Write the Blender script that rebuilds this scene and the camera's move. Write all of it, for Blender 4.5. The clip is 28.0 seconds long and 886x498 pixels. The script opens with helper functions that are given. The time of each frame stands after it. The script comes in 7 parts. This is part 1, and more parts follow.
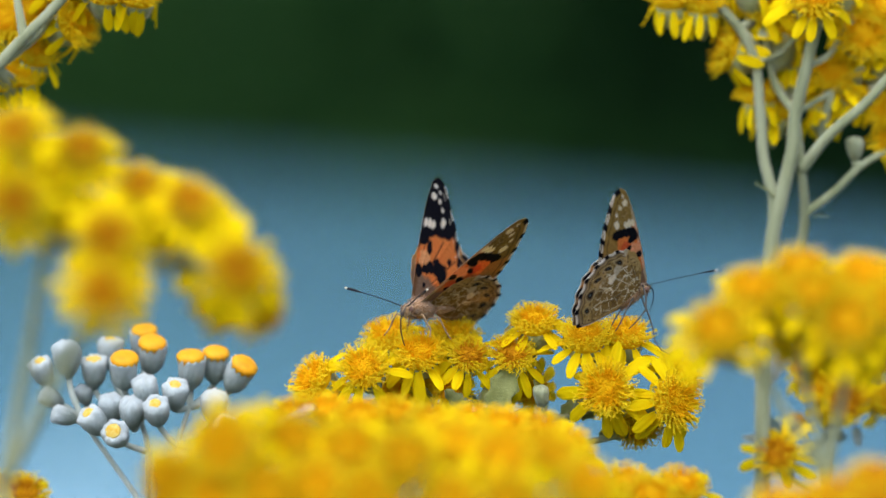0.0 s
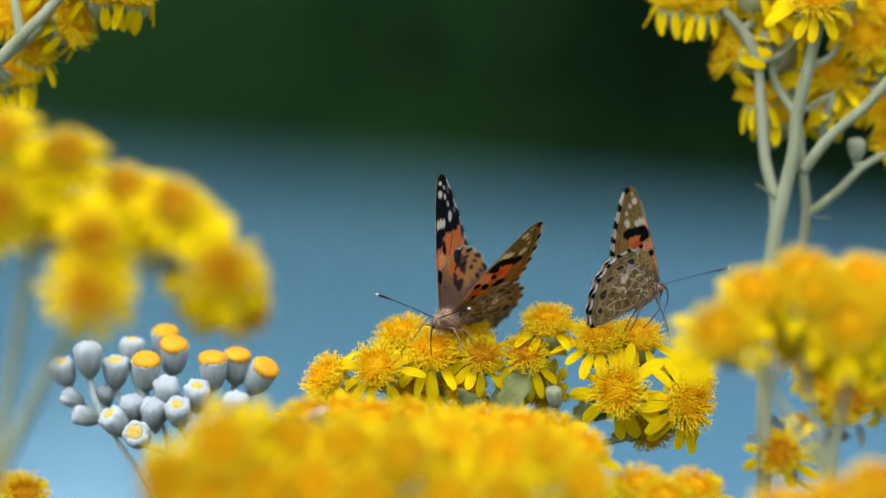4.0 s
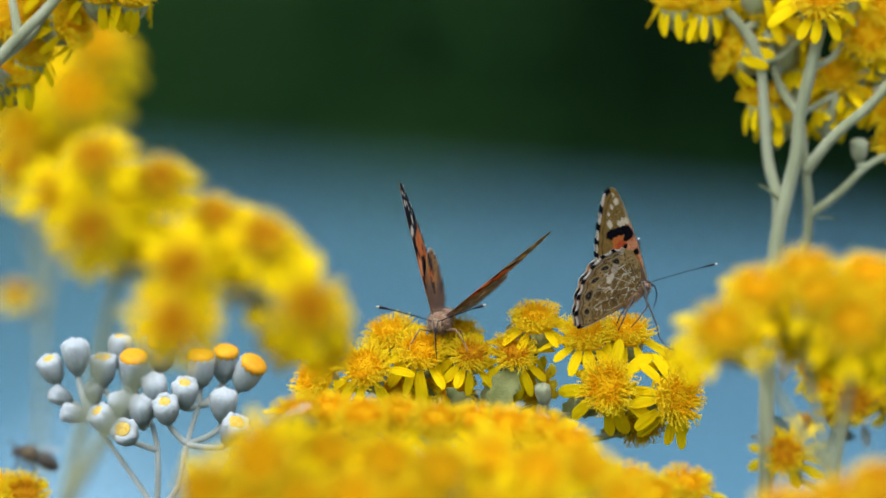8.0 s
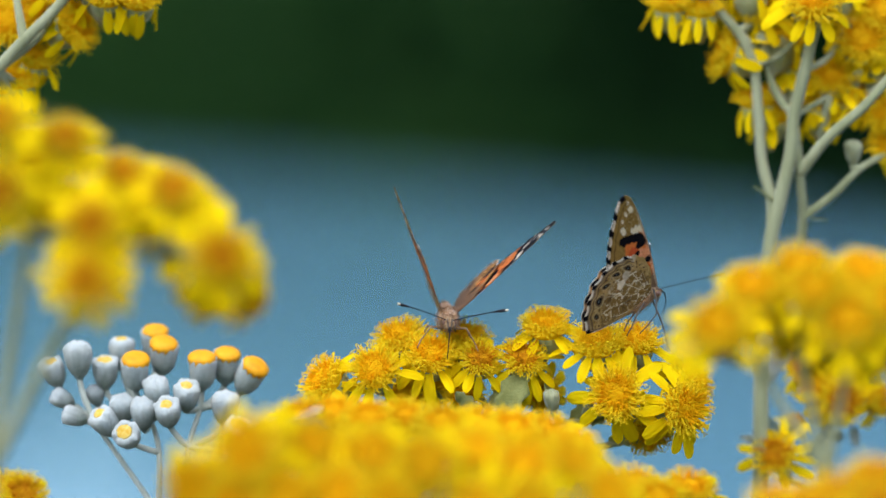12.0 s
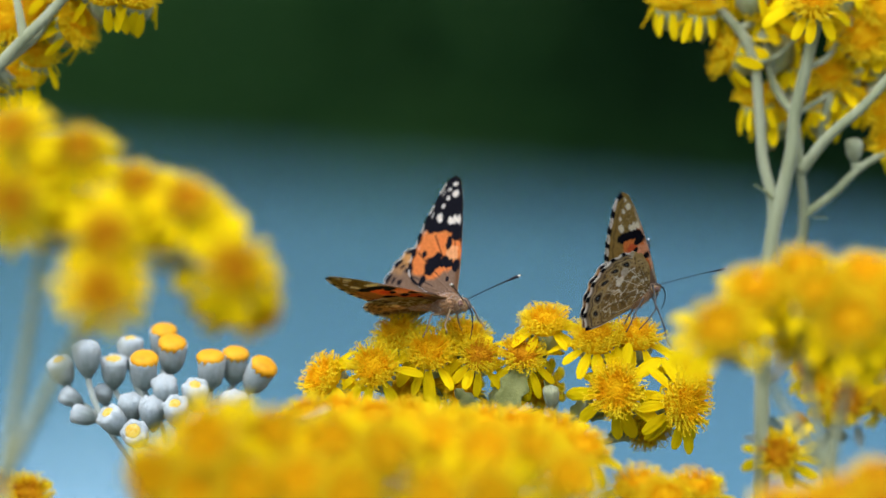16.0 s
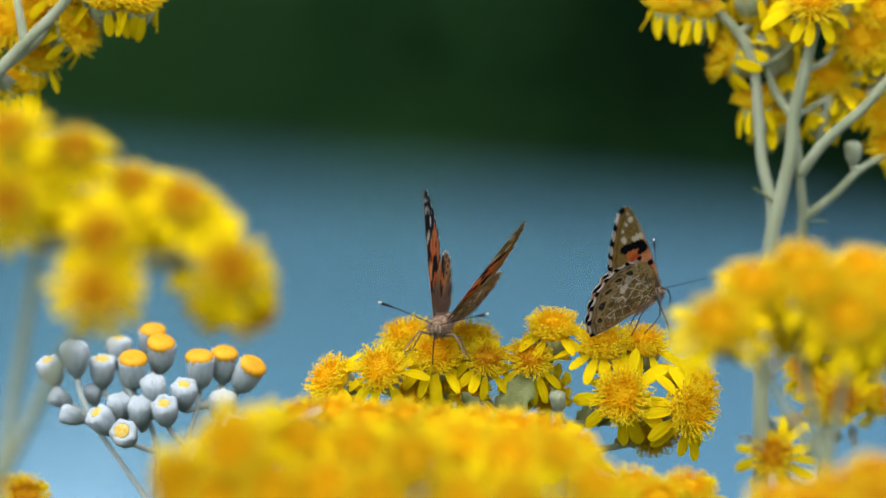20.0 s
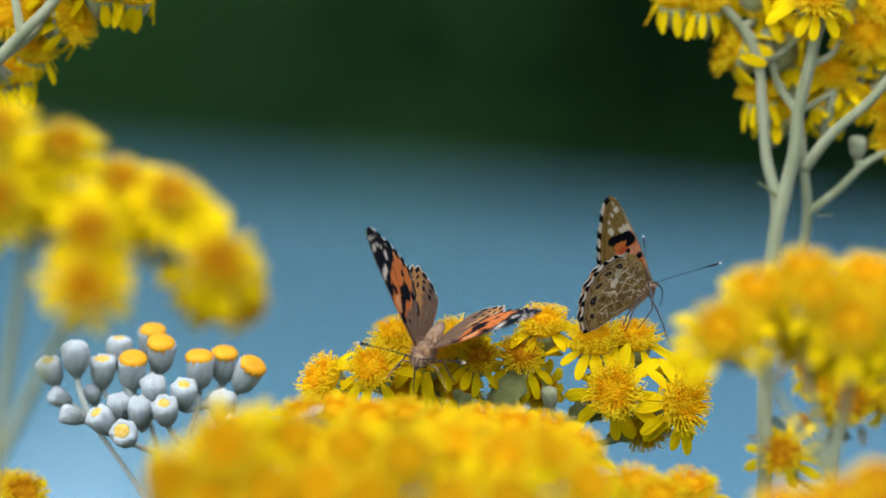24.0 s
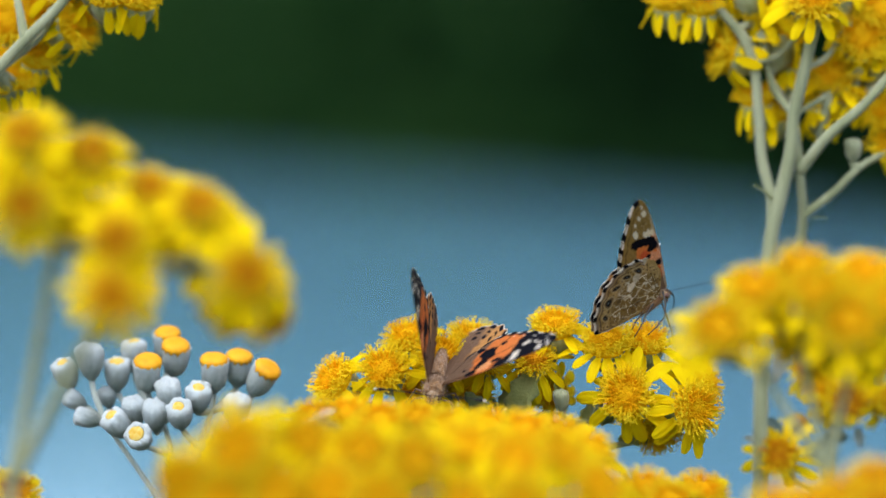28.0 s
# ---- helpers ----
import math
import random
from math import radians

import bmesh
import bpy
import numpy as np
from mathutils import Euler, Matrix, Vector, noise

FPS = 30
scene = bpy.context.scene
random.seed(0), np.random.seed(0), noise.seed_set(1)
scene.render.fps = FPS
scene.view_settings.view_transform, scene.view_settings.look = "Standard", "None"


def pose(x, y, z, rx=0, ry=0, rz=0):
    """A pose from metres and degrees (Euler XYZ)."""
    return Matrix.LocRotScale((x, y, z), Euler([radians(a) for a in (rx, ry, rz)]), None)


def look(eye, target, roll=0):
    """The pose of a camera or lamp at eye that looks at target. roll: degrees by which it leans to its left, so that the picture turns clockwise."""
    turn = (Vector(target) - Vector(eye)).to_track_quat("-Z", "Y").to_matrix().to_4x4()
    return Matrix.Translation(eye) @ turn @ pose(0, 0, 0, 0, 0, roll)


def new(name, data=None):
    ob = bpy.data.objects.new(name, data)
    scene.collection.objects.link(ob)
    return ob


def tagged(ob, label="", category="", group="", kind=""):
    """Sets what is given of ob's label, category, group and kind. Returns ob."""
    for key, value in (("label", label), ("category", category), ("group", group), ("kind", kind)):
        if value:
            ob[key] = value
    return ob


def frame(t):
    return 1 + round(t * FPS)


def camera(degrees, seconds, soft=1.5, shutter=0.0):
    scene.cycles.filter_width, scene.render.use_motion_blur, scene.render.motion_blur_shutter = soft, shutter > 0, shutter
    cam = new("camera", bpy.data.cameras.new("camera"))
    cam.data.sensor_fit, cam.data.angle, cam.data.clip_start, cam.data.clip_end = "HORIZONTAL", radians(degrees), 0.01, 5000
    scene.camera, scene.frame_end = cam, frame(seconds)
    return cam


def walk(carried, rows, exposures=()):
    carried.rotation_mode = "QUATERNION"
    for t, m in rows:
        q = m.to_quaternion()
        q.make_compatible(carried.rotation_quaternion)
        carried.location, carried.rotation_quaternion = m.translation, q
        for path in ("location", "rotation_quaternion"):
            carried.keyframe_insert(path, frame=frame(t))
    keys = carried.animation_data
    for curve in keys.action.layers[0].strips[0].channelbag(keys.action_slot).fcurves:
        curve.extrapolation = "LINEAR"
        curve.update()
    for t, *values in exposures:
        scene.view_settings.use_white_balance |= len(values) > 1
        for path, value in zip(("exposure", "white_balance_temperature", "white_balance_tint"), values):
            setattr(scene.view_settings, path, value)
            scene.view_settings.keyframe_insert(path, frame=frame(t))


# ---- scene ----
# ---- camera: a long lens on a tripod, wide open, focused on the insects ----
cam = camera(14, 28.0, soft=1.5, shutter=0.5)
cam.data.dof.use_dof = True
cam.data.dof.focus_distance = 0.846
cam.data.dof.aperture_fstop = 4.7
STAND = look((0, 0, 0.80), (0, 10, 0.80 - 10 * math.tan(radians(3))))
walk(cam, [(0.0, STAND), (28.0, STAND)], exposures=[(0.0, 0.33), (28.0, 0.33)])

# ---- light: bright hazy day, soft high sun ----
world = bpy.data.worlds.new("sky")
scene.world = world
world.use_nodes = True
wn = world.node_tree.nodes
sky = wn.new("ShaderNodeTexSky")
sky.sky_type = "NISHITA"
sky.sun_disc = False
sky.sun_elevation, sky.sun_rotation = radians(62), radians(204)
sky.air_density, sky.dust_density, sky.ozone_density = 1.0, 1.0, 1.5
wn["Background"].inputs["Strength"].default_value = 0.155
world.node_tree.links.new(sky.outputs["Color"], wn["Background"].inputs["Color"])
sun = new("sun", bpy.data.lights.new("sun", "SUN"))
sun.data.energy, sun.data.angle, sun.data.color = 3.8, radians(90), (1.0, 0.96, 0.90)
sun.matrix_world = look((-1.6, -3.8, 7.6), (0, 0, 0))


# ---- materials ----
def material(name):
    m = bpy.data.materials.new(name)
    m.use_nodes = True
    n, l = m.node_tree.nodes, m.node_tree.links
    return m, n, l, n["Principled BSDF"]


def mix_of(n, l, a, b, factor, mode="MIX"):
    node = n.new("ShaderNodeMix")
    node.data_type, node.blend_type = "RGBA", mode
    for socket, value in ((node.inputs[0], factor), (node.inputs[6], a), (node.inputs[7], b)):
        if isinstance(value, (float, int)):
            socket.default_value = value
        elif isinstance(value, tuple):
            socket.default_value = (*value, 1)
        else:
            l.new(value, socket)
    return node.outputs[2]


def noise_of(n, l, scale, detail=4.0, rough=0.55, lo=0.35, hi=0.65, stretch=None):
    co = n.new("ShaderNodeTexCoord")
    tex = n.new("ShaderNodeTexNoise")
    tex.inputs["Scale"].default_value, tex.inputs["Detail"].default_value, tex.inputs["Roughness"].default_value = scale, detail, rough
    if stretch:
        mp = n.new("ShaderNodeMapping")
        mp.inputs["Scale"].default_value = stretch
        l.new(co.outputs["Object"], mp.inputs["Vector"])
        l.new(mp.outputs["Vector"], tex.inputs["Vector"])
    else:
        l.new(co.outputs["Object"], tex.inputs["Vector"])
    r = n.new("ShaderNodeMapRange")
    r.inputs["From Min"].default_value, r.inputs["From Max"].default_value = lo, hi
    l.new(tex.outputs["Fac"], r.inputs["Value"])
    return r.outputs["Result"]


def bump_of(n, l, bsdf, height, strength, distance):
    b = n.new("ShaderNodeBump")
    b.inputs["Strength"].default_value, b.inputs["Distance"].default_value = strength, distance
    l.new(height, b.inputs["Height"])
    l.new(b.outputs["Normal"], bsdf.inputs["Normal"])


def see_through(m, n, l, bsdf, colour, share):
    """Thin living tissue: part of the light goes through it."""
    tr = n.new("ShaderNodeBsdfTranslucent")
    mx = n.new("ShaderNodeMixShader")
    mx.inputs[0].default_value = share
    if isinstance(colour, tuple):
        tr.inputs["Color"].default_value = (*colour, 1)
    else:
        l.new(colour, tr.inputs["Color"])
    l.new(bsdf.outputs[0], mx.inputs[1])
    l.new(tr.outputs[0], mx.inputs[2])
    l.new(mx.outputs[0], n["Material Output"].inputs["Surface"])


def two_tone(name, a, b, scale, rough=0.6, fine=None, strength=0.3, distance=0.0002, through_share=0.0, stretch=None, by_object=0.0, sheen=0.0, specular=0.4):
    m, n, l, p = material(name)
    f = noise_of(n, l, scale, stretch=stretch)
    c = mix_of(n, l, a, b, f)
    if by_object:
        info = n.new("ShaderNodeObjectInfo")
        hs = n.new("ShaderNodeHueSaturation")
        r1 = n.new("ShaderNodeMapRange")
        r1.inputs["To Min"].default_value, r1.inputs["To Max"].default_value = 1 - by_object, 1 + by_object * 0.6
        l.new(info.outputs["Random"], r1.inputs["Value"])
        l.new(r1.outputs["Result"], hs.inputs["Value"])
        l.new(c, hs.inputs["Color"])
        c = hs.outputs["Color"]
    l.new(c, p.inputs["Base Color"])
    p.inputs["Roughness"].default_value = rough
    p.inputs["Specular IOR Level"].default_value = specular
    if sheen:
        p.inputs["Sheen Weight"].default_value = sheen
        p.inputs["Sheen Roughness"].default_value = 0.4
    g = noise_of(n, l, fine or scale * 6, detail=3, stretch=stretch)
    bump_of(n, l, p, g, strength, distance)
    if through_share:
        see_through(m, n, l, p, c, through_share)
    return m


MAT = {
    "petal": two_tone("petal_yellow", (0.93, 0.70, 0.002), (0.97, 0.81, 0.006), 260, 0.65, 900, 0.35, 0.0003, 0.45, (0.25, 1, 1), 0.10, 0.0, 0.04),
    "disc": two_tone("floret_orange", (0.90, 0.53, 0.004), (0.94, 0.68, 0.009), 300, 0.75, 1600, 0.3, 0.0002, 0.42, None, 0.08, 0.0, 0.08),
    "floret_rim": two_tone("floret_yellow", (0.92, 0.66, 0.006), (0.95, 0.80, 0.030), 420, 0.75, 1600, 0.3, 0.0002, 0.35, None, 0.08, 0.0, 0.08),
    "disc_old": two_tone("floret_brown", (0.66, 0.28, 0.006), (0.84, 0.48, 0.008), 420, 0.75, 1600, 0.3, 0.0002, 0.25, None, 0.10, 0.0, 0.08),
    "cap_young": two_tone("young_floret_yellow", (0.74, 0.44, 0.02), (0.78, 0.66, 0.22), 700, 0.7, 1600, 0.4, 0.0002, 0.08),
    "cap": two_tone("bud_floret_orange", (0.80, 0.33, 0.002), (0.88, 0.44, 0.004), 420, 0.6, 1600, 0.3, 0.0002, 0.08),
    "felt": two_tone("felted_stem", (0.20, 0.23, 0.125), (0.35, 0.38, 0.25), 160, 0.9, 1500, 0.5, 0.00015, 0.0, (1, 1, 0.2), 0.08, 0.4, 0.12),
    "felt_white": two_tone("white_felted_stem", (0.30, 0.35, 0.31), (0.50, 0.55, 0.52), 160, 0.95, 1500, 0.5, 0.00015, 0.0, (1, 1, 0.2), 0.08, 0.6, 0.12),
    "calyx": two_tone("calyx_green", (0.26, 0.30, 0.13), (0.42, 0.45, 0.25), 300, 0.85, 1500, 0.5, 0.0003, 0.0, (1, 1, 0.3), 0.10, 0.4, 0.2),
    "leaf": two_tone("felted_leaf", (0.22, 0.25, 0.075), (0.37, 0.40, 0.16), 140, 0.9, 1300, 0.5, 0.0002, 0.35, None, 0.10, 0.5, 0.15),
    "leaf_dark": two_tone("dark_felted_leaf", (0.07, 0.12, 0.11), (0.15, 0.21, 0.20), 140, 0.9, 1300, 0.5, 0.0002, 0.1, None, 0.10, 0.4, 0.15),
    "fur": two_tone("brown_fur", (0.28, 0.135, 0.055), (0.53, 0.29, 0.125), 900, 0.9, 2600, 1.0, 0.0005, 0.0, (0.3, 1, 1), 0.0, 0.5, 0.2),
    "face": two_tone("pale_face_fur", (0.28, 0.155, 0.07), (0.52, 0.33, 0.165), 700, 0.9, 2600, 1.0, 0.0004, 0.0, (1, 1, 0.2), 0.0, 0.4, 0.2),
    "stripe": two_tone("dark_face_stripe", (0.05, 0.035, 0.03), (0.12, 0.09, 0.07), 900, 0.8),
    "eye": two_tone("insect_eye", (0.10, 0.05, 0.04), (0.20, 0.11, 0.09), 1500, 0.25),
    "horn": two_tone("insect_leg", (0.16, 0.10, 0.05), (0.30, 0.20, 0.11), 900, 0.5),
    "horn_dark": two_tone("insect_antenna", (0.010, 0.011, 0.016), (0.026, 0.026, 0.034), 900, 0.7, specular=0.1),
    "shank": two_tone("dark_insect_leg", (0.045, 0.045, 0.050), (0.10, 0.085, 0.070), 900, 0.6),
    "pale_tip": two_tone("antenna_tip", (0.65, 0.60, 0.50), (0.8, 0.75, 0.66), 900, 0.6),
    "bee_dark": two_tone("bee_dark", (0.035, 0.028, 0.022), (0.10, 0.08, 0.06), 900, 0.5, 2500, 0.8),
    "bee_fur": two_tone("bee_fur", (0.20, 0.15, 0.09), (0.36, 0.28, 0.18), 1100, 0.9, 2600, 1.0, 0.0005),
    "soil": two_tone("soil", (0.02, 0.03, 0.015), (0.05, 0.06, 0.03), 3, 0.9, 20, 0.6, 0.02),
    # far bank leaves: the near-black green carries the wood's shade in its colour
    "shaded_leaf": two_tone("shaded_foliage", (0.0022, 0.013, 0.0022), (0.0055, 0.027, 0.0055), 0.5, 0.9, 6, 0.3, 0.02, specular=0.08),
    "pale_leaf": two_tone("pale_foliage", (0.0125, 0.047, 0.011), (0.029, 0.079, 0.019), 0.5, 0.9, 6, 0.3, 0.02, specular=0.08),
    "bark": two_tone("bark", (0.04, 0.035, 0.025), (0.09, 0.075, 0.05), 4, 0.9, 20, 0.6, 0.02),
}


def water_material():
    m, n, l, p = material("lake_water")
    p.inputs["Base Color"].default_value = (0.150, 0.345, 0.475, 1)
    p.inputs["Roughness"].default_value = 0.07
    p.inputs["IOR"].default_value = 1.33
    f = noise_of(n, l, 0.9, 5, 0.6, 0.2, 0.8, (1, 0.45, 1))
    bump_of(n, l, p, f, 1.0, 0.013)
    return m


def wing_material(name):
    """The scales' colours sit on the wing as a colour layer; noise breaks them up."""
    m, n, l, p = material(name)
    at = n.new("ShaderNodeAttribute")
    at.attribute_name = "scales"
    f = noise_of(n, l, 1400, 3, 0.6, 0.3, 0.7)
    dark = mix_of(n, l, at.outputs["Color"], (0.74, 0.70, 0.64), 1.0, "MULTIPLY")
    c = mix_of(n, l, dark, at.outputs["Color"], f)
    l.new(c, p.inputs["Base Color"])
    p.inputs["Roughness"].default_value = 0.75
    p.inputs["Specular IOR Level"].default_value = 0.10
    bump_of(n, l, p, f, 0.3, 0.0002)
    see_through(m, n, l, p, mix_of(n, l, c, (1.0, 0.84, 0.46), 1.0, "MULTIPLY"), 0.42)
    return m


def toplit_woolly_bud():
    """Grey-green woolly bracts; light from above is painted in, bluish white towards the tip."""
    m, n, l, p = material("toplit_woolly_bud")
    co, axes = n.new("ShaderNodeTexCoord"), n.new("ShaderNodeSeparateXYZ")
    l.new(co.outputs["Object"], axes.inputs[0])
    blotch = n.new("ShaderNodeMath")
    blotch.operation = "MULTIPLY_ADD"
    blotch.inputs[1].default_value = 0.0042
    l.new(noise_of(n, l, 520, 6, 0.72, 0.25, 0.75, (1, 1, 0.3)), blotch.inputs[0])
    l.new(axes.outputs["Z"], blotch.inputs[2])
    reach = n.new("ShaderNodeMapRange")
    reach.inputs["From Min"].default_value, reach.inputs["From Max"].default_value = 0.0048, 0.0120
    l.new(blotch.outputs[0], reach.inputs["Value"])
    # dull foot to pale tip: overhead light held in the base colour, broken by noise
    l.new(mix_of(n, l, (0.17, 0.235, 0.205), (0.66, 0.755, 0.80), reach.outputs["Result"]), p.inputs["Base Color"])
    p.inputs["Roughness"].default_value, p.inputs["Specular IOR Level"].default_value = 0.95, 0.1
    p.inputs["Sheen Weight"].default_value, p.inputs["Sheen Roughness"].default_value = 0.6, 0.4
    bump_of(n, l, p, noise_of(n, l, 1500, 4, 0.7), 0.9, 0.0004)
    return m


MAT["felt_pale"] = toplit_woolly_bud()
MAT["water"] = water_material()
MAT["wing"] = wing_material("wing_scales")


def clear_wing():
    m, n, l, p = material("clear_wing")
    p.inputs["Base Color"].default_value = (0.5, 0.5, 0.48, 1)
    p.inputs["Roughness"].default_value = 0.3
    p.inputs["Alpha"].default_value = 0.35
    return m


MAT["clear"] = clear_wing()


# ---- mesh helpers ----
def mesh_of(name, verts, faces, mat, smooth=True, turn=None):
    me = bpy.data.meshes.new(name)
    me.from_pydata([tuple(v) for v in verts], [], faces)
    me.materials.append(mat)
    if smooth:
        me.polygons.foreach_set("use_smooth", [True] * len(me.polygons))
    me.update()
    return me


def child(name, me, parent, m=None, label=""):
    ob = new(name, me)
    ob.parent = parent
    if m is not None:
        ob.matrix_local = m
    if label:
        tagged(ob, label)
    return ob


def bez(a, b, c, steps):
    a, b, c = Vector(a), Vector(b), Vector(c)
    return [a * (1 - t) ** 2 + b * 2 * t * (1 - t) + c * t * t for t in [i / steps for i in range(steps + 1)]]


def tube(points, radii, sides=8, verts=None, faces=None):
    """A closed round tube along points."""
    verts = [] if verts is None else verts
    faces = [] if faces is None else faces
    points = [Vector(p) for p in points]
    start = len(verts)
    for i, p in enumerate(points):
        d = (points[min(i + 1, len(points) - 1)] - points[max(i - 1, 0)]).normalized()
        s = d.cross(Vector((0.13, 0.97, 0.21))).normalized()
        u = s.cross(d)
        r = radii[i] if isinstance(radii, (list, tuple)) else radii
        for k in range(sides):
            a = 2 * math.pi * k / sides
            verts.append(p + s * (math.cos(a) * r) + u * (math.sin(a) * r))
    for i in range(len(points) - 1):
        for k in range(sides):
            a, b = start + i * sides + k, start + i * sides + (k + 1) % sides
            faces.append((a, b, b + sides, a + sides))
    faces.append(tuple(start + k for k in reversed(range(sides))))
    faces.append(tuple(start + (len(points) - 1) * sides + k for k in range(sides)))
    return verts, faces


def lathe(profile, sides, rng=None, wob=0.0, verts=None, faces=None):
    """Turned body round z from (radius, height) rows, closed at both ends."""
    verts = [] if verts is None else verts
    faces = [] if faces is None else faces
    start = len(verts)
    for r, z in profile:
        for k in range(sides):
            a = 2 * math.pi * k / sides
            q = r * (1 + (rng.uniform(-wob, wob) if rng else 0))
            verts.append(Vector((q * math.cos(a), q * math.sin(a), z)))
    for i in range(len(profile) - 1):
        for k in range(sides):
            a, b = start + i * sides + k, start + i * sides + (k + 1) % sides
            faces.append((a, b, b + sides, a + sides))
    faces.append(tuple(start + k for k in reversed(range(sides))))
    faces.append(tuple(start + (len(profile) - 1) * sides + k for k in range(sides)))
    return verts, faces


MM = 0.001


# ---- flower pieces, in millimetres turned to metres ----
def petal_mesh(seed, length=6.8, width=2.3):
    """Strap-shaped ray floret: grooved, notched at the tip, bent down; base at the origin, along +x."""
    rng = random.Random(seed)
    nx, ny = 8, 6
    droop, twist = rng.uniform(0.20, 0.75), rng.uniform(-0.25, 0.25)
    side_bend = rng.uniform(-0.5, 0.5)
    verts, faces = [], []
    for layer in (0, 1):
        for i in range(nx + 1):
            t = i / nx
            w = width * 0.5 * (0.42 + 0.58 * min(1, t * 2.4)) * math.sqrt(max(0.0, 1 - max(0, (t - 0.72) / 0.34) ** 2))
            for j in range(ny + 1):
                s = j / ny * 2 - 1
                notch = 0.28 * abs(math.sin(s * math.pi * 1.5)) * max(0, t - 0.8) / 0.2
                x = length * (t - notch * 0.10) * (1 - 0.06 * s * s * t)
                groove = 0.16 * math.cos(s * math.pi * 2) * (0.3 + 0.7 * t)
                z = groove - droop * length * 0.55 * t * t + 0.22 * (s * s) * (1 - t) + twist * s * t * width * 0.5
                verts.append(Vector((x, s * w + side_bend * t * t, z - 0.10 * layer)) * MM)
    n = (nx + 1) * (ny + 1)
    for i in range(nx):
        for j in range(ny):
            a = i * (ny + 1) + j
            faces.append((a, a + ny + 1, a + ny + 2, a + 1))
            faces.append((n + a, n + a + 1, n + a + ny + 2, n + a + ny + 1))
    for i in range(nx):
        a, b = i * (ny + 1), i * (ny + 1) + ny
        faces.append((a, n + a, n + a + ny + 1, a + ny + 1))
        faces.append((b, b + ny + 1, n + b + ny + 1, n + b))
    return mesh_of("petal", verts, faces, MAT["petal"])


def disc_mesh(seed, mat, radius=4.6):
    """Dome packed with small tubular florets, the outer ones open with curled tips."""
    rng = random.Random(seed)
    verts, faces = lathe([(radius * 0.96, -0.2), (radius, 0.5), (radius * 0.92, 1.5), (radius * 0.68, 2.4), (radius * 0.35, 2.9), (0.2, 3.05)], 16)
    core, rimmed = len(faces), []
    count = 200
    for i in range(count):
        f = math.sqrt((i + 0.5) / count)
        a = i * 2.39996 + rng.uniform(-0.1, 0.1)
        r = f * radius * 1.0
        z = 3.05 * math.sqrt(max(0.0, 1 - (f * 0.93) ** 2)) - 0.1
        out = Vector((math.cos(a) * f * 0.95, math.sin(a) * f * 0.95, 1.15 - 0.75 * f)).normalized()
        p = Vector((math.cos(a) * r, math.sin(a) * r, z))
        h = rng.uniform(0.35, 0.62) + (rng.uniform(0.4, 1.6) if f > 0.55 else 0)
        s = 0.32 if f < 0.6 else 0.28
        mark = len(faces)
        u = out.cross(Vector((0.2, 0.1, 1))).normalized()
        if u.length < 0.5:
            u = Vector((1, 0, 0))
        v = out.cross(u)
        k = len(verts)
        tip = p + out * h
        bend = (u * rng.uniform(-1, 1) + v * rng.uniform(-1, 1)) * 0.35
        for c, w in ((p, s * 0.7), (p + out * h * 0.72, s), (tip + bend * 0.4, s * 1.05)):
            for q in range(4):
                b = q * math.pi / 2 + a
                verts.append(c + (u * math.cos(b) + v * math.sin(b)) * w)
        for lv in (0, 4):
            for q in range(4):
                faces.append((k + lv + q, k + lv + (q + 1) % 4, k + lv + 4 + (q + 1) % 4, k + lv + 4 + q))
        faces.append((k + 8, k + 9, k + 10, k + 11))
        if f > 0.3 and rng.random() < 0.72:
            # forked, curled style
            for sgn in (-1, 1):
                e = tip + out * rng.uniform(0.7, 1.8) + u * sgn * rng.uniform(0.1, 0.5) + v * rng.uniform(-0.35, 0.35)
                g = e + u * sgn * rng.uniform(0.25, 0.6) - out * rng.uniform(-0.2, 0.35) + v * rng.uniform(-0.3, 0.3)
                tube([tip, e, g], [0.11, 0.10, 0.10], 3, verts, faces)
        if f > 0.62 + rng.uniform(-0.12, 0.12):
            rimmed += range(mark, len(faces))
    me = mesh_of("disc", [v * MM for v in verts], faces, mat, False)
    me.materials.append(MAT["floret_rim"])
    for i in rimmed:
        me.polygons[i].material_index = 1
    return me


def calyx_mesh(seed, mat, radius=4.4):
    """Felted cup of bracts under the flower, narrowing to the stalk; top at the origin."""
    rng = random.Random(seed)
    sides = 26
    verts, faces = lathe([(0.6, -7.2), (1.2, -6.6), (2.6, -5.6), (3.7, -4.0), (4.2, -2.2), (radius, -0.4), (radius * 0.9, 0.1)], sides, rng, 0.02)
    for i, v in enumerate(verts):
        k = i % sides
        g = 1 + (0.05 if k % 2 else -0.05)
        v.x, v.y = v.x * g, v.y * g
    return mesh_of("flower_head", [v * MM for v in verts], faces, mat)


PETALS = [petal_mesh(10 + i, 6.9 + 0.6 * (i % 3 - 1), 2.4 + 0.4 * (i % 2)) for i in range(7)]
DISCS = {0: [disc_mesh(40 + i, MAT["disc"]) for i in range(4)], 1: [disc_mesh(50 + i, MAT["disc_old"], 4.3) for i in range(3)]}
CALYX = [calyx_mesh(60 + i, MAT["calyx"]) for i in range(3)]


def facing(az, el):
    """Turn from +z to a direction: az right of the viewer's line, el upwards."""
    a, e = radians(az), radians(el)
    return Vector((math.sin(a) * math.cos(e), -math.cos(a) * math.cos(e), math.sin(e))).to_track_quat("Z", "Y").to_matrix().to_4x4()


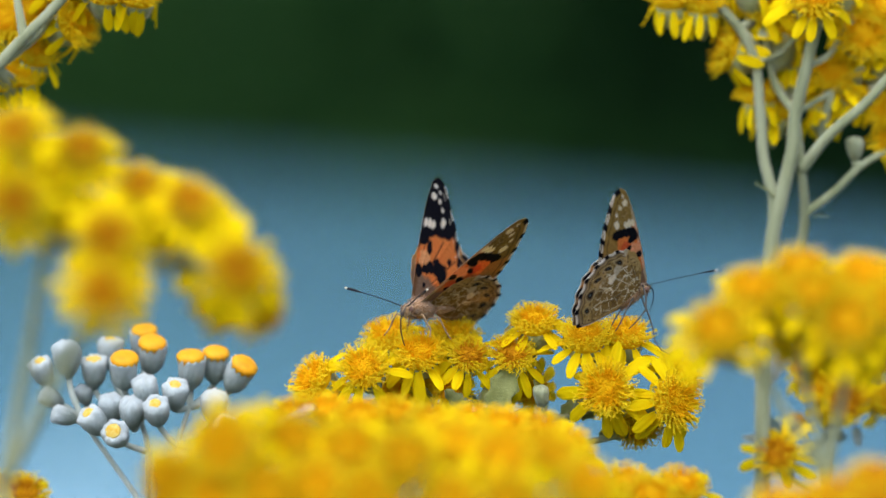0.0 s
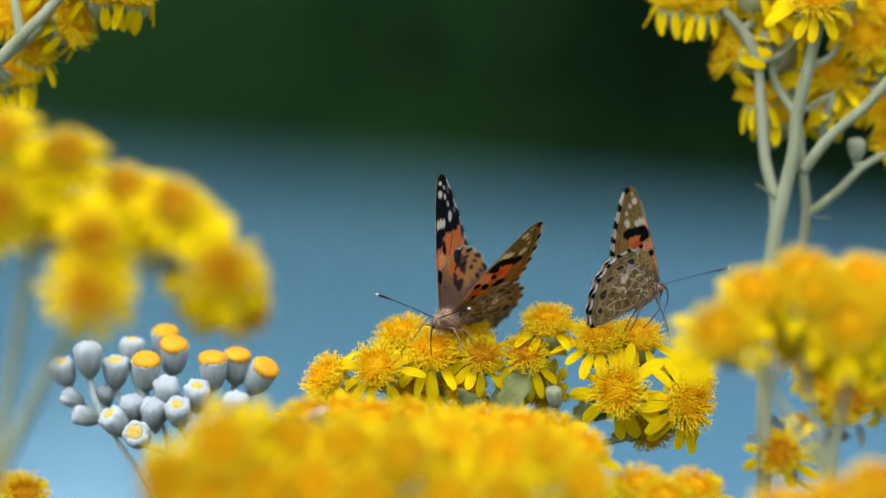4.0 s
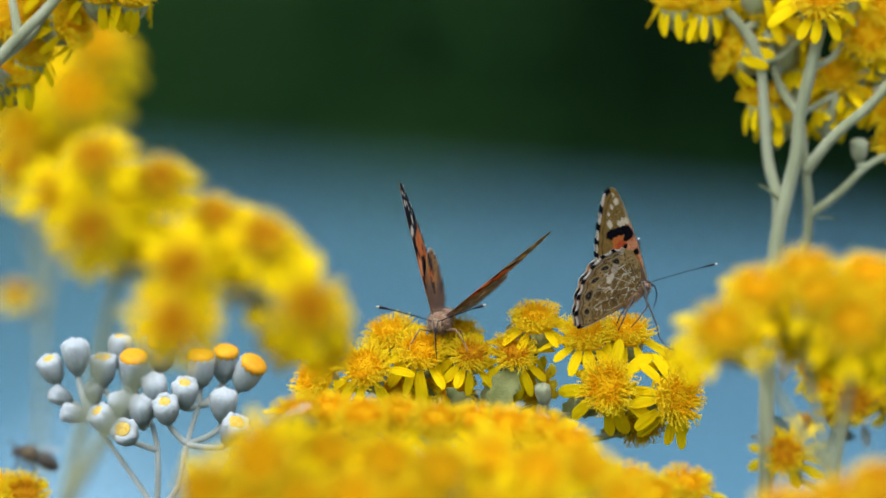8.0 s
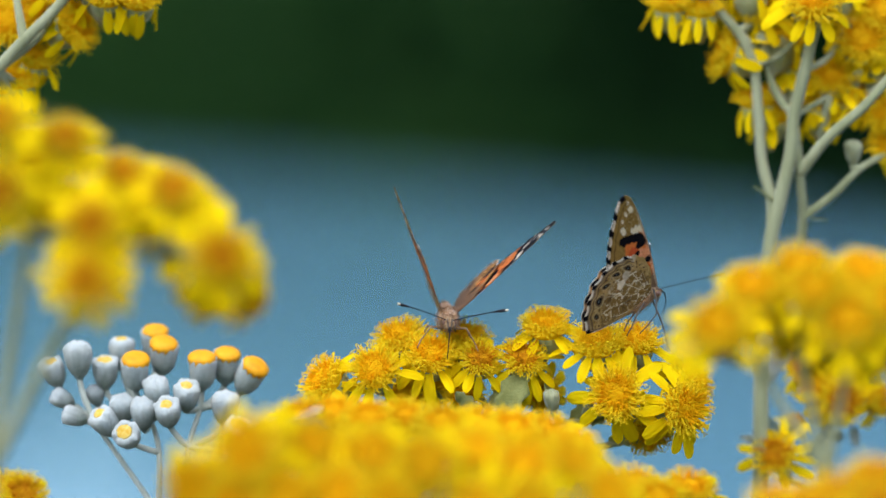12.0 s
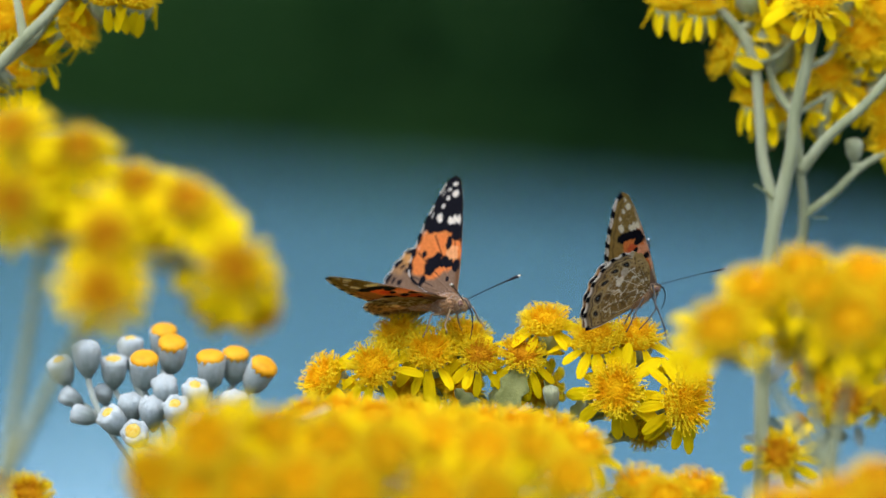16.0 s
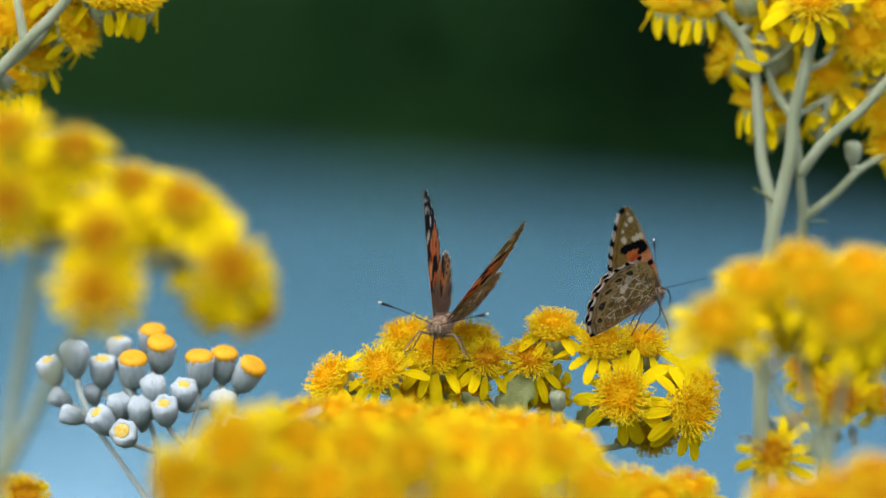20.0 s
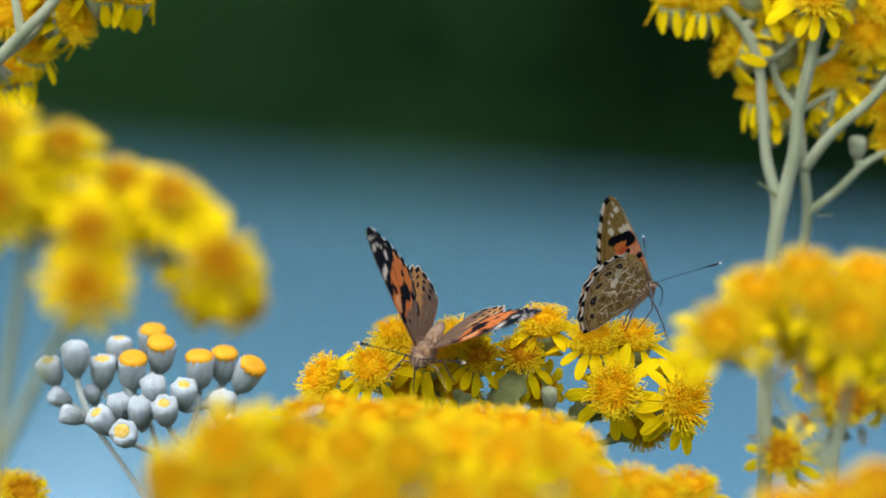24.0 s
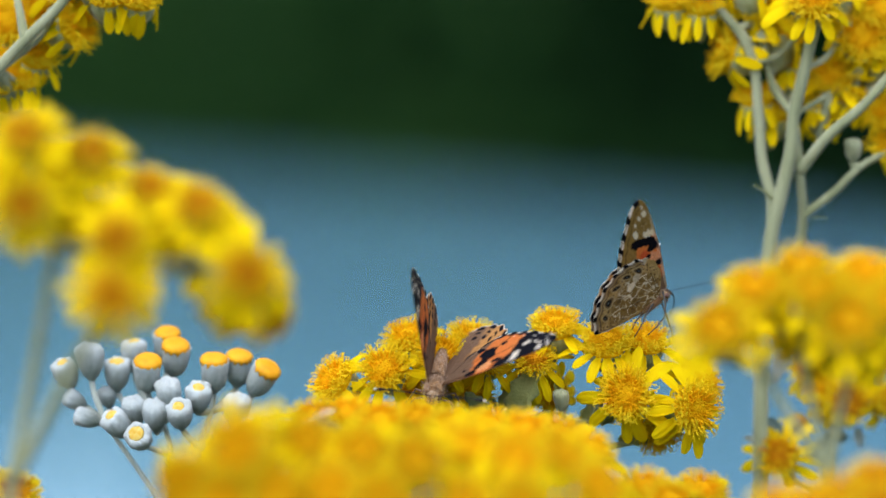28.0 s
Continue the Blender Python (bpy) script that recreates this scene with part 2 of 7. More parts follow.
def flower_head(parent, place, size, az, el, old, rng):
    m = Matrix.Translation(place) @ facing(az, el) @ pose(0, 0, 0, 0, 0, rng.uniform(0, 360)) @ Matrix.Scale(size, 4)
    head = child("flower_head", rng.choice(CALYX), parent, m)
    flat = old >= 3
    old, hang = old % 3 if flat else old, 42 if old == 2 else -6 if flat else 0
    child("disc", rng.choice(DISCS[old % 2]), head, pose(0, 0, 0), "orange-brown ageing florets" if old == 1 else "")
    count = rng.choice((11, 12, 13, 13, 14)) + (5 if flat else 0)
    for i in range(count):
        if rng.random() < 0.06:
            continue
        a = 360 * i / count + rng.uniform(-7, 7)
        q = pose(0, 0, 0, 0, 0, a) @ pose(0.0040, 0, -0.0002 + rng.uniform(-0.0003, 0.0003), rng.uniform(-14, 14), rng.uniform(-8, 12 if flat else 34) + hang, 0)
        child("petal", rng.choice(PETALS), head, q @ Matrix.Scale(rng.uniform(0.88, 1.1), 4))
    return head


def stalk(parent, a, axis, b, r0, r1, name="stalk", felt="felt"):
    """Felted stalk from the node a up to the back of a flower at b that looks along axis."""
    a, b = Vector(a), Vector(b)
    tail = b - axis * (b - a).length * 0.32
    pts = bez(a, tail, b, 9)
    n = len(pts) - 1
    v, f = tube(pts, [r0 + (r1 - r0) * i / n for i in range(n + 1)], 8)
    return child(name, mesh_of(name, v, f, MAT[felt]), parent)


def leaf_mesh(seed, length=16, width=7, mat="leaf"):
    """Felted lobed leaf, thick, bent along its length; base at the origin, along +x."""
    rng = random.Random(seed)
    nx, ny = 14, 4
    verts, faces = [], []
    bend = rng.uniform(0.2, 0.7)
    for layer in (0, 1):
        for i in range(nx + 1):
            t = i / nx
            lobe = 0.84 + 0.16 * math.cos(t * math.pi * 7)
            w = width * 0.5 * (0.18 + 0.9 * math.sin(math.pi * min(1, t * 0.9 + 0.08))) * (lobe if 0.15 < t < 0.97 else 0.5)
            for j in range(ny + 1):
                s = j / ny * 2 - 1
                z = -bend * length * t * t * 0.5 + 0.9 * s * s - 0.5 * layer
                verts.append(Vector((length * t, s * w, z + rng.uniform(-0.08, 0.08))) * MM)
    n = (nx + 1) * (ny + 1)
    for i in range(nx):
        for j in range(ny):
            a = i * (ny + 1) + j
            faces.append((a, a + ny + 1, a + ny + 2, a + 1))
            faces.append((n + a, n + a + 1, n + a + ny + 2, n + a + ny + 1))
    for i in range(nx):
        a, b = i * (ny + 1), i * (ny + 1) + ny
        faces.append((a, n + a, n + a + ny + 1, a + ny + 1))
        faces.append((b, b + ny + 1, n + b + ny + 1, n + b))
    return mesh_of("leaf", verts, faces, MAT[mat])


WHITE_LEAF = leaf_mesh(83, 15, 7, "felt_white")
LEAVES = [leaf_mesh(80, 15, 7, "leaf_dark"), leaf_mesh(81, 17, 8), leaf_mesh(82, 19, 9)]


def bud_mesh(seed, open_):
    """Felted bud of overlapping bracts with a rounded or open top; foot at the origin, along +z."""
    rng = random.Random(seed)
    sides = 36
    top = {0: [(3.7, 8.2), (3.1, 9.3), (2.0, 10.0), (0.4, 10.2)], 1: [(3.7, 8.4), (3.3, 9.3), (2.5, 9.8), (1.7, 9.7), (1.3, 9.2)],
           2: [(3.8, 8.4), (3.4, 9.2), (2.7, 9.6), (2.0, 9.4), (1.7, 8.9)], 3: [(3.6, 8.2), (3.65, 9.0), (3.5, 9.3), (3.2, 8.9)]}[open_]
    body = [(0.7, -0.4), (1.2, 0.4), (2.2, 1.6), (3.1, 3.4), (3.6, 5.8)] if open_ < 3 else [(0.7, -0.4), (1.3, 0.4), (2.4, 1.4), (3.1, 3.0), (3.4, 5.6)]
    rings = body + top
    rings = [q for a, b in zip(rings, rings[1:]) for q in (a, ((a[0] + b[0]) / 2 + 0.06, (a[1] + b[1]) / 2))] + [rings[-1]]
    verts, faces = lathe(rings, sides, rng, 0.014)
    squash = rng.uniform(0.9, 1.05)
    for i, v in enumerate(verts):
        a = (i % sides) * math.pi * 2 / sides
        g = 1 + 0.085 * (abs(math.cos(a * 6)) - 0.5) * min(1, v.z / 3 + 0.2)
        v.x, v.y = v.x * g * squash + 0.05 * v.z * math.sin(seed), v.y * g + 0.05 * v.z * math.cos(seed * 2)
        if open_ == 3 and v.z > 8.8:
            v.z += 0.35 * math.cos(a * 12)
        elif open_ < 3 and v.z > 7.5:
            lobe = math.cos(a * 5 + seed) * 0.5 + math.cos(a * 8 + seed * 3) * 0.3
            v.x, v.y, v.z = v.x * (1 + 0.10 * lobe), v.y * (1 + 0.10 * lobe), v.z + 0.28 * lobe + rng.uniform(-0.1, 0.1)
    me = mesh_of("bud", [v * MM for v in verts], faces, MAT["felt_pale"])
    return me


def cap_mesh(seed, open_):
    """Crowd of unopened florets that fills the mouth of a bud."""
    rng = random.Random(seed)
    r, z0 = {1: (1.7, 9.3), 2: (2.2, 9.2), 3: (3.6, 8.7)}[open_]
    hump = 2.1 if open_ == 3 else 0.5
    sides = 24
    verts, faces = lathe([(r * 0.8, z0 - 0.6), (r, z0), (r * 1.03, z0 + hump * 0.45), (r * 0.85, z0 + hump * 0.8), (r * 0.5, z0 + hump * 0.97), (0.15, z0 + hump)], sides, rng, 0.02)
    for i, v in enumerate(verts):
        if sides <= i < 2 * sides:
            v.z += (0.55 if open_ == 3 else 0.3) * math.cos((i % sides) * math.pi * 2 / sides * 12)
    for i in range(int(55 * r)):
        f, a = math.sqrt(rng.random()), rng.uniform(0, 6.28)
        p = Vector((math.cos(a) * f * r, math.sin(a) * f * r, z0 + hump * math.sqrt(max(0, 1 - f * f * 0.85)) - 0.2))
        k = len(verts)
        for d in ((0.25, 0, 0), (0, 0.25, 0), (-0.25, 0, 0), (0, -0.25, 0), (0, 0, 0.62)):
            verts.append(p + Vector(d))
        faces += [(k, k + 1, k + 4), (k + 1, k + 2, k + 4), (k + 2, k + 3, k + 4), (k + 3, k, k + 4)]
    return mesh_of("floret_cap", [v * MM for v in verts], faces, MAT["cap" if open_ == 3 else "cap_young"])


BUDS = {k: [bud_mesh(100 + 3 * k + i, k) for i in range(3)] for k in range(4)}
PLAIN_BUD = bud_mesh(99, 0)
PLAIN_BUD.materials[0] = MAT["felt"]
CAPS = {k: cap_mesh(130 + k, k) for k in (1, 2, 3)}


def plant_root(base, label):
    root = new("silver_ragwort")
    root.matrix_basis = pose(base[0], base[1], 0)
    return tagged(root, label, "flower", "flowering ragwort stems")


def along(pts, steps):
    """Smooth line through points."""
    if len(pts) == 2:
        a, b = pts
        mid = (a + b) / 2 + Vector(((a.x - b.x) * 0.06, 0, -abs(b.x - a.x) * 0.10))
        return bez(a, mid, b, steps)
    q = [pts[0] * 2 - pts[1], *pts, pts[-1] * 2 - pts[-2]]
    out = []
    for i in range(1, len(q) - 2):
        for k in range(steps):
            t = k / steps
            a, b, c, d = q[i - 1], q[i], q[i + 1], q[i + 2]
            out.append(0.5 * (b * 2 + (c - a) * t + (a * 2 - b * 5 + c * 4 - d) * t * t + (b * 3 - a - c * 3 + d) * t ** 3))
    return out + [pts[-1]]


def stems_of(root, nodes, thick, chains=None, felt="felt", girth=()):
    """Main stem from the ground (-1) and boughs, each a smooth line through its nodes."""
    pts = [Vector(p) * MM for p in nodes] + [Vector((0, 0, 0))]
    chains = chains or [[-1, 0]] + [[0, i] for i in range(1, len(nodes))]
    for i, chain in enumerate(chains):
        knots = [pts[k] for k in chain]
        if i == 0:
            knots[0] = knots[1].lerp(knots[0], 0.08)
        line = along(knots, 10)
        if i == 0:
            line = [pts[-1].lerp(knots[0], k / 8) for k in range(8)] + line
        n = len(line) - 1
        g = thick * (girth[i] if girth else 1)
        r0, r1 = (g * 1.2, g * 0.75) if i == 0 else (g * 0.85, g * 0.6)
        v, f = tube(line, [r0 + (r1 - r0) * k / n for k in range(n + 1)], 10)
        name = "bough" if i else "stem"
        child(name, mesh_of(name, v, f, MAT[felt]), root)


def flowering_stem(spec, label, seed, thick=0.0012, links=None, leaf=None, girth=()):
    rng = random.Random(seed)
    root = plant_root(spec["base"], label)
    stems_of(root, spec["nodes"], thick, links, girth=girth)
    for x, y, z, size, az, el, old, node in spec["heads"]:
        place = Vector((x, y, z)) * MM
        flower_head(root, place, size, az, el, old, rng)
        axis = facing(az, el) @ Vector((0, 0, 1))
        stalk(root, Vector(spec["nodes"][node]) * MM, axis, place - axis * 0.0066 * size, thick * 0.7, thick * 0.62)
    for x, y, z, size, az, el, node in spec.get("buds", []):
        axis = facing(az, el) @ Vector((0, 0, 1))
        foot = Vector((x, y, z)) * MM
        child("bud", PLAIN_BUD, root, Matrix.Translation(foot) @ facing(az, el) @ Matrix.Scale(size, 4), "pale felted closed bud")
        stalk(root, Vector(spec["nodes"][node]) * MM, axis, foot, thick * 0.7, thick * 0.5)
    for x, y, z, rx, ry, rz, s in spec["leaves"]:
        child("leaf", LEAVES[rng.choice((1, 2)) if leaf is None else leaf], root, pose(x * MM, y * MM, z * MM, rx, ry, rz) @ Matrix.Scale(s, 4))
    for x, y, z, rx, ry, rz, s in spec.get("pale", []):
        child("leaf", WHITE_LEAF, root, pose(x * MM, y * MM, z * MM, rx, ry, rz) @ Matrix.Scale(s, 4), "white felted leaf")
    return root


def budding_stem(spec, label, seed, thick=0.0011, links=None):
    rng = random.Random(seed)
    root = plant_root(spec["base"], label)
    stems_of(root, spec["nodes"], thick, links, "felt_white")
    for x, y, z, size, az, el, open_, node in spec["heads"]:
        turn = facing(az, el)
        axis = turn @ Vector((0, 0, 1))
        foot = Vector((x, y, z)) * MM - axis * 0.0042 * size
        bud = child("bud", BUDS[open_][rng.randrange(3)], root, Matrix.Translation(foot) @ turn @ pose(0, 0, 0, 0, 0, rng.uniform(0, 360)) @ Matrix.Scale(size * 0.83, 4))
        if open_:
            child("floret_cap", CAPS[open_], bud, pose(0, 0, 0), "orange florets")
        stalk(root, Vector(spec["nodes"][node]) * MM, axis, foot + axis * 0.0004, thick * 0.85, thick * 0.75, "stalk", "felt_white")
    return root


# ---- landscape: near bank, lake, wooded far bank that slants towards the viewer on one side ----
def slant(x):
    return 1.4 - 2.3 * max(-4.5, min(4, x))


def ground_and_lake():
    ys = [-300, -40, -10, -2, 0, 1, 2, 3, 3.6, 4.2, 6, 13, 20, 22.2, 23.0, 24.6, 31, 60, 120, 400, 1500]
    zs = [2, 0.6, 0.2, 0.02, 0, 0, 0, -0.02, -0.12, -0.4, -1.2, -1.6, -1.2, -0.6, -0.2, 0.1, 0.3, 0.4, 0.5, 1, 2]
    xs = [-1500, -300, -80, -30, -12, -5, -2, -0.5, 0.5, 2, 5, 12, 30, 80, 300, 1500]
    rng = random.Random(5)
    verts = [(x, y + (slant(x) if 12 < y < 100 else 0), z + rng.uniform(-0.02, 0.02) * (1 if abs(y) > 2 else 0)) for y, z in zip(ys, zs) for x in xs]
    w = len(xs)
    faces = [(j * w + i, j * w + i + 1, (j + 1) * w + i + 1, (j + 1) * w + i) for j in range(len(ys) - 1) for i in range(w - 1)]
    ob = new("ground", mesh_of("ground", verts, faces, MAT["soil"]))
    tagged(ob, "dark grassy soil of the lake banks", "ground", kind="structure")
    sheet = [(x, y + (slant(x) if y > 9 else 0), -0.1) for y in (3.2, 24.4) for x in (-300, -4.5, 4, 300)]
    lake = new("water", mesh_of("water", sheet, [(i, i + 1, i + 5, i + 4) for i in range(3)], MAT["water"]))
    tagged(lake, "blue-grey rippled lake water below the flowers", "water", kind="structure")


def far_woods():
    """Dark trees behind the lake: trunks and many leaf clumps, joined as one wood."""
    rng = random.Random(9)
    verts, faces = [], []
    for i in range(40):
        x, y = -19 + 0.95 * i + rng.uniform(-0.4, 0.4), 25.2 + rng.uniform(-0.6, 1.5)
        y += slant(x)
        tube([(x, y, -0.1), (x + rng.uniform(-0.2, 0.2), y, 0.8), (x + rng.uniform(-0.4, 0.4), y, 2.0)], [0.09, 0.06, 0.025], 6, verts, faces)
    me = mesh_of("trunks", verts, faces, MAT["bark"])
    root = new("far_woods")
    tagged(root, "dark green blurred bushes on the far bank", "woods", kind="stuff")
    child("trunks", me, root)
    dark, pale = ([], []), ([], [])
    for i in range(18000):
        x = rng.uniform(-20, 20) if i % 2 else rng.uniform(-7, 7)
        top = 2.35 + 0.25 * math.sin(x * 0.9 + 1) + 0.2 * math.sin(x * 2.3)
        top += 0.24 * max(0, min(4, -x))
        z = rng.uniform(-0.25, top)
        y = 22.9 + slant(x) + 0.35 * z + rng.uniform(0, 2.6)
        s = rng.uniform(0.10, 0.26)
        c = Vector((x, y, z))
        # paler leaf colour towards the left and on every third low clump
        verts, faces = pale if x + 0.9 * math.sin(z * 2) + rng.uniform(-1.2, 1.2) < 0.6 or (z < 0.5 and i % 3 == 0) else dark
        k = len(verts)
        for d in ((1, 0, -0.2), (-0.4, 0.8, 0.1), (-0.5, -0.8, 0.25), (0.1, 0, 0.75)):
            verts.append(c + Vector(d) * s + Vector((rng.uniform(-s, s), rng.uniform(-s, s), rng.uniform(-s, s))) * 0.45)
        faces += [(k, k + 1, k + 3), (k + 1, k + 2, k + 3), (k + 2, k, k + 3), (k, k + 2, k + 1)]
    child("leaves", mesh_of("leaves", *dark, MAT["shaded_leaf"], False), root)
    child("leaves", mesh_of("leaves", *pale, MAT["pale_leaf"], False), root, None, "paler grey-green leaves at the left and low down")


ground_and_lake()
far_woods()

# ---- the flowering stems: places in millimetres from the foot of each stem ----
CENTRE = dict(base=(0.0128, 0.8465), nodes=[(0.1, 4.9, 708.6), (-24.0, 6.3, 715.8), (-2.6, 8.3, 715.6), (17.5, 6.3, 715.2), (29.6, 6.0, 711.2)],
    heads=[(-42.4, 2.7, 723.8, 1.00, -55, 35, 0, 1), (-30.9, -3.1, 727.1, 1.00, -12, 35, 0, 1), (-25.4, 11.2, 733.3, 0.98, -25, 60, 0, 1), (-18.4, 4.0, 729.9, 1.00, 0, 48, 0, 1),
           (-10.6, 12.2, 733.1, 0.98, 15, 65, 0, 1), (-7.2, 3.0, 729.3, 0.85, 15, 40, 1, 2), (3.4, 3.0, 729.7, 0.92, 5, 40, 1, 2), (8.8, 5.4, 737.0, 0.95, -5, 62, 0, 2),
           (20.8, 1.2, 733.6, 1.00, -5, 58, 0, 3), (30.3, 5.2, 733.8, 0.95, 10, 65, 0, 3), (25.6, -5.4, 722.7, 1.12, -10, 15, 0, 3), (42.1, 4.8, 725.5, 0.95, 50, 35, 0, 4),
           (40.5, -3.5, 719.9, 1.10, 35, 10, 0, 4), (33.5, 4.2, 714.7, 0.95, 20, -35, 0, 4), (-16.0, 8.8, 724.6, 0.80, 10, 10, 0, 1), (8.2, 8.6, 721.7, 0.80, 10, 0, 0, 2),
           (-24.0, 6.6, 721.6, 0.85, -15, 0, 2, 1), (-10.6, 5.6, 722.0, 0.80, 5, 10, 2, 1)],
    leaves=[(-4, 2.4, 717.6, 75, -65, -45, 0.57), (10.7, 2.3, 716.9, 80, -95, 45, 0.52), (20.2, 6.2, 714.5, 60, -45, 10, 0.47), (1.4, 6.2, 713.8, 20, -40, -40, 0.52), (-13.3, 6.2, 714.5, 10, -70, 190, 0.47), (14.8, 6.3, 715.2, 70, -45, -10, 0.42), (-1.6, -2, 715.7, 70, -68, 5, 0.81), (-6, 0, 716.5, 95, -42, 190, 0.54), (24, 2, 711.6, 60, -5, -5, 0.43), (-13.3, 2, 715.6, 80, -60, 50, 0.5)],
    buds=[(10.6, -1, 718.6, 0.52, -10, 72, 3)])
LEFT_FRONT = dict(base=(-0.0825, 0.7255), nodes=[(-6.7, 2, 713.8), (2.3, 1.6, 763.2), (21.7, 1.4, 758.6), (-1.5, 3, 741.3), (30.6, 3.4, 759.6), (8.9, 2, 743.7)],
    heads=[(-3.2, -1.3, 784.8, 0.86, -10, 35, 4, 1), (9.5, 4.5, 780.9, 0.86, 10, 40, 4, 1), (-2.9, -4.0, 771.2, 0.91, 0, 10, 4, 1), (2.8, 10.3, 775.9, 0.82, 0, 30, 4, 1),
           (15.7, -4.3, 764.8, 0.91, 5, 12, 4, 1), (14.8, -6.9, 753.9, 0.93, 0, 5, 4, 2), (5.9, 5.9, 768.6, 0.82, 0, 20, 4, 1), (20.6, 8.2, 773.4, 0.86, 15, 40, 4, 1),
           (31.0, 4.0, 770.4, 0.91, 20, 40, 4, 4), (22.9, 7.8, 766.8, 0.82, 10, 20, 4, 2), (40.8, -4.7, 758.0, 1.00, 15, 12, 4, 4), (46.1, 4.9, 749.7, 0.73, 60, -15, 4, 4),
           (30.5, 13.5, 760.7, 0.82, 20, 25, 4, 4), (34.8, 9.7, 764.4, 0.82, 25, 35, 4, 4), (38.0, 12.9, 749.7, 0.69, 20, -20, 4, 4), (-10.8, 6.3, 777.1, 0.86, 0, 30, 4, 1)],
    leaves=[])
LEFT_UPPER = dict(base=(-0.1401, 1.0580), nodes=[(-1.7, 0.0, 734.7), (6.6, 2.8, 787.8)],
    heads=[(11.3, 4.2, 815.0, 1.42, 10, 45, 0, 1), (6.9, -1.5, 801.4, 1.48, 10, 20, 0, 1), (-3.6, 11.9, 808.6, 1.40, 0, 35, 0, 1), (-9.7, 12.9, 790.2, 1.40, 0, 25, 0, 0),
           (0.1, 14.7, 786.0, 1.30, 0, 10, 0, 0), (-10.8, 2.3, 779.5, 1.10, 0, 30, 1, 0), (-10.0, 0.4, 743.0, 0.70, 0, 60, 1, 0)],
    leaves=[])
BOTTOM_FRONT = dict(base=(-0.0164, 0.7237), nodes=[(0.0, 0.1, 699.4), (-25.1, 0.4, 706.2), (0.0, 0.4, 706.2), (25.1, 0.4, 705.1), (41.0, 0.2, 702.8)],
    heads=[(-26.4, -4.7, 722.8, 1.08, -15, 10, 0, 1), (-37.6, 0.9, 715.3, 1.04, -25, 0, 0, 1), (-13.8, 5.2, 721.5, 1.04, -5, 45, 0, 1), (-2.3, 1.2, 720.5, 1.08, 0, 40, 0, 2),
           (8.6, -4.9, 720, 1.08, 0, 30, 0, 2), (18.3, 7.2, 720.9, 0.99, 0, 40, 0, 3), (28.5, 1.1, 719.3, 1.04, 5, 35, 0, 3), (37.8, 7.1, 718.7, 0.95, 15, 40, 0, 3),
           (44.5, 0.8, 713.6, 0.99, 25, 35, 0, 4), (29.5, -7.3, 711.8, 0.99, 0, 20, 0, 3), (18.2, -7.4, 710.6, 1.08, 0, 20, 0, 3), (1.4, -9.3, 712, 1.08, 0, 20, 0, 2),
           (-8.9, -5.2, 713.8, 1.04, 0, 25, 0, 2), (-19, -7.2, 712.9, 1.08, 0, 20, 0, 1), (-28.8, -3.3, 712.4, 1.04, -10, 20, 0, 1), (-20.9, 9.2, 721.9, 0.9, -10, 20, 0, 1)],
    leaves=[])
BOTTOM_MID = dict(base=(-0.0030, 0.8058), nodes=[(0.0, 0.0, 699.5), (-20.3, 0.4, 707.1), (0.0, 0.3, 705.8), (17.8, 0.3, 705.8), (49.5, 0.0, 699.5)],
    heads=[(-30.4, 1.0, 718.7, 1.00, -20, 55, 0, 1), (-23.6, 5.0, 719.1, 1.00, -5, 60, 0, 1), (-15.8, -3.0, 718.6, 1.00, 0, 55, 0, 1), (-7.6, 3.0, 718.3, 1.00, 0, 60, 0, 2),
           (0.6, -1.0, 717.8, 0.95, 0, 55, 0, 2), (8.9, 4.9, 717.0, 0.95, 0, 60, 0, 2), (16.5, -1.1, 716.4, 1.00, 5, 55, 0, 3), (24.2, 2.8, 715.2, 1.00, 10, 55, 0, 3),
           (30.3, -3.3, 712.6, 0.95, 20, 50, 0, 3), (43.8, 0.2, 703.5, 1.00, 0, 60, 0, 4), (56.8, 6.2, 702.3, 1.00, 10, 60, 0, 4), (49.1, -5.9, 701.5, 1.00, 0, 50, 0, 4)],
    leaves=[])
RIGHT_FRONT = dict(base=(0.0752, 0.7517), nodes=[(5.0, -0.1, 713.0), (-9.5, 0.9, 735.8), (0.4, 4.9, 734.3), (9.5, 0.9, 734.6)],
    heads=[(-18.0, -4.7, 742.9, 1.12, -10, 40, 0, 1), (-10.2, 3.7, 750.4, 1.07, -8, 50, 0, 1), (0.0, 5.9, 754.5, 1.02, 0, 55, 0, 2), (-0.6, 11.5, 746.3, 0.93, 0, 35, 0, 2),
           (8.4, -4.6, 744.5, 1.15, 0, 35, 0, 3), (13.1, 5.9, 753.5, 1.02, 5, 55, 0, 3), (6.4, 9.7, 750.0, 0.97, 0, 45, 0, 2), (17.7, -2.4, 747.9, 1.07, 10, 40, 0, 3),
           (5.3, 11.1, 741.0, 0.9, 0, 30, 0, 2), (16.8, 3.0, 739.9, 0.95, 5, 30, 0, 3), (-5.4, 7.4, 745.9, 0.92, -5, 45, 0, 1), (1.6, -2.3, 750.0, 1.03, 0, 50, 0, 2),
           (15.4, 9.6, 748.3, 1.03, 5, 50, 0, 3), (17.8, 11.2, 740.9, 1.00, 0, 35, 3, 3),
           (1.4, 15.4, 744.2, 0.95, 0, 35, 3, 2)],
    leaves=[])
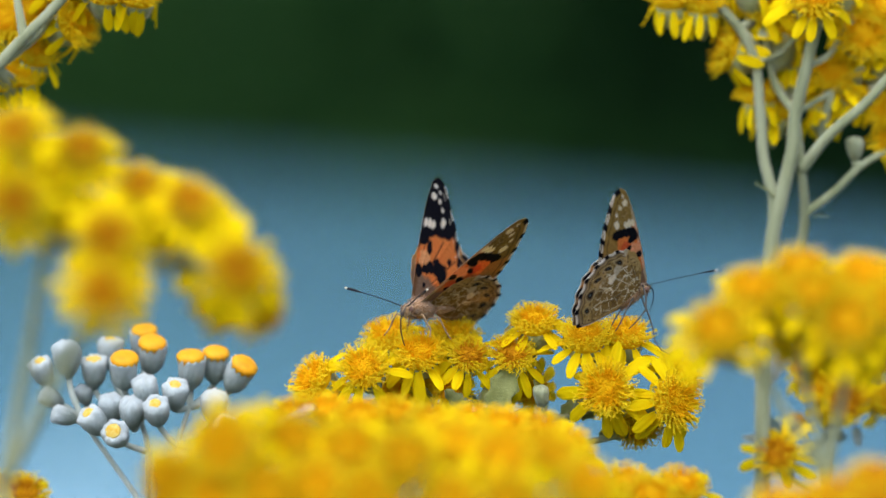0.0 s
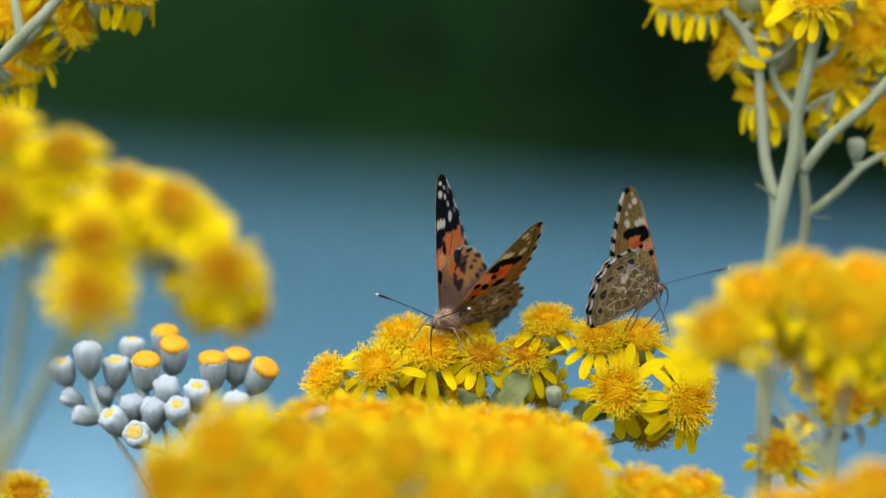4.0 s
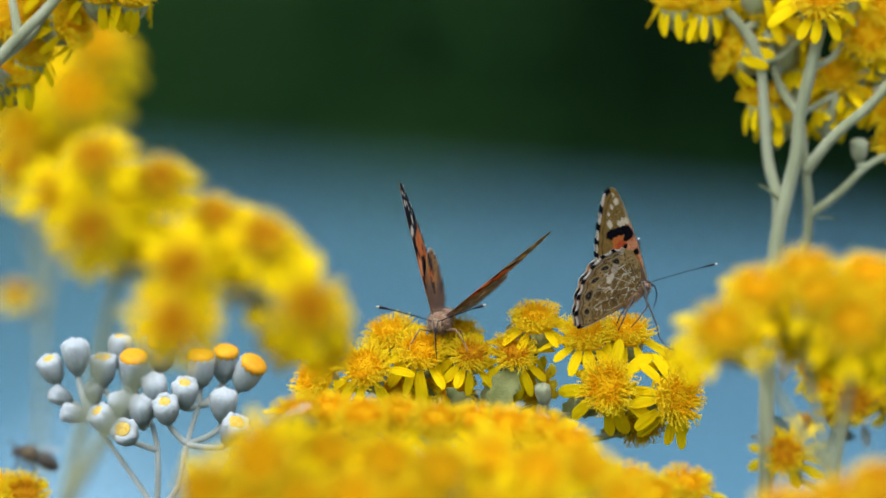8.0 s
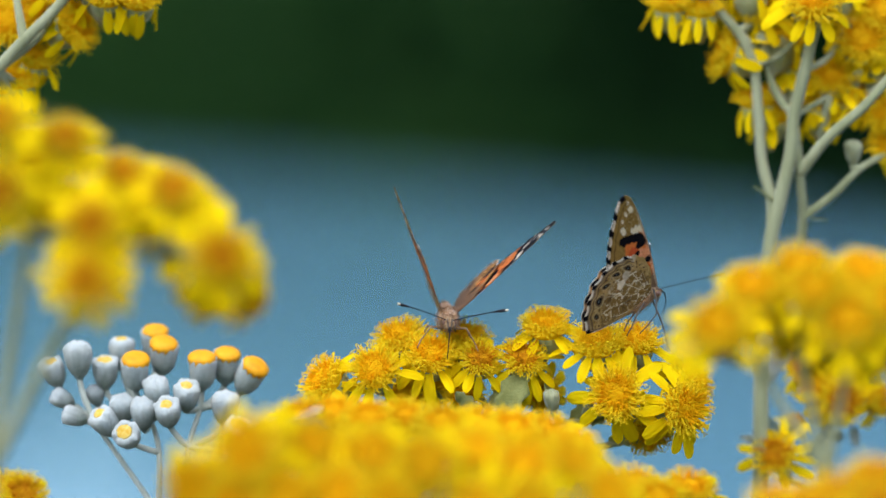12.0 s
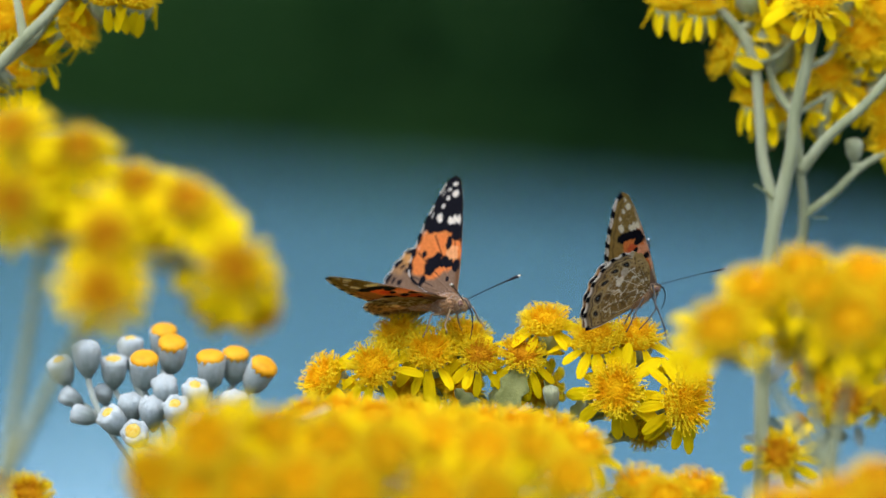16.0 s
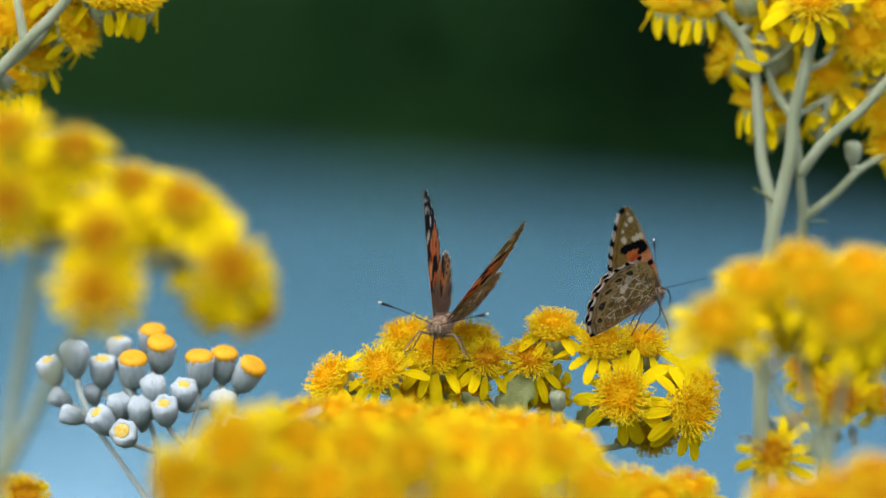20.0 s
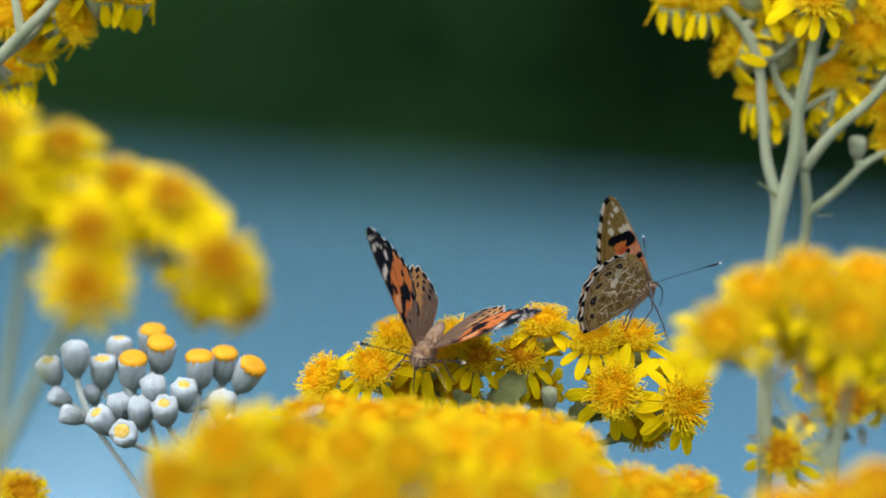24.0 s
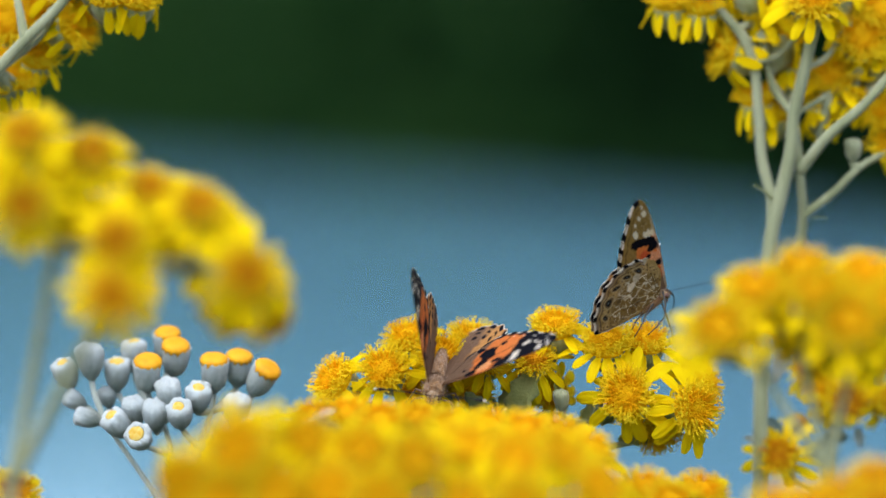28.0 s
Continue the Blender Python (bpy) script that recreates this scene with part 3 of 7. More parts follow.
RIGHT_TALL = dict(base=(0.0759, 0.8755),
    nodes=[(2.3, 1.9, 732.1), (4.2, 1.9, 755.6), (6.5, 1.0, 767.2), (8.8, 0.0, 777.6), (9.6, 0.0, 787.1), (12.1, -1.0, 798.2), (14.5, 0.0, 807.8), (18.5, 0.0, 817.3),
           (10.9, 5.9, 752.5), (12.4, 4.9, 762.3), (11.3, 1.9, 773.4), (4.5, 1.9, 765.9), (2.2, 2.9, 776.2), (1.2, 2.9, 788.6), (0.0, 2.9, 799.5), (-4.0, 2.9, 807.8),
           (-9.8, 3.9, 814.0), (-14.6, 3.9, 818.0), (6.1, 4.9, 801.6), (12.4, 5.9, 807.8), (5.1, 4.9, 794.0), (2.0, 5.9, 806.4), (17.4, -2.9, 781.8), (25.8, -3.9, 789.3),
           (33.2, -3.9, 797.5), (18.6, 5.9, 792.0), (26.5, 7.9, 798.4), (18.5, 4.9, 801.6), (23.4, 5.9, 809.8), (19.6, 2.9, 768.1), (25.9, 1.9, 774.4), (33.4, 1.9, 778.6)],
    heads=[(-19.6, 5.9, 813.6, 0.98, -15, 72, 2, 17), (-12.8, 4.9, 812.1, 0.93, 5, 76, 2, 16), (-15.5, 7.9, 816.8, 0.98, 170, 60, 0, 17), (-4.9, 7.9, 801.6, 1.08, -88, 18, 2, 15),
           (1.7, 9.8, 790.1, 0.93, -35, 74, 2, 13), (5.7, 11.7, 786.3, 0.93, 20, 78, 2, 13), (6.7, 13.8, 804.4, 1.12, 165, 58, 2, 21), (2.3, 9.8, 812.7, 0.98, -10, 40, 0, 21),
           (10.2, 15.7, 796.7, 0.98, 170, 62, 2, 20), (13.5, -3.9, 814.3, 1.12, 0, 35, 0, 7), (26.4, 7.9, 805.3, 1.17, 5, 22, 2, 28), (20.6, 9.8, 795.3, 0.93, -20, 45, 0, 26),
           (25.0, 10.8, 790.9, 0.98, 30, 60, 2, 26), (18.0, 12.8, 787.2, 0.88, 160, 66, 2, 25), (35.1, 4.9, 787.1, 1.08, -30, 35, 2, 24), (35.2, 4.9, 780.2, 0.98, -40, 30, 2, 31),
           (32.1, 9.8, 811.9, 1.08, 0, 30, 0, 28), (22.0, 11.7, 816.4, 0.98, 175, 55, 2, 28), (30.6, 13.8, 799.5, 0.98, 150, 60, 2, 24), (-0.8, 5.9, 817.4, 0.98, -20, 70, 2, 15)],
    leaves=[(5.1, 1.0, 765.8, 0, -52, 178, 0.39), (14.4, 2.9, 761.8, 0, -12, 8, 0.23)],
    buds=[(24.2, 1.9, 775.4, 0.6, 8, 78, 30)])
RIGHT_LOW = dict(base=(0.0937, 0.8805), nodes=[(0.0, 0.1, 692.9), (1.4, 0.9, 706.8), (-8.3, 0.4, 697.1)],
    heads=[(-11.7, -3.3, 703.7, 0.95, -18, 12, 1, 2), (4.4, 1, 717.2, 0.98, 8, -4, 1, 1), (-0, 4, 720.4, 0.85, -48, 8, 0, 1), (13.3, 6, 716.3, 0.75, 55, 10, 0, 1),
           (-6.8, 5, 710.2, 0.5, 15, 65, 1, 2), (-3.5, 8, 723.5, 0.75, -20, 35, 1, 1), (1.4, 7, 713.4, 0.62, -30, -30, 0, 1), (10.8, 11, 725.4, 0.8, 10, 10, 0, 1)],
    leaves=[(-15.4, -4, 713.1, 75, 38, 10, 0.42), (-10.3, 2, 709.1, 80, 160, -15, 0.36), (0.7, 0, 709.4, 70, 118, 10, 0.5), (6.3, 8, 706.7, 85, 190, 5, 0.45), (13, 8, 721.7, 70, 80, 0, 0.6)],
    pale=[(-9.7, 6, 729.7, 84, 106, 12, 0.66), (-15.8, 2, 706.9, 80, 185, 0, 0.3), (8.1, 9, 709.8, 80, 75, 0, 0.4)])
RIGHT_BOTTOM = dict(base=(0.0762, 0.7157), nodes=[(0.0, 0.1, 700.5), (-2.3, 0.3, 705.0)],
    heads=[(-8.5, 0.6, 709.2, 1.10, -10, 68, 1, 1), (2.3, 0.7, 711.2, 1.10, 0, 68, 1, 1), (10.6, 4.9, 714.2, 1.00, 0, 70, 1, 1), (-2.9, -5.4, 708.8, 1.10, 0, 64, 1, 1),
           (9.4, -5.3, 709.9, 1.10, 0, 64, 1, 1)],
    leaves=[])
LEFT_TOP = dict(base=(-0.1226, 0.8637),
    nodes=[(1.4, 2, 782.6), (15.9, 1, 798.4), (22.4, 0, 805.2), (28.9, 0, 811.6), (35.0, 0, 818.4), (25.1, 5, 806.3), (28.4, 7, 813.1), (20.1, 4, 816.0)],
    heads=[(32.6, 9, 808.2, 1.05, 60, 18, 2, 3), (24.1, 11, 800.1, 0.85, 20, 60, 2, 1), (20.8, 11, 795.1, 0.8, 0, 60, 2, 1), (16.5, 10, 794.6, 0.85, -10, 50, 2, 1),
           (41.7, 4, 815.6, 1.0, 5, 55, 2, 4), (49.0, 5, 814.8, 1.0, 20, 55, 2, 4), (17.1, 13, 809.1, 1.1, 0, 25, 0, 2), (23.6, 14, 811.6, 1.0, 0, 30, 0, 3),
           (31.1, 8, 817.9, 1.0, 0, 30, 0, 4)],
    leaves=[])
LEFT_LOW = dict(base=(-0.1041, 0.8648), nodes=[(0.0, 0.3, 683.8)],
    heads=[(2.7, 0.8, 694.2, 1.00, 30, 45, 1, 0), (-2.9, 4.9, 695.3, 0.85, -20, 50, 0, 0)],
    leaves=[])
BUDDING = dict(base=(-0.0712, 0.8549), nodes=[(0.9, 0.6, 691.9), (-3.3, 2.9, 697.7), (-14.3, 3.7, 713.0), (1.1, -0.6, 706.9), (6.2, -1.0, 698.6), (8.0, -0.5, 708.3), (10.6, 4.0, 717.0), (-1.4, 7.8, 713.9)],
    heads=[(-24.4, 6.4, 725.2, 0.95, -25, 60, 1, 2), (-18.4, 4.5, 728.6, 1.1, -5, 80, 0, 2), (-12.6, 8.4, 725.0, 1.00, 0, 70, 2, 7), (-8.9, 12.6, 729.4, 1.00, -5, 80, 1, 7),
           (-4.7, 2.4, 725.5, 1.10, 5, 62, 3, 7), (1.4, 6.6, 729.0, 1.10, 12, 62, 3, 7), (-1.0, 14.7, 731.3, 1.05, 5, 70, 3, 7), (10.9, 4.4, 725.6, 1.10, 5, 70, 3, 6),
           (16.5, 8.4, 726.4, 1.05, 15, 68, 3, 6), (22.1, 4.3, 724.3, 1.10, 45, 50, 3, 6), (7.4, 0.1, 720.1, 1.00, 5, 55, 1, 6), (0.7, 0.1, 720.9, 1.05, -5, 60, 0, 7),
           (3.4, -4.1, 716.4, 1.00, -5, 45, 1, 5), (-2.6, -1.1, 715.9, 1.00, 0, 60, 0, 7), (-7.9, 1.9, 716.7, 0.95, -10, 60, 0, 2), (-11.0, -3.2, 714.2, 1.00, -40, 45, 1, 2),
           (-5.9, -6.4, 711.3, 1.00, -10, 25, 2, 3), (-18.8, -0.1, 715.2, 0.75, -70, 20, 0, 2), (-22.3, 6.1, 719.0, 0.75, -60, 30, 0, 2), (16.7, -0.0, 717.4, 1.05, 10, 70, 0, 5),
           (19.1, -6.3, 711.8, 1.05, 25, 45, 2, 5), (-14.9, 10.1, 719.4, 0.70, -10, 60, 0, 2)],
    leaves=[])

plants = {
    "centre": flowering_stem(CENTRE, "silvery stem of open yellow ragwort flowers under two butterflies", 1, 0.0013),
    "left_front": flowering_stem(LEFT_FRONT, "nodding yellow ragwort flowers swaying close to the lens", 2, 0.0016, [[-1, 0], [0, 3, 1], [0, 5, 2, 4]]),
    "left_upper": flowering_stem(LEFT_UPPER, "tall yellow ragwort stem that swings in now and then", 3, 0.0012),
    "bottom_front": flowering_stem(BOTTOM_FRONT, "low crowd of deep yellow ragwort flowers close to the lens", 4, 0.0013),
    "bottom_mid": flowering_stem(BOTTOM_MID, "row of yellow ragwort flowers below the butterflies", 5, 0.0012),
    "right_front": flowering_stem(RIGHT_FRONT, "bright yellow dome of ragwort flowers close to the lens", 6, 0.0013),
    "right_tall": flowering_stem(RIGHT_TALL, "tall branched grey-green ragwort stem with hanging yellow petals", 7, 0.0017, [[-1, 0, 1, 2, 3, 4, 5, 6, 7], [0, 8, 9, 10, 4], [1, 11, 12, 13, 14, 15, 16, 17], [14, 18, 19], [4, 20, 21], [10, 22, 23, 24], [4, 25, 26], [5, 27, 28], [9, 29, 30, 31]], girth=(1, 1, 1, 0.55, 0.75, 1, 0.55, 0.6, 0.8)),
    "right_low": flowering_stem(RIGHT_LOW, "small brown-eyed yellow ragwort flowers among grey leaves", 8, 0.0012, leaf=0),
    "right_bottom": flowering_stem(RIGHT_BOTTOM, "yellow ragwort flowers low beside the grey stem", 10, 0.0012),
    "left_top": flowering_stem(LEFT_TOP, "yellow ragwort flowers on slanting grey stems", 11, 0.0015, [[-1, 0, 1, 2, 3, 4], [1, 5, 6], [2, 7]]),
    "left_low": flowering_stem(LEFT_LOW, "single orange-eyed ragwort flower low on its stem", 12, 0.0012),
    "buds": budding_stem(BUDDING, "silver felted ragwort buds tipped with orange florets", 13, 0.00095, [[-1, 0], [0, 1, 2], [0, 3, 7], [0, 4, 5, 6]]),
}


# ---- butterflies ----
def curve_of(rows, a):
    """Smooth reading of (angle, radius) rows."""
    for (a0, r0), (a1, r1) in zip(rows, rows[1:]):
        if a0 <= a <= a1:
            t = (a - a0) / (a1 - a0)
            return r0 + (r1 - r0) * t
    return rows[0][1] if a < rows[0][0] else rows[-1][1]


FORE = [(-44, 6), (-40, 11), (-35, 15.5), (-30, 18.8), (-22, 20.6), (-12, 22.4), (-4, 24.2), (4, 26.6), (10, 28.6), (14, 30.6), (17, 32), (20, 32.9), (23, 33), (25.5, 31.5), (27.5, 26), (29, 17), (30.5, 8)]
HIND = [(-105, 5), (-101, 11), (-97, 18), (-93, 22.4), (-88, 23.2), (-78, 23), (-62, 22), (-46, 19.6), (-32, 16.8), (-20, 14.0), (-10, 11.6), (-2, 9), (4, 6.5), (8, 4)]

BLACK, WHITE, ORANGE = (0.006, 0.006, 0.012), (0.85, 0.83, 0.80), (0.86, 0.27, 0.07)
PALE, UMBER, OLIVE, CREAM = (0.90, 0.45, 0.20), (0.18, 0.095, 0.05), (0.38, 0.245, 0.070), (0.96, 0.90, 0.74)
RED, DUN, SALMON, SEPIA = (0.80, 0.15, 0.05), (0.27, 0.175, 0.12), (0.90, 0.44, 0.24), (0.10, 0.060, 0.024)

# blots: along the front edge from the wing's root, inwards from that edge, half length, half width, lean, colour
FORE_TOP = [(11.9, 2.2, 2.0, 1.7, 0, PALE), (8.5, 0.7, 1.4, 1.2, 0, BLACK), (9.5, 3.1, 0.9, 1.4, 20, BLACK), (10.8, 4.6, 1.2, 1.3, 30, BLACK), (10.4, 8.6, 2.5, 2.0, -35, BLACK), (12.2, 6.9, 1.1, 1.3, 10, BLACK),
            (15.2, 3.4, 1.5, 1.0, 0, BLACK), (14.2, 11.0, 0.9, 0.7, 0, BLACK), (5.6, 3.3, 0.6, 0.5, 0, BLACK), (7.2, 11.2, 1.4, 0.8, -30, BLACK),
            (20.9, 0.9, 1.0, 0.62, 4, WHITE), (21.0, 2.2, 1.05, 0.66, 4, WHITE), (21.1, 3.5, 0.95, 0.62, 6, WHITE), (22.7, 6.9, 1.1, 0.75, 10, WHITE), (25.6, 6.0, 0.55, 0.50, 0, WHITE),
            (27.4, 4.6, 0.5, 0.45, 0, WHITE), (28.0, 2.4, 0.75, 0.95, 0, WHITE), (29.6, 4.2, 0.35, 0.5, 20, WHITE), (30.6, 2.4, 0.4, 0.6, 0, WHITE)]
FORE_UNDER = [(12.2, 2.2, 2.2, 1.9, 0, SALMON), (14.2, 5.2, 1.7, 1.5, 0, RED), (8.0, 2.6, 1.5, 1.3, 0, RED), (16.2, 1.6, 1.1, 2.3, 8, BLACK), (18.6, 3.4, 1.3, 3.4, -14, BLACK), (19.2, 7.4, 1.4, 1.9, 0, BLACK), (10.2, 0.9, 0.9, 1.1, 0, BLACK),
              (9.8, 4.2, 1.0, 1.4, 20, BLACK), (10.6, 8.8, 1.9, 1.6, -30, BLACK), (6.4, 3.0, 0.7, 0.9, 0, BLACK), (13.4, 4.5, 0.7, 1.1, 20, BLACK),
              (20.9, 0.9, 1.1, 0.66, 4, CREAM), (21.0, 2.2, 1.15, 0.70, 4, CREAM), (21.1, 3.5, 1.0, 0.66, 6, CREAM), (22.4, 6.9, 1.2, 0.9, 10, CREAM), (25.4, 6.2, 0.7, 0.45, 0, CREAM),
              (27.2, 4.4, 0.8, 0.40, 10, CREAM), (28.0, 2.4, 0.9, 0.9, 0, CREAM), (30.4, 2.8, 0.5, 0.4, 0, CREAM)]


def blot(colour, blots, a, f, soft=0.22):
    for x, y, p, q, lean_, c in blots:
        u, v = a - x, f - y
        s, t = math.sin(radians(lean_)), math.cos(radians(lean_))
        d = math.hypot((u * t + v * s) / p, (v * t - u * s) / q) + 0.42 * noise.noise(Vector((a * 0.8, f * 0.8, x))) - 0.12
        k = min(1, max(0, (1 - d) / soft + 0.5))
        colour = tuple(o + (n_ - o) * k for o, n_ in zip(colour, c))
    return colour


def blend(a, b, k):
    k = min(1, max(0, k))
    return tuple(x + (y - x) * k for x, y in zip(a, b))


def scales(hind, under, ang, r, edge):
    """Colour of the wing at an angle and radius (mm), edge = radius of its margin there."""
    a, f = r * math.cos(radians(ang)), r * math.sin(radians(ang))
    p, q = r * math.cos(radians(27.5 - ang)), r * math.sin(radians(27.5 - ang))
    n1 = noise.noise(Vector((a * 0.5, f * 0.5, 3.0 + hind + 5 * under)))
    n2 = noise.noise(Vector((a * 1.6, f * 1.6, 9.0)))
    rim = edge - r
    cells = math.sin(radians(ang) * (34 if hind else 40))
    if not hind and not under:
        start = 8.2 - 0.33 * q if q < 7.5 else 5.7 + 0.56 * (q - 7.5)
        stop = 13.8 + q if q < 4.8 else 18.6 + 0.12 * (q - 4.8)
        c = blend(DUN, ORANGE, (p - start + 1.0 * n1) / 1.3)
        if q < 1.2 and p < 8:
            c = blend(c, UMBER, (1.2 - q) / 0.6)
        c = blend(c, BLACK, 0.7 * (0.13 - abs(math.sin(radians(ang - 4) * 10.5))) / 0.06 if 9 < r < 20 else 0)
        c = blot(c, FORE_TOP[:10], p, q)
        c = blend(c, BLACK, (p - stop + 1.4 * n1) / 0.4)
        c = blot(c, FORE_TOP[10:], p, q)
        if ang < 20:
            c = blend(c, BLACK, (1.7 + 0.6 * cells - rim) / 0.5)
            c = blend(c, WHITE, (0.5 - rim) / 0.15 if cells < -0.1 else 0)
            c = blend(c, WHITE, 0.8 * (0.22 - abs(rim - 1.7)) / 0.12 if cells < -0.6 and ang > -12 else 0)
    elif not hind:
        c = blend(DUN, ORANGE, (p - 4.5 + n1) / 3)
        c = blend(c, OLIVE, (p - 19.4 + n1) / 0.8)
        if p > 19:
            c = blend(c, SEPIA, 1.1 * n2 - 0.1)
            c = blend(c, CREAM, 1.2 * max(0, -n2 - 0.38))
        if q < 0.6:
            c = blend(c, CREAM, 0.6 if math.sin(p * 9) > -0.2 else 0)
        c = blend(c, OLIVE, (q - 7.6 + n1) / 0.8)
        c = blot(c, FORE_UNDER, p, q)
        if ang < 22:
            c = blend(c, OLIVE, (2.8 - rim) / 0.6)
            c = blend(c, SEPIA, 0.8 * (0.3 - abs(rim - 2.6)) / 0.2)
            c = blend(c, BLACK, (1.5 - rim) / 0.25 if cells > 0.45 else 0)
            c = blend(c, WHITE, (0.75 - rim) / 0.2 if cells <= 0.45 else 0)
    elif not under:
        c = blend(DUN, (0.42, 0.24, 0.12), (r - 6.5 + 2 * n1) / 3)
        c = blend(c, (0.68, 0.36, 0.13), (r - 10 + 1.5 * n1) / 2 * (1 if -84 < ang < -4 else 0))
        c = blend(c, DUN, (-66 - ang + 5 * n1) / 7 * (0.55 if rim < 4 else 1))
        c = blot(c, [(11.6, -8.6, 2.4, 1.7, 40, (0.05, 0.035, 0.03)), (9.6, -5.8, 2.4, 1.5, 60, ORANGE), (10.5, -11.0, 1.6, 1.2, 60, UMBER), (6.4, -7.4, 2.5, 1.7, 45, (0.06, 0.04, 0.032)), (8.3, -8.2, 1.7, 1.2, 50, ORANGE), (9.0, -10.0, 1.5, 1.0, 50, (0.07, 0.045, 0.035))], a, f)
        for k in range(5):
            g = -36 - 11.5 * k
            d = math.hypot(r - edge + 5.2, (ang - g) * 0.30)
            c = blend(c, BLACK, (0.95 - d) / 0.35)
            d = math.hypot((r - edge + 3.0) / 0.6, (ang - g) * 0.30)
            c = blend(c, BLACK, 0.8 * (1.1 - d) / 0.4)
            d = math.hypot((r - edge + 0.9) / 0.9, (ang - g) * 0.30)
            c = blend(c, BLACK, (1.25 - d) / 0.35)
        c = blend(c, WHITE, (0.45 - rim) / 0.15 * (1 if cells < 0 else 0.3) * (1 if -98 < ang < -28 else 0))
    else:
        c = blend((0.42, 0.28, 0.095), (0.62, 0.45, 0.21), 0.5 + 1.3 * n1)
        gaps, sites = noise.voronoi(Vector((a * 0.46 + 0.55 * n1, f * 0.40 + 0.45 * n2, 0.4)))
        tone = noise.noise(sites[0] * 6.1)
        inner = min(1, max(0, (edge - 5.4 - r) / 1.5))
        c = blend(c, SEPIA, inner * (0.40 + 1.7 * tone))
        c = blend(c, (0.30, 0.19, 0.065), inner * 0.8 * (0.22 - abs(gaps[1] - gaps[0] - 0.32)) / 0.1)
        c = blend(c, CREAM, inner * (0.55 + 0.9 * noise.noise(Vector((a * 0.35, f * 0.35, 6.0)))) * (0.10 - gaps[1] + gaps[0]) / 0.05)
        c = blend(c, (0.10, 0.066, 0.034), (1 - inner) * 0.75 * (2.2 * n2 + 0.1) * (1 if rim > 2 else 0))
        veins = abs(math.sin(radians(ang) * 10.5))
        c = blend(c, CREAM, (0.10 + 0.65 * inner) * (0.075 - veins) / 0.04 * (1 if r > 4 else 0))
        c = blot(c, [(9.6, -7.6, 1.9, 1.1, 30, (0.66, 0.60, 0.48)), (7.0, -9.8, 1.4, 0.9, 50, CREAM), (12.6, -5.0, 1.0, 0.7, 0, (0.62, 0.55, 0.42))], a, f)
        for k in range(5):
            g, big = -34 - 12.5 * k, (1.25, 1.05, 1.0, 1.35, 0.9)[k]
            d = math.hypot(r - edge + 4.2, (ang - g) * 0.30) / big
            c = blend(c, (0.58, 0.47, 0.27), (1.30 - d) / 0.12)
            c = blend(c, (0.22, 0.15, 0.08), (1.08 - d) / 0.12)
            c = blend(c, (0.02, 0.018, 0.018), (0.74 - d) / 0.15)
            c = blend(c, (0.20, 0.24, 0.28), (0.25 - d) / 0.15)
        if -100 < ang < -24:
            c = blend(c, (0.13, 0.095, 0.07), 0.7 * (0.35 - abs(rim - 2.3)) / 0.2)
            c = blend(c, (0.30, 0.23, 0.16), (1.9 - rim) / 0.4)
            c = blend(c, BLACK, (1.5 - rim) / 0.25 if cells > 0.45 else 0)
            c = blend(c, WHITE, (0.8 - rim) / 0.2 if cells <= 0.45 else 0)
    return c


TINTS = {}


def wing_mesh(hind, side):
    """A wing as two scaled sheets joined at the rim; it lies flat, side +1 to the left (+y), hinge at the origin."""
    rows = HIND if hind else FORE
    na, nr = (120, 100)
    verts, cols, faces = [], [], []
    a0, a1 = rows[0][0], rows[-1][0]
    for under in (0, 1):
        for i in range(na + 1):
            ang = a0 + (a1 - a0) * i / na
            edge = curve_of(rows, ang)
            lobes = 0.4 * math.sin(radians(ang) * (34 if hind else 40)) * (1 if (hind or ang < 17) and i > 6 else 0)
            edge += lobes * (0.8 if hind else 0.55)
            for j in range(nr + 1):
                r = edge * (0.02 + 0.98 * j / nr)
                a, f = r * math.cos(radians(ang)), r * math.sin(radians(ang))
                vein = 0.10 * max(0, math.cos(radians(ang) * (17 if hind else 21) * 1.0)) ** 6
                z = 0.0002 * r * r * math.sin(radians(ang + 20)) + vein + (-0.22 if hind else 0) - (0.12 if under else 0)
                verts.append((f * MM, side * a * MM, z * MM))
                key = (hind, under, i, j)
                if key not in TINTS:
                    TINTS[key] = (*scales(hind, under, ang, r, edge), 1.0)
                cols += TINTS[key]
    w, n = nr + 1, (na + 1) * (nr + 1)
    for i in range(na):
        for j in range(nr):
            q = (i * w + j, (i + 1) * w + j, (i + 1) * w + j + 1, i * w + j + 1)
            p = tuple(n + x for x in reversed(q))
            faces += [q, p] if side < 0 else [tuple(reversed(q)), tuple(reversed(p))]
    for i in range(na):
        q = (i * w + nr, (i + 1) * w + nr, n + (i + 1) * w + nr, n + i * w + nr)
        faces.append(q if side < 0 else tuple(reversed(q)))
    me = mesh_of("wing", verts, faces, MAT["wing"])
    me.color_attributes.new("scales", "FLOAT_COLOR", "POINT").data.foreach_set("color", cols)
    return me


WINGS = {(h, s): wing_mesh(h, s) for h in (0, 1) for s in (1, -1)}
HINGE = {(0, 1): Vector((1.6, 1.3, 1.6)) * MM, (0, -1): Vector((1.6, -1.3, 1.6)) * MM, (1, 1): Vector((-1.2, 1.3, 1.4)) * MM, (1, -1): Vector((-1.2, -1.3, 1.4)) * MM}


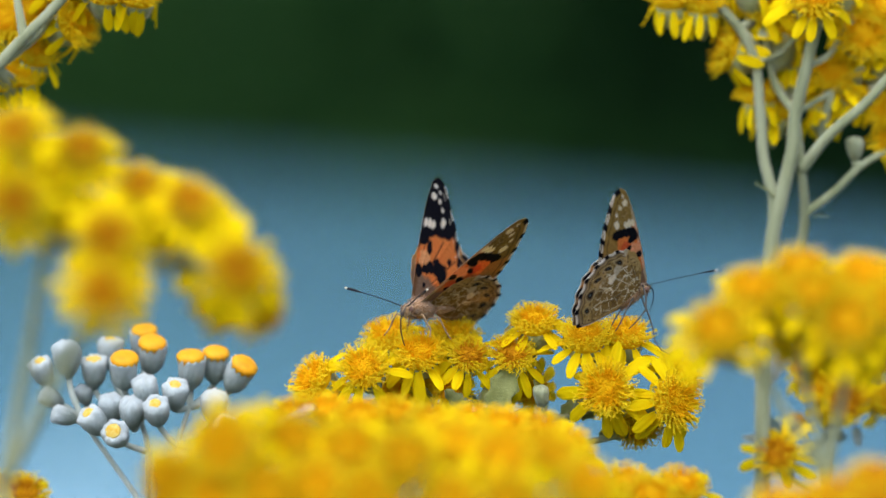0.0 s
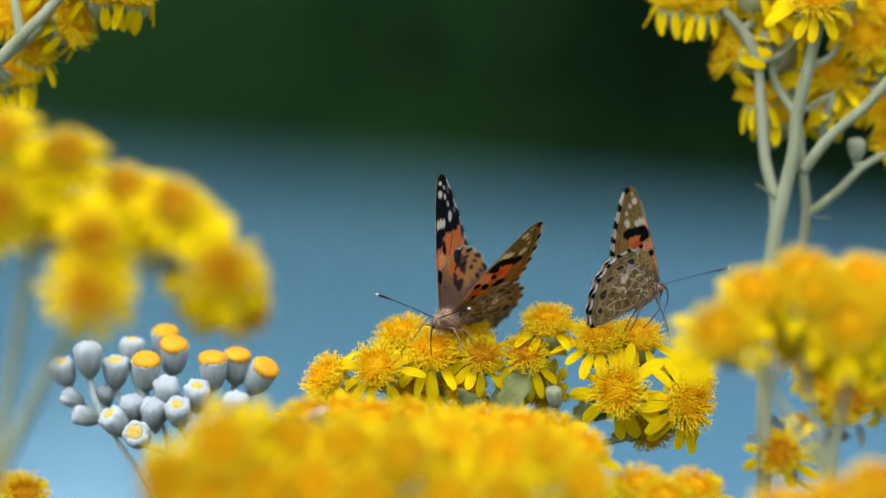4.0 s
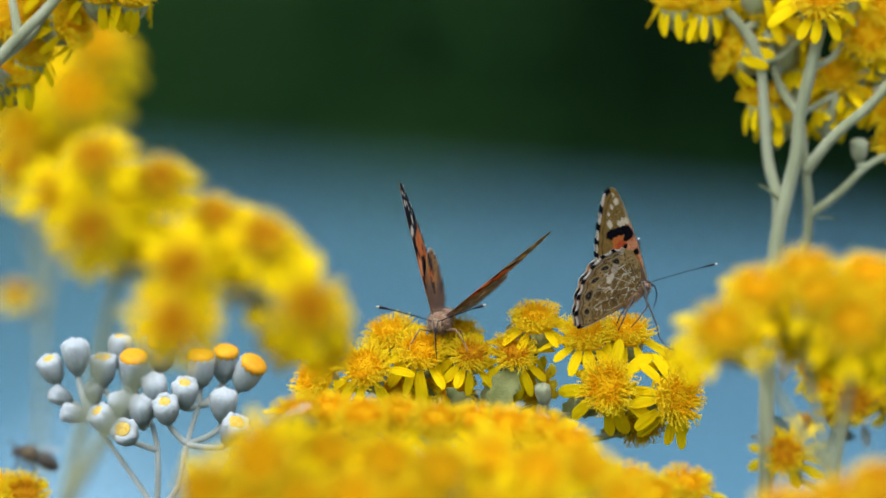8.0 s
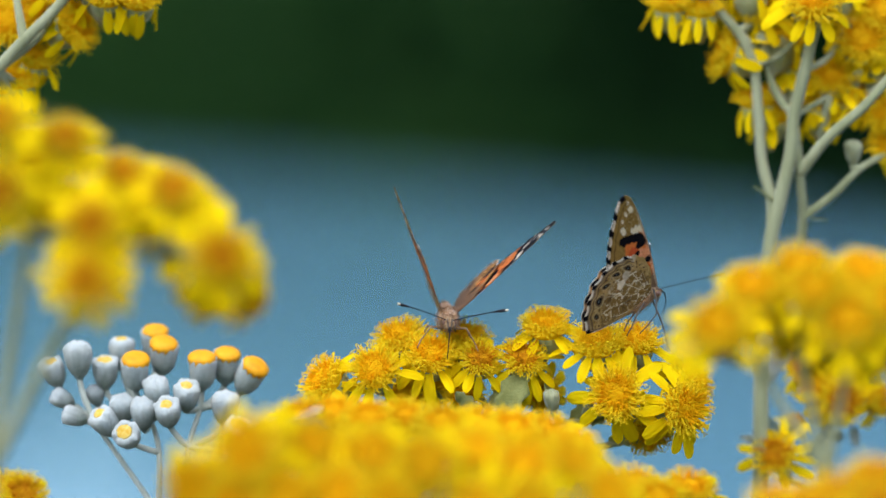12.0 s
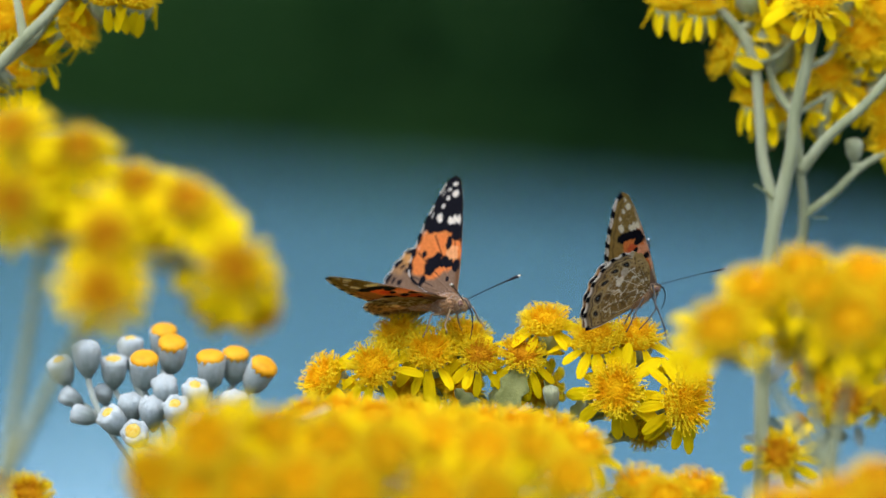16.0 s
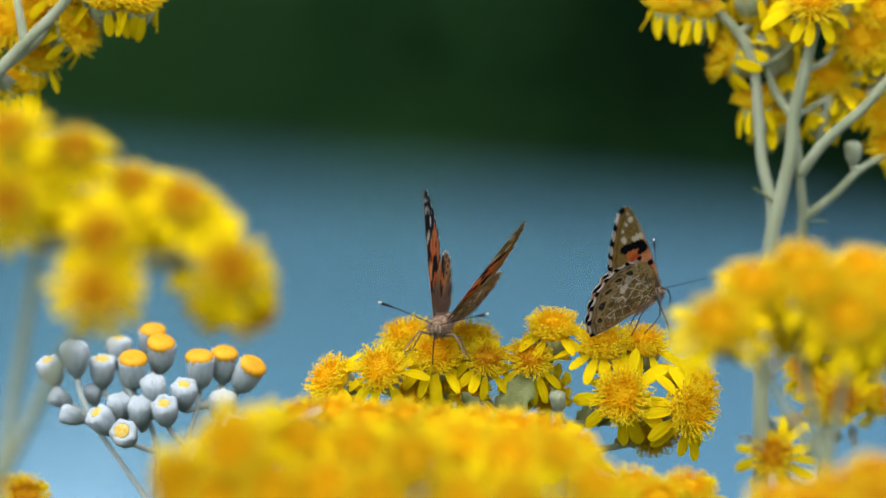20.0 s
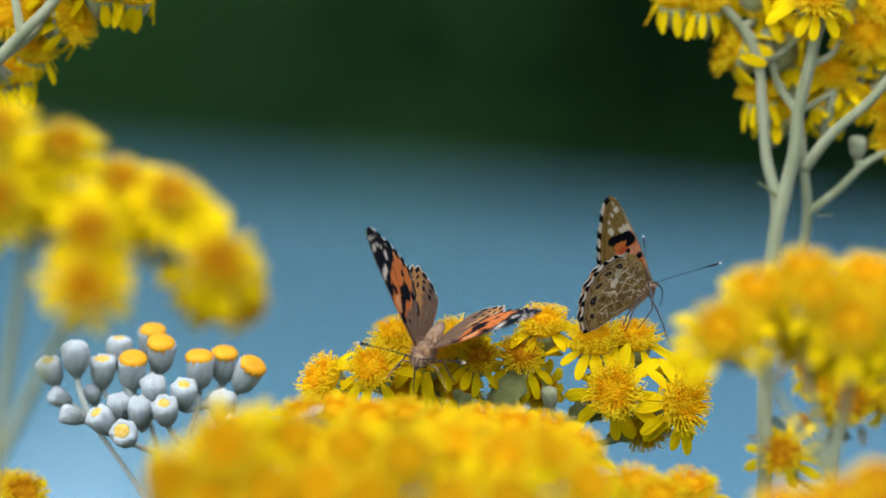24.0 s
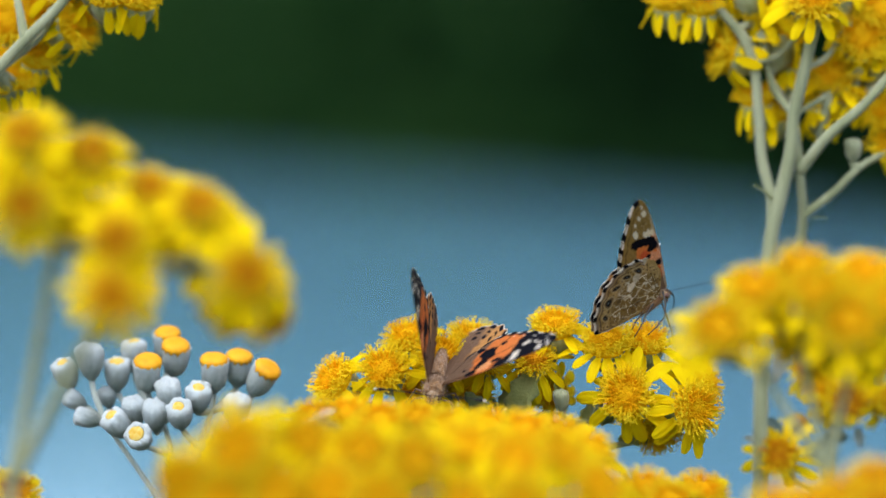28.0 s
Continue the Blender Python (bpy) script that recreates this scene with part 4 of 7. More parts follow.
def wing_at(hind, side, lift, sweep, hind_sweep=-14):
    """Pose of a wing on the body: lifted by lift degrees, swept back by sweep degrees in its own plane."""
    back = hind_sweep if hind else sweep
    return Matrix.Translation(HINGE[hind, side]) @ Matrix.Rotation(radians(lift * side), 4, "X") @ Matrix.Rotation(radians(back * side), 4, "Z")


def blob(rows, sides=14, rng=None, wob=0.0):
    """Body segment along x from (x, radius, height) rows in millimetres."""
    v, f = lathe([(r, x) for x, r, z in rows], sides, rng, wob)
    return [Vector((p.z, p.x, p.y + rows[i // sides][2])) * MM for i, p in enumerate(v)], f


def fur(rows, count, length, seed, mat, name):
    """Short hairs standing off a body segment."""
    rng = random.Random(seed)
    v, f = [], []
    for i in range(count):
        k = rng.randrange(len(rows) - 1)
        t = rng.random()
        x, r, z = (rows[k][m_] * (1 - t) + rows[k + 1][m_] * t for m_ in range(3))
        a = rng.uniform(0, 6.283)
        p = Vector((x, math.cos(a) * r, z + math.sin(a) * r)) * MM
        d = Vector((rng.uniform(-0.9, 0.3), math.cos(a), math.sin(a))).normalized() * length * rng.uniform(0.5, 1.2) * MM
        tube([p, p + d * 0.6, p + d], [0.06 * MM, 0.045 * MM, 0.015 * MM], 3, v, f)
    return mesh_of(name, v, f, mat)


def jointed(points, r, mat, name):
    v, f = [], []
    pts = [Vector(p) * MM for p in points]
    fine = []
    for a, b in zip(pts, pts[1:]):
        fine += [a.lerp(b, k / 3) for k in range(3)]
    fine.append(pts[-1])
    n = len(fine) - 1
    tube(fine, [r * MM * (1.15 - 0.6 * i / n) for i in range(n + 1)], 6, v, f)
    return mesh_of(name, v, f, mat)


THORAX = [(-4.0, 1.2, 0.3), (-3.2, 1.9, 0.3), (-1.4, 2.5, 0.4), (0.8, 2.6, 0.4), (2.6, 2.1, 0.2), (3.4, 1.3, 0.0)]
ABDOMEN = [(-15.5, 0.35, -1.6), (-14.6, 0.9, -1.5), (-12.6, 1.45, -1.1), (-10, 1.75, -0.6), (-7, 1.8, -0.1), (-4.6, 1.6, 0.3), (-3.4, 1.2, 0.3)]
HEAD = [(3.0, 1.0, -0.1), (3.6, 1.5, -0.2), (4.6, 1.6, -0.3), (5.4, 1.2, -0.4), (5.9, 0.5, -0.5)]


def butterfly(label, antennae, legs, curl, tail=0, slim=1.0, coat="fur", tuck=(0, 0, 0), shank="horn", thin=1.0):
    root = new("butterfly")
    set_in = pose(*(q * MM for q in tuck))
    tagged(root, label, "butterfly", "painted butterflies")
    rng = random.Random(4)
    thorax = child("thorax", mesh_of("thorax", *blob(THORAX, 16, rng, 0.03), MAT[coat]), root, set_in @ Matrix.Diagonal((1, max(slim, 0.3), 1, 1)))
    child("fur", fur(THORAX, 420, 1.1, 6, MAT[coat], "fur"), thorax)
    abdomen = child("abdomen", mesh_of("abdomen", *blob(ABDOMEN, 14, rng, 0.03), MAT["fur"]), root, set_in @ pose(-0.0034, 0, 0.0003, 0, tail, 0) @ Matrix.Diagonal((1, slim, 1, 1)) @ pose(0.0034, 0, -0.0003))
    child("fur", fur(ABDOMEN, 260, 0.5, 7, MAT["face"], "fur"), abdomen)
    head = child("head", mesh_of("head", *blob(HEAD, 14), MAT["face"]), root, set_in, "pale furry head with dark stripes")
    child("fur", fur(HEAD, 160, 0.6, 8, MAT["face"], "fur"), head)
    for s in (1, -1):
        v, f = lathe([(0.05, -0.5), (0.55, -0.4), (0.85, 0), (0.55, 0.4), (0.05, 0.5)], 14)
        child("eye", mesh_of("eye", [Vector((p.x + 4.5, s * (1.25 + p.z), p.y - 0.1)) * MM for p in v], f, MAT["eye"]), head)
        v, f = tube([Vector(p) * MM for p in ((5.0, s * 0.5, 0.9), (5.7, s * 0.45, 0.2), (6.2, s * 0.35, -0.9), (6.1, s * 0.3, -1.8))], [0.22 * MM, 0.24 * MM, 0.22 * MM, 0.1 * MM], 6)
        child("palp", mesh_of("palp", v, f, MAT["stripe"]), head)
        v, f = tube([Vector((5.1, s * 0.9, -0.6)) * MM, Vector((4.2, s * 1.4, -1.5)) * MM, Vector((2.8, s * 1.7, -2.0)) * MM], 0.2 * MM, 6)
        child("stripe", mesh_of("stripe", v, f, MAT["stripe"]), head)
        tip = Vector(antennae[0 if s > 0 else 1])
        root_ = Vector((5.0, s * 0.6, 0.6))
        mid = (root_ + tip) / 2 + Vector((0, 0, 0.4))
        pts = bez(root_, mid, tip, 14)
        v, f = tube([p * MM for p in pts], [q * thin * MM for q in [0.13] * 11 + [0.17, 0.32, 0.38, 0.28]], 6)
        feeler = child("antenna", mesh_of("antenna", v, f, MAT["horn_dark"]), root, set_in, "thin dark antenna with a pale-tipped club")
        d = (pts[-1] - pts[-2]).normalized()
        v, f = tube([p * MM for p in (tip - d * 0.1, tip + d * 0.35, tip + d * 0.6)], [0.31 * thin * MM, 0.26 * thin * MM, 0.1 * thin * MM], 6)
        child("antenna_tip", mesh_of("antenna_tip", v, f, MAT["pale_tip"]), feeler)
    for k, pts in enumerate(legs):
        child("leg", jointed(pts, 0.24, MAT[shank], "leg"), root, set_in)
    child("proboscis", jointed(curl, 0.18, MAT["horn_dark"], "proboscis"), root, set_in)
    wings = {}
    for (h, s), me in WINGS.items():
        wings[h, s] = child("hindwing" if h else "forewing", me, root, wing_at(h, s, 60, 10))
    return root, wings


LEGS = [[(2.0, 1.2, -1.6), (3.6, 4.2, -1.2), (3.2, 6.4, -4.6), (4.2, 7.2, -6.4)], [(2.0, -1.2, -1.6), (3.6, -4.2, -1.2), (3.2, -6.4, -4.6), (4.2, -7.2, -6.4)],
        [(-0.5, 1.4, -1.8), (-1.8, 4.6, -1.6), (-2.8, 6.2, -5.0), (-3.2, 7.4, -6.6)], [(-0.5, -1.4, -1.8), (-1.8, -4.6, -1.6), (-2.8, -6.2, -5.0), (-3.2, -7.4, -6.6)]]
LEGS_PERCHED = [[(4.4, -0.3, 1.2), (2.8, -3.5, 0.2), (0.4, -5.8, -1.6), (-3.0, -5.9, -2.7), (-6.0, -4.9, -4.1)],
                [(3.2, 1.2, -1.0), (1.3, -3.3, -5.9), (0.1, -5.2, -8.9), (-1.4, -6.7, -11.5), (-1.5, -8.5, -13.9), (-0.3, -10.0, -15.8)],
                [(0.8, -0.5, 0.1), (-3.8, -2.7, -0.3), (-6.3, -3.2, -1.8), (-8.9, -2.7, -3.8)], [(-0.8, 2.2, -2.5), (-5.1, 2.9, -4.7), (-9.3, 3.0, -7.7)]]
visitor, visitor_wings = butterfly("orange and black butterfly flexing its wings on yellow flowers", [(12.0, 12.5, 4.4), (12.0, -12.5, 4.4)], LEGS,
                                   [(6.0, 0, -0.8), (6.6, 0, -2.6), (6.3, 0, -5.4), (5.4, 0, -7.6), (4.8, 0, -8.6)], 20)
perched, perched_wings = butterfly("brown mottled butterfly with closed wings on yellow flowers", [(12.2, 10.8, 5.1), (21.7, -9.1, -2.7)], LEGS_PERCHED,
                                   [(6.0, 0, -0.8), (6.6, 0, -2.2), (6.0, 0, -4.6), (4.6, 0, -6.4), (3.0, 0, -7.6)], 28, 0.34, "fur", (-4.2, 0, 0.4), "shank", 0.7)
perched.scale = (0.88, 0.88, 0.88)
for (h_, s_), w_ in perched_wings.items():
    turn_, thin_ = (65 * s_, (1.12, 0.85, 1, 1)) if h_ else (-27.5 * s_, (0.80, 0.95, 1, 1))
    folded_ = Matrix.Rotation(radians(turn_), 4, "Z") @ Matrix.Diagonal(thin_) @ Matrix.Rotation(radians(-turn_), 4, "Z")
    w_.data = w_.data.copy()
    w_.data.transform(folded_)
    w_.matrix_local = pose(0, -s_ * 0.0008, 0) @ wing_at(h_, s_, 90.3, 15.0, -17.5)


# ---- bees ----
def bee(label):
    root = new("bee")
    tagged(root, label, "bee", "visiting bees")
    rng = random.Random(3)
    th = [(-2.0, 0.9, 0), (-1.4, 1.7, 0.1), (0, 2.1, 0.2), (1.3, 1.7, 0.1), (2.0, 0.9, 0)]
    ab = [(-8.6, 0.2, -1.0), (-7.6, 1.2, -0.8), (-5.6, 2.0, -0.4), (-3.6, 1.9, -0.1), (-2.2, 1.1, 0)]
    hd = [(1.9, 0.6, -0.1), (2.3, 1.3, -0.2), (3.0, 1.5, -0.4), (3.8, 1.0, -0.8), (4.1, 0.4, -1.0)]
    part_ = child("thorax", mesh_of("thorax", *blob(th, 14, rng, 0.03), MAT["bee_fur"]), root)
    child("fur", fur(th, 260, 0.7, 2, MAT["bee_fur"], "fur"), part_)
    child("abdomen", mesh_of("abdomen", *blob(ab, 14), MAT["bee_dark"]), root, None, "dark banded abdomen")
    head = child("head", mesh_of("head", *blob(hd, 14), MAT["bee_dark"]), root)
    for s in (1, -1):
        v, f = lathe([(0.05, -0.3), (0.45, -0.2), (0.6, 0), (0.45, 0.2), (0.05, 0.3)], 10)
        child("eye", mesh_of("eye", [Vector((p.x * 0.7 + 3.0, s * (1.25 + p.z), p.y - 0.3)) * MM for p in v], f, MAT["eye"]), head)
        child("antenna", jointed([(3.8, s * 0.5, 0), (4.6, s * 1.0, 1.2), (5.8, s * 1.4, 1.7)], 0.16, MAT["bee_dark"], "antenna"), root)
        for k in range(3):
            x = 1.4 - 1.3 * k
            child("leg", jointed([(x, s * 1.0, -1.2), (x + 0.6 - 0.7 * k, s * 2.4, -1.8), (x + 0.4 - 1.0 * k, s * 2.6, -4.2), (x + 0.9 - 1.0 * k, s * 2.5, -5.0)], 0.28, MAT["bee_dark"], "leg"), root)
        v, f = [], []
        for i in range(13):
            a = -0.5 + 1.0 * i / 12
            for r in (0.3, 3, 6, 8.2 - 6 * a * a):
                v.append(Vector((-r * math.cos(a) * 0.86, s * (1.0 + r * math.cos(a) * 0.42 + r * math.sin(a) * 0.3), 1.9 + 0.10 * r + r * math.sin(a) * 0.25)) * MM)
        for i in range(12):
            for j in range(3):
                f.append((i * 4 + j, i * 4 + j + 1, i * 4 + j + 5, i * 4 + j + 4))
        child("wing", mesh_of("wing", v, f, MAT["clear"]), root, None, "clear smoky wing")
    return root


flying_bee = bee("small dark bee flying past below the buds")
resting_bee = bee("brown bee feeding among yellow flowers")


# ---- movement ----
def lean(plant, crown, dx, dz, roll):
    """Pose of a plant whose crown (x, z in mm from its foot) is blown dx, dz millimetres aside and turned by roll degrees."""
    base = Vector((plant_feet[plant.name][0], plant_feet[plant.name][1], 0))
    c = Vector((crown[0], 0, crown[1])) * MM
    turn = Matrix.Rotation(radians(roll), 4, "Y")
    return Matrix.Translation(base + c + Vector((dx, 0, dz)) * MM - turn @ c) @ turn


plant_feet = {p.name: tuple(p.matrix_basis.translation) for p in plants.values()}


def motions():
    c = (0, 722)
    walk(plants['centre'], [
        (0, lean(plants['centre'], c, 0.00, -0.00, 0.00)), (0.5, lean(plants['centre'], c, 0.11, -0.20, -0.18)), (1, lean(plants['centre'], c, 0.92, -0.20, -0.34)),
        (1.5, lean(plants['centre'], c, 1.94, -0.40, 0.17)), (2, lean(plants['centre'], c, 1.94, -0.61, 0.51)), (2.5, lean(plants['centre'], c, 1.73, -0.20, 0.33)),
        (3, lean(plants['centre'], c, 1.43, -0.00, 0.17)), (3.5, lean(plants['centre'], c, 1.94, 0.11, 0.33)), (5.5, lean(plants['centre'], c, 5.60, -1.02, 1.18)),
        (6, lean(plants['centre'], c, 5.71, -1.02, 1.18)), (6.5, lean(plants['centre'], c, 4.69, -1.12, 1.34)), (7, lean(plants['centre'], c, 4.28, -0.71, 1.17)),
        (7.5, lean(plants['centre'], c, 2.34, -0.10, 0.50)), (8, lean(plants['centre'], c, 0.41, 0.41, -0.34)), (8.5, lean(plants['centre'], c, -0.41, 0.92, -0.85)),
        (9, lean(plants['centre'], c, -0.92, 0.51, -0.51)), (9.5, lean(plants['centre'], c, -0.31, 0.21, -0.17)), (10, lean(plants['centre'], c, 0.61, -0.20, 0.05)),
        (10.5, lean(plants['centre'], c, 1.12, -0.40, -0.01)), (11, lean(plants['centre'], c, 1.84, -0.40, 0.17)), (11.5, lean(plants['centre'], c, 2.55, -0.81, 0.84)),
        (12, lean(plants['centre'], c, 2.45, -0.81, 1.00)), (12.5, lean(plants['centre'], c, 1.12, -0.20, 0.17)), (14.5, lean(plants['centre'], c, 3.26, -0.51, 1.18)),
        (15, lean(plants['centre'], c, 3.36, -0.61, 1.34)), (15.5, lean(plants['centre'], c, 2.76, -0.31, 1.18)), (16, lean(plants['centre'], c, 2.34, 0.01, 0.67)),
        (16.5, lean(plants['centre'], c, 2.45, 0.01, 0.67)), (17, lean(plants['centre'], c, 4.08, -0.71, 1.69)), (17.5, lean(plants['centre'], c, 4.49, -0.81, 1.85)),
        (18, lean(plants['centre'], c, 3.87, -0.81, 1.52)), (18.5, lean(plants['centre'], c, 2.34, -0.20, 0.50)), (19, lean(plants['centre'], c, 1.63, -0.20, 0.17)),
        (19.5, lean(plants['centre'], c, 1.84, -0.81, 1.17)), (20, lean(plants['centre'], c, 3.87, -1.02, 1.51)), (20.5, lean(plants['centre'], c, 3.97, -1.12, 2.02)),
        (21, lean(plants['centre'], c, 3.87, -0.81, 1.69)), (21.5, lean(plants['centre'], c, 3.15, -0.81, 1.52)), (23.5, lean(plants['centre'], c, 3.67, -0.20, 1.00)),
        (24, lean(plants['centre'], c, 1.94, -0.20, 0.66)), (24.5, lean(plants['centre'], c, -0.31, 0.11, 0.33)), (25, lean(plants['centre'], c, -1.22, 0.71, 0.17)),
        (25.5, lean(plants['centre'], c, 0.61, 0.92, 0.17)), (26, lean(plants['centre'], c, 2.14, 0.61, 0.67)), (26.5, lean(plants['centre'], c, 2.04, 0.11, 1.00)),
        (27, lean(plants['centre'], c, 1.84, -0.41, 1.18)), (27.5, lean(plants['centre'], c, 3.16, -0.81, 1.18)), (28, lean(plants['centre'], c, 4.69, -0.81, 1.00)),
    ])
    c = (41, 759)
    walk(plants['left_front'], [
        (0, lean(plants['left_front'], c, 0.00, -0.00, 0.00)), (0.5, lean(plants['left_front'], c, 1.04, -0.28, 0.22)), (1, lean(plants['left_front'], c, 1.92, -0.56, 0.40)),
        (1.5, lean(plants['left_front'], c, 2.09, -0.84, 0.44)), (2, lean(plants['left_front'], c, 1.74, -0.98, 0.37)), (2.5, lean(plants['left_front'], c, 0.87, -0.56, 0.18)),
        (3, lean(plants['left_front'], c, -1.23, -0.14, -0.26)), (3.5, lean(plants['left_front'], c, -2.98, 0.14, -0.63)), (5.5, lean(plants['left_front'], c, -2.10, -1.40, -0.44)),
        (6, lean(plants['left_front'], c, 0.87, -2.10, 0.18)), (6.5, lean(plants['left_front'], c, 4.71, -3.63, 0.99)), (7, lean(plants['left_front'], c, 8.90, -5.31, 1.87)),
        (7.5, lean(plants['left_front'], c, 12.04, -6.70, 2.53)), (8, lean(plants['left_front'], c, 14.31, -7.54, 3.01)), (8.5, lean(plants['left_front'], c, 14.31, -7.54, 3.01)),
        (9, lean(plants['left_front'], c, 12.21, -6.57, 2.57)), (9.5, lean(plants['left_front'], c, 9.42, -4.89, 1.98)), (10, lean(plants['left_front'], c, 6.11, -3.07, 1.29)),
        (10.5, lean(plants['left_front'], c, 2.61, -0.98, 0.55)), (11, lean(plants['left_front'], c, -0.18, 0.56, -0.04)), (11.5, lean(plants['left_front'], c, -2.10, 1.68, -0.44)),
        (12, lean(plants['left_front'], c, -3.32, 2.65, -0.70)), (12.5, lean(plants['left_front'], c, -3.32, 2.65, -0.70)), (14.5, lean(plants['left_front'], c, -0.18, 0.84, -0.04)),
        (15, lean(plants['left_front'], c, 0.34, 0.14, 0.07)), (15.5, lean(plants['left_front'], c, 0.34, 0.14, 0.07)), (16, lean(plants['left_front'], c, -0.52, 0.28, -0.11)),
        (16.5, lean(plants['left_front'], c, -0.88, 0.56, -0.18)), (17, lean(plants['left_front'], c, -1.76, 0.84, -0.37)), (17.5, lean(plants['left_front'], c, -2.45, 1.12, -0.52)),
        (18, lean(plants['left_front'], c, -2.98, 1.26, -0.63)), (18.5, lean(plants['left_front'], c, -2.98, 1.26, -0.63)), (19, lean(plants['left_front'], c, -2.62, 1.26, -0.55)),
        (19.5, lean(plants['left_front'], c, -2.10, 0.70, -0.44)), (20, lean(plants['left_front'], c, -1.40, 0.28, -0.30)), (20.5, lean(plants['left_front'], c, 0.00, -0.14, 0.00)),
        (21, lean(plants['left_front'], c, 1.04, -0.56, 0.22)), (21.5, lean(plants['left_front'], c, 1.04, -0.56, 0.22)), (23.5, lean(plants['left_front'], c, -2.45, 0.98, -0.52)),
        (24, lean(plants['left_front'], c, -3.67, 1.53, -0.77)), (24.5, lean(plants['left_front'], c, -4.20, 1.53, -0.88)), (25, lean(plants['left_front'], c, -3.84, 1.40, -0.81)),
        (25.5, lean(plants['left_front'], c, -2.98, 0.98, -0.63)), (26, lean(plants['left_front'], c, -1.40, 0.28, -0.30)), (26.5, lean(plants['left_front'], c, 0.17, -0.28, 0.04)),
        (27, lean(plants['left_front'], c, 1.39, -0.84, 0.29)), (27.5, lean(plants['left_front'], c, 2.09, -1.11, 0.44)), (28, lean(plants['left_front'], c, 1.74, -0.84, 0.37)),
    ])
    c = (14, 808)
    walk(plants['left_upper'], [
        (0, lean(plants['left_upper'], c, -6.64, 0.83, -0.47)), (0.5, lean(plants['left_upper'], c, -2.49, 0.32, 0.15)), (1, lean(plants['left_upper'], c, 1.03, -0.18, 0.27)),
        (1.5, lean(plants['left_upper'], c, 1.71, -0.70, 0.29)), (2, lean(plants['left_upper'], c, 0.34, -0.95, 0.24)), (2.5, lean(plants['left_upper'], c, -3.17, -0.18, 0.12)),
        (3, lean(plants['left_upper'], c, -11.57, 0.58, -0.17)), (3.5, lean(plants['left_upper'], c, -18.56, 1.08, -0.42)), (5.5, lean(plants['left_upper'], c, -15.04, -1.71, -0.29)),
        (6, lean(plants['left_upper'], c, -3.17, -2.99, 0.12)), (6.5, lean(plants['left_upper'], c, 9.40, -5.78, 0.66)), (7, lean(plants['left_upper'], c, 17.04, -8.83, 1.25)),
        (7.5, lean(plants['left_upper'], c, 22.74, -11.37, 1.69)), (8, lean(plants['left_upper'], c, 26.87, -12.90, 2.01)), (8.5, lean(plants['left_upper'], c, 26.87, -12.90, 2.01)),
        (9, lean(plants['left_upper'], c, 23.05, -11.12, 1.71)), (9.5, lean(plants['left_upper'], c, 17.97, -8.07, 1.32)), (10, lean(plants['left_upper'], c, 11.95, -4.76, 0.86)),
        (10.5, lean(plants['left_upper'], c, 3.81, -0.95, 0.37)), (11, lean(plants['left_upper'], c, -7.37, 1.84, -0.03)), (11.5, lean(plants['left_upper'], c, -15.04, 3.88, -0.29)),
        (12, lean(plants['left_upper'], c, -19.93, 5.66, -0.47)), (12.5, lean(plants['left_upper'], c, -19.93, 5.66, -0.47)), (14.5, lean(plants['left_upper'], c, -7.37, 2.36, -0.03)),
        (15, lean(plants['left_upper'], c, -5.27, 1.08, 0.05)), (15.5, lean(plants['left_upper'], c, -5.27, 1.08, 0.05)), (16, lean(plants['left_upper'], c, -8.74, 1.34, -0.07)),
        (16.5, lean(plants['left_upper'], c, -10.16, 1.84, -0.12)), (17, lean(plants['left_upper'], c, -13.67, 2.36, -0.25)), (17.5, lean(plants['left_upper'], c, -16.46, 2.87, -0.34)),
        (18, lean(plants['left_upper'], c, -18.56, 3.12, -0.42)), (18.5, lean(plants['left_upper'], c, -18.56, 3.12, -0.42)), (19, lean(plants['left_upper'], c, -17.14, 3.12, -0.37)),
        (19.5, lean(plants['left_upper'], c, -15.04, 2.11, -0.29)), (20, lean(plants['left_upper'], c, -12.26, 1.34, -0.20)), (20.5, lean(plants['left_upper'], c, -6.64, 0.58, -0.47)),
        (21, lean(plants['left_upper'], c, -2.49, -0.18, 0.15)), (21.5, lean(plants['left_upper'], c, -2.49, -0.18, 0.15)), (23.5, lean(plants['left_upper'], c, -16.46, 2.61, -0.34)),
        (24, lean(plants['left_upper'], c, -21.34, 3.62, -0.52)), (24.5, lean(plants['left_upper'], c, -23.44, 3.62, -0.59)), (25, lean(plants['left_upper'], c, -22.03, 3.37, -0.54)),
        (25.5, lean(plants['left_upper'], c, -18.56, 2.61, -0.42)), (26, lean(plants['left_upper'], c, -12.26, 1.34, -0.20)), (26.5, lean(plants['left_upper'], c, -5.96, 0.32, 0.02)),
        (27, lean(plants['left_upper'], c, -1.07, -0.70, 0.20)), (27.5, lean(plants['left_upper'], c, 1.71, -1.20, 0.29)), (28, lean(plants['left_upper'], c, 0.34, -0.70, 0.24)),
    ])
    c = (0, 718)
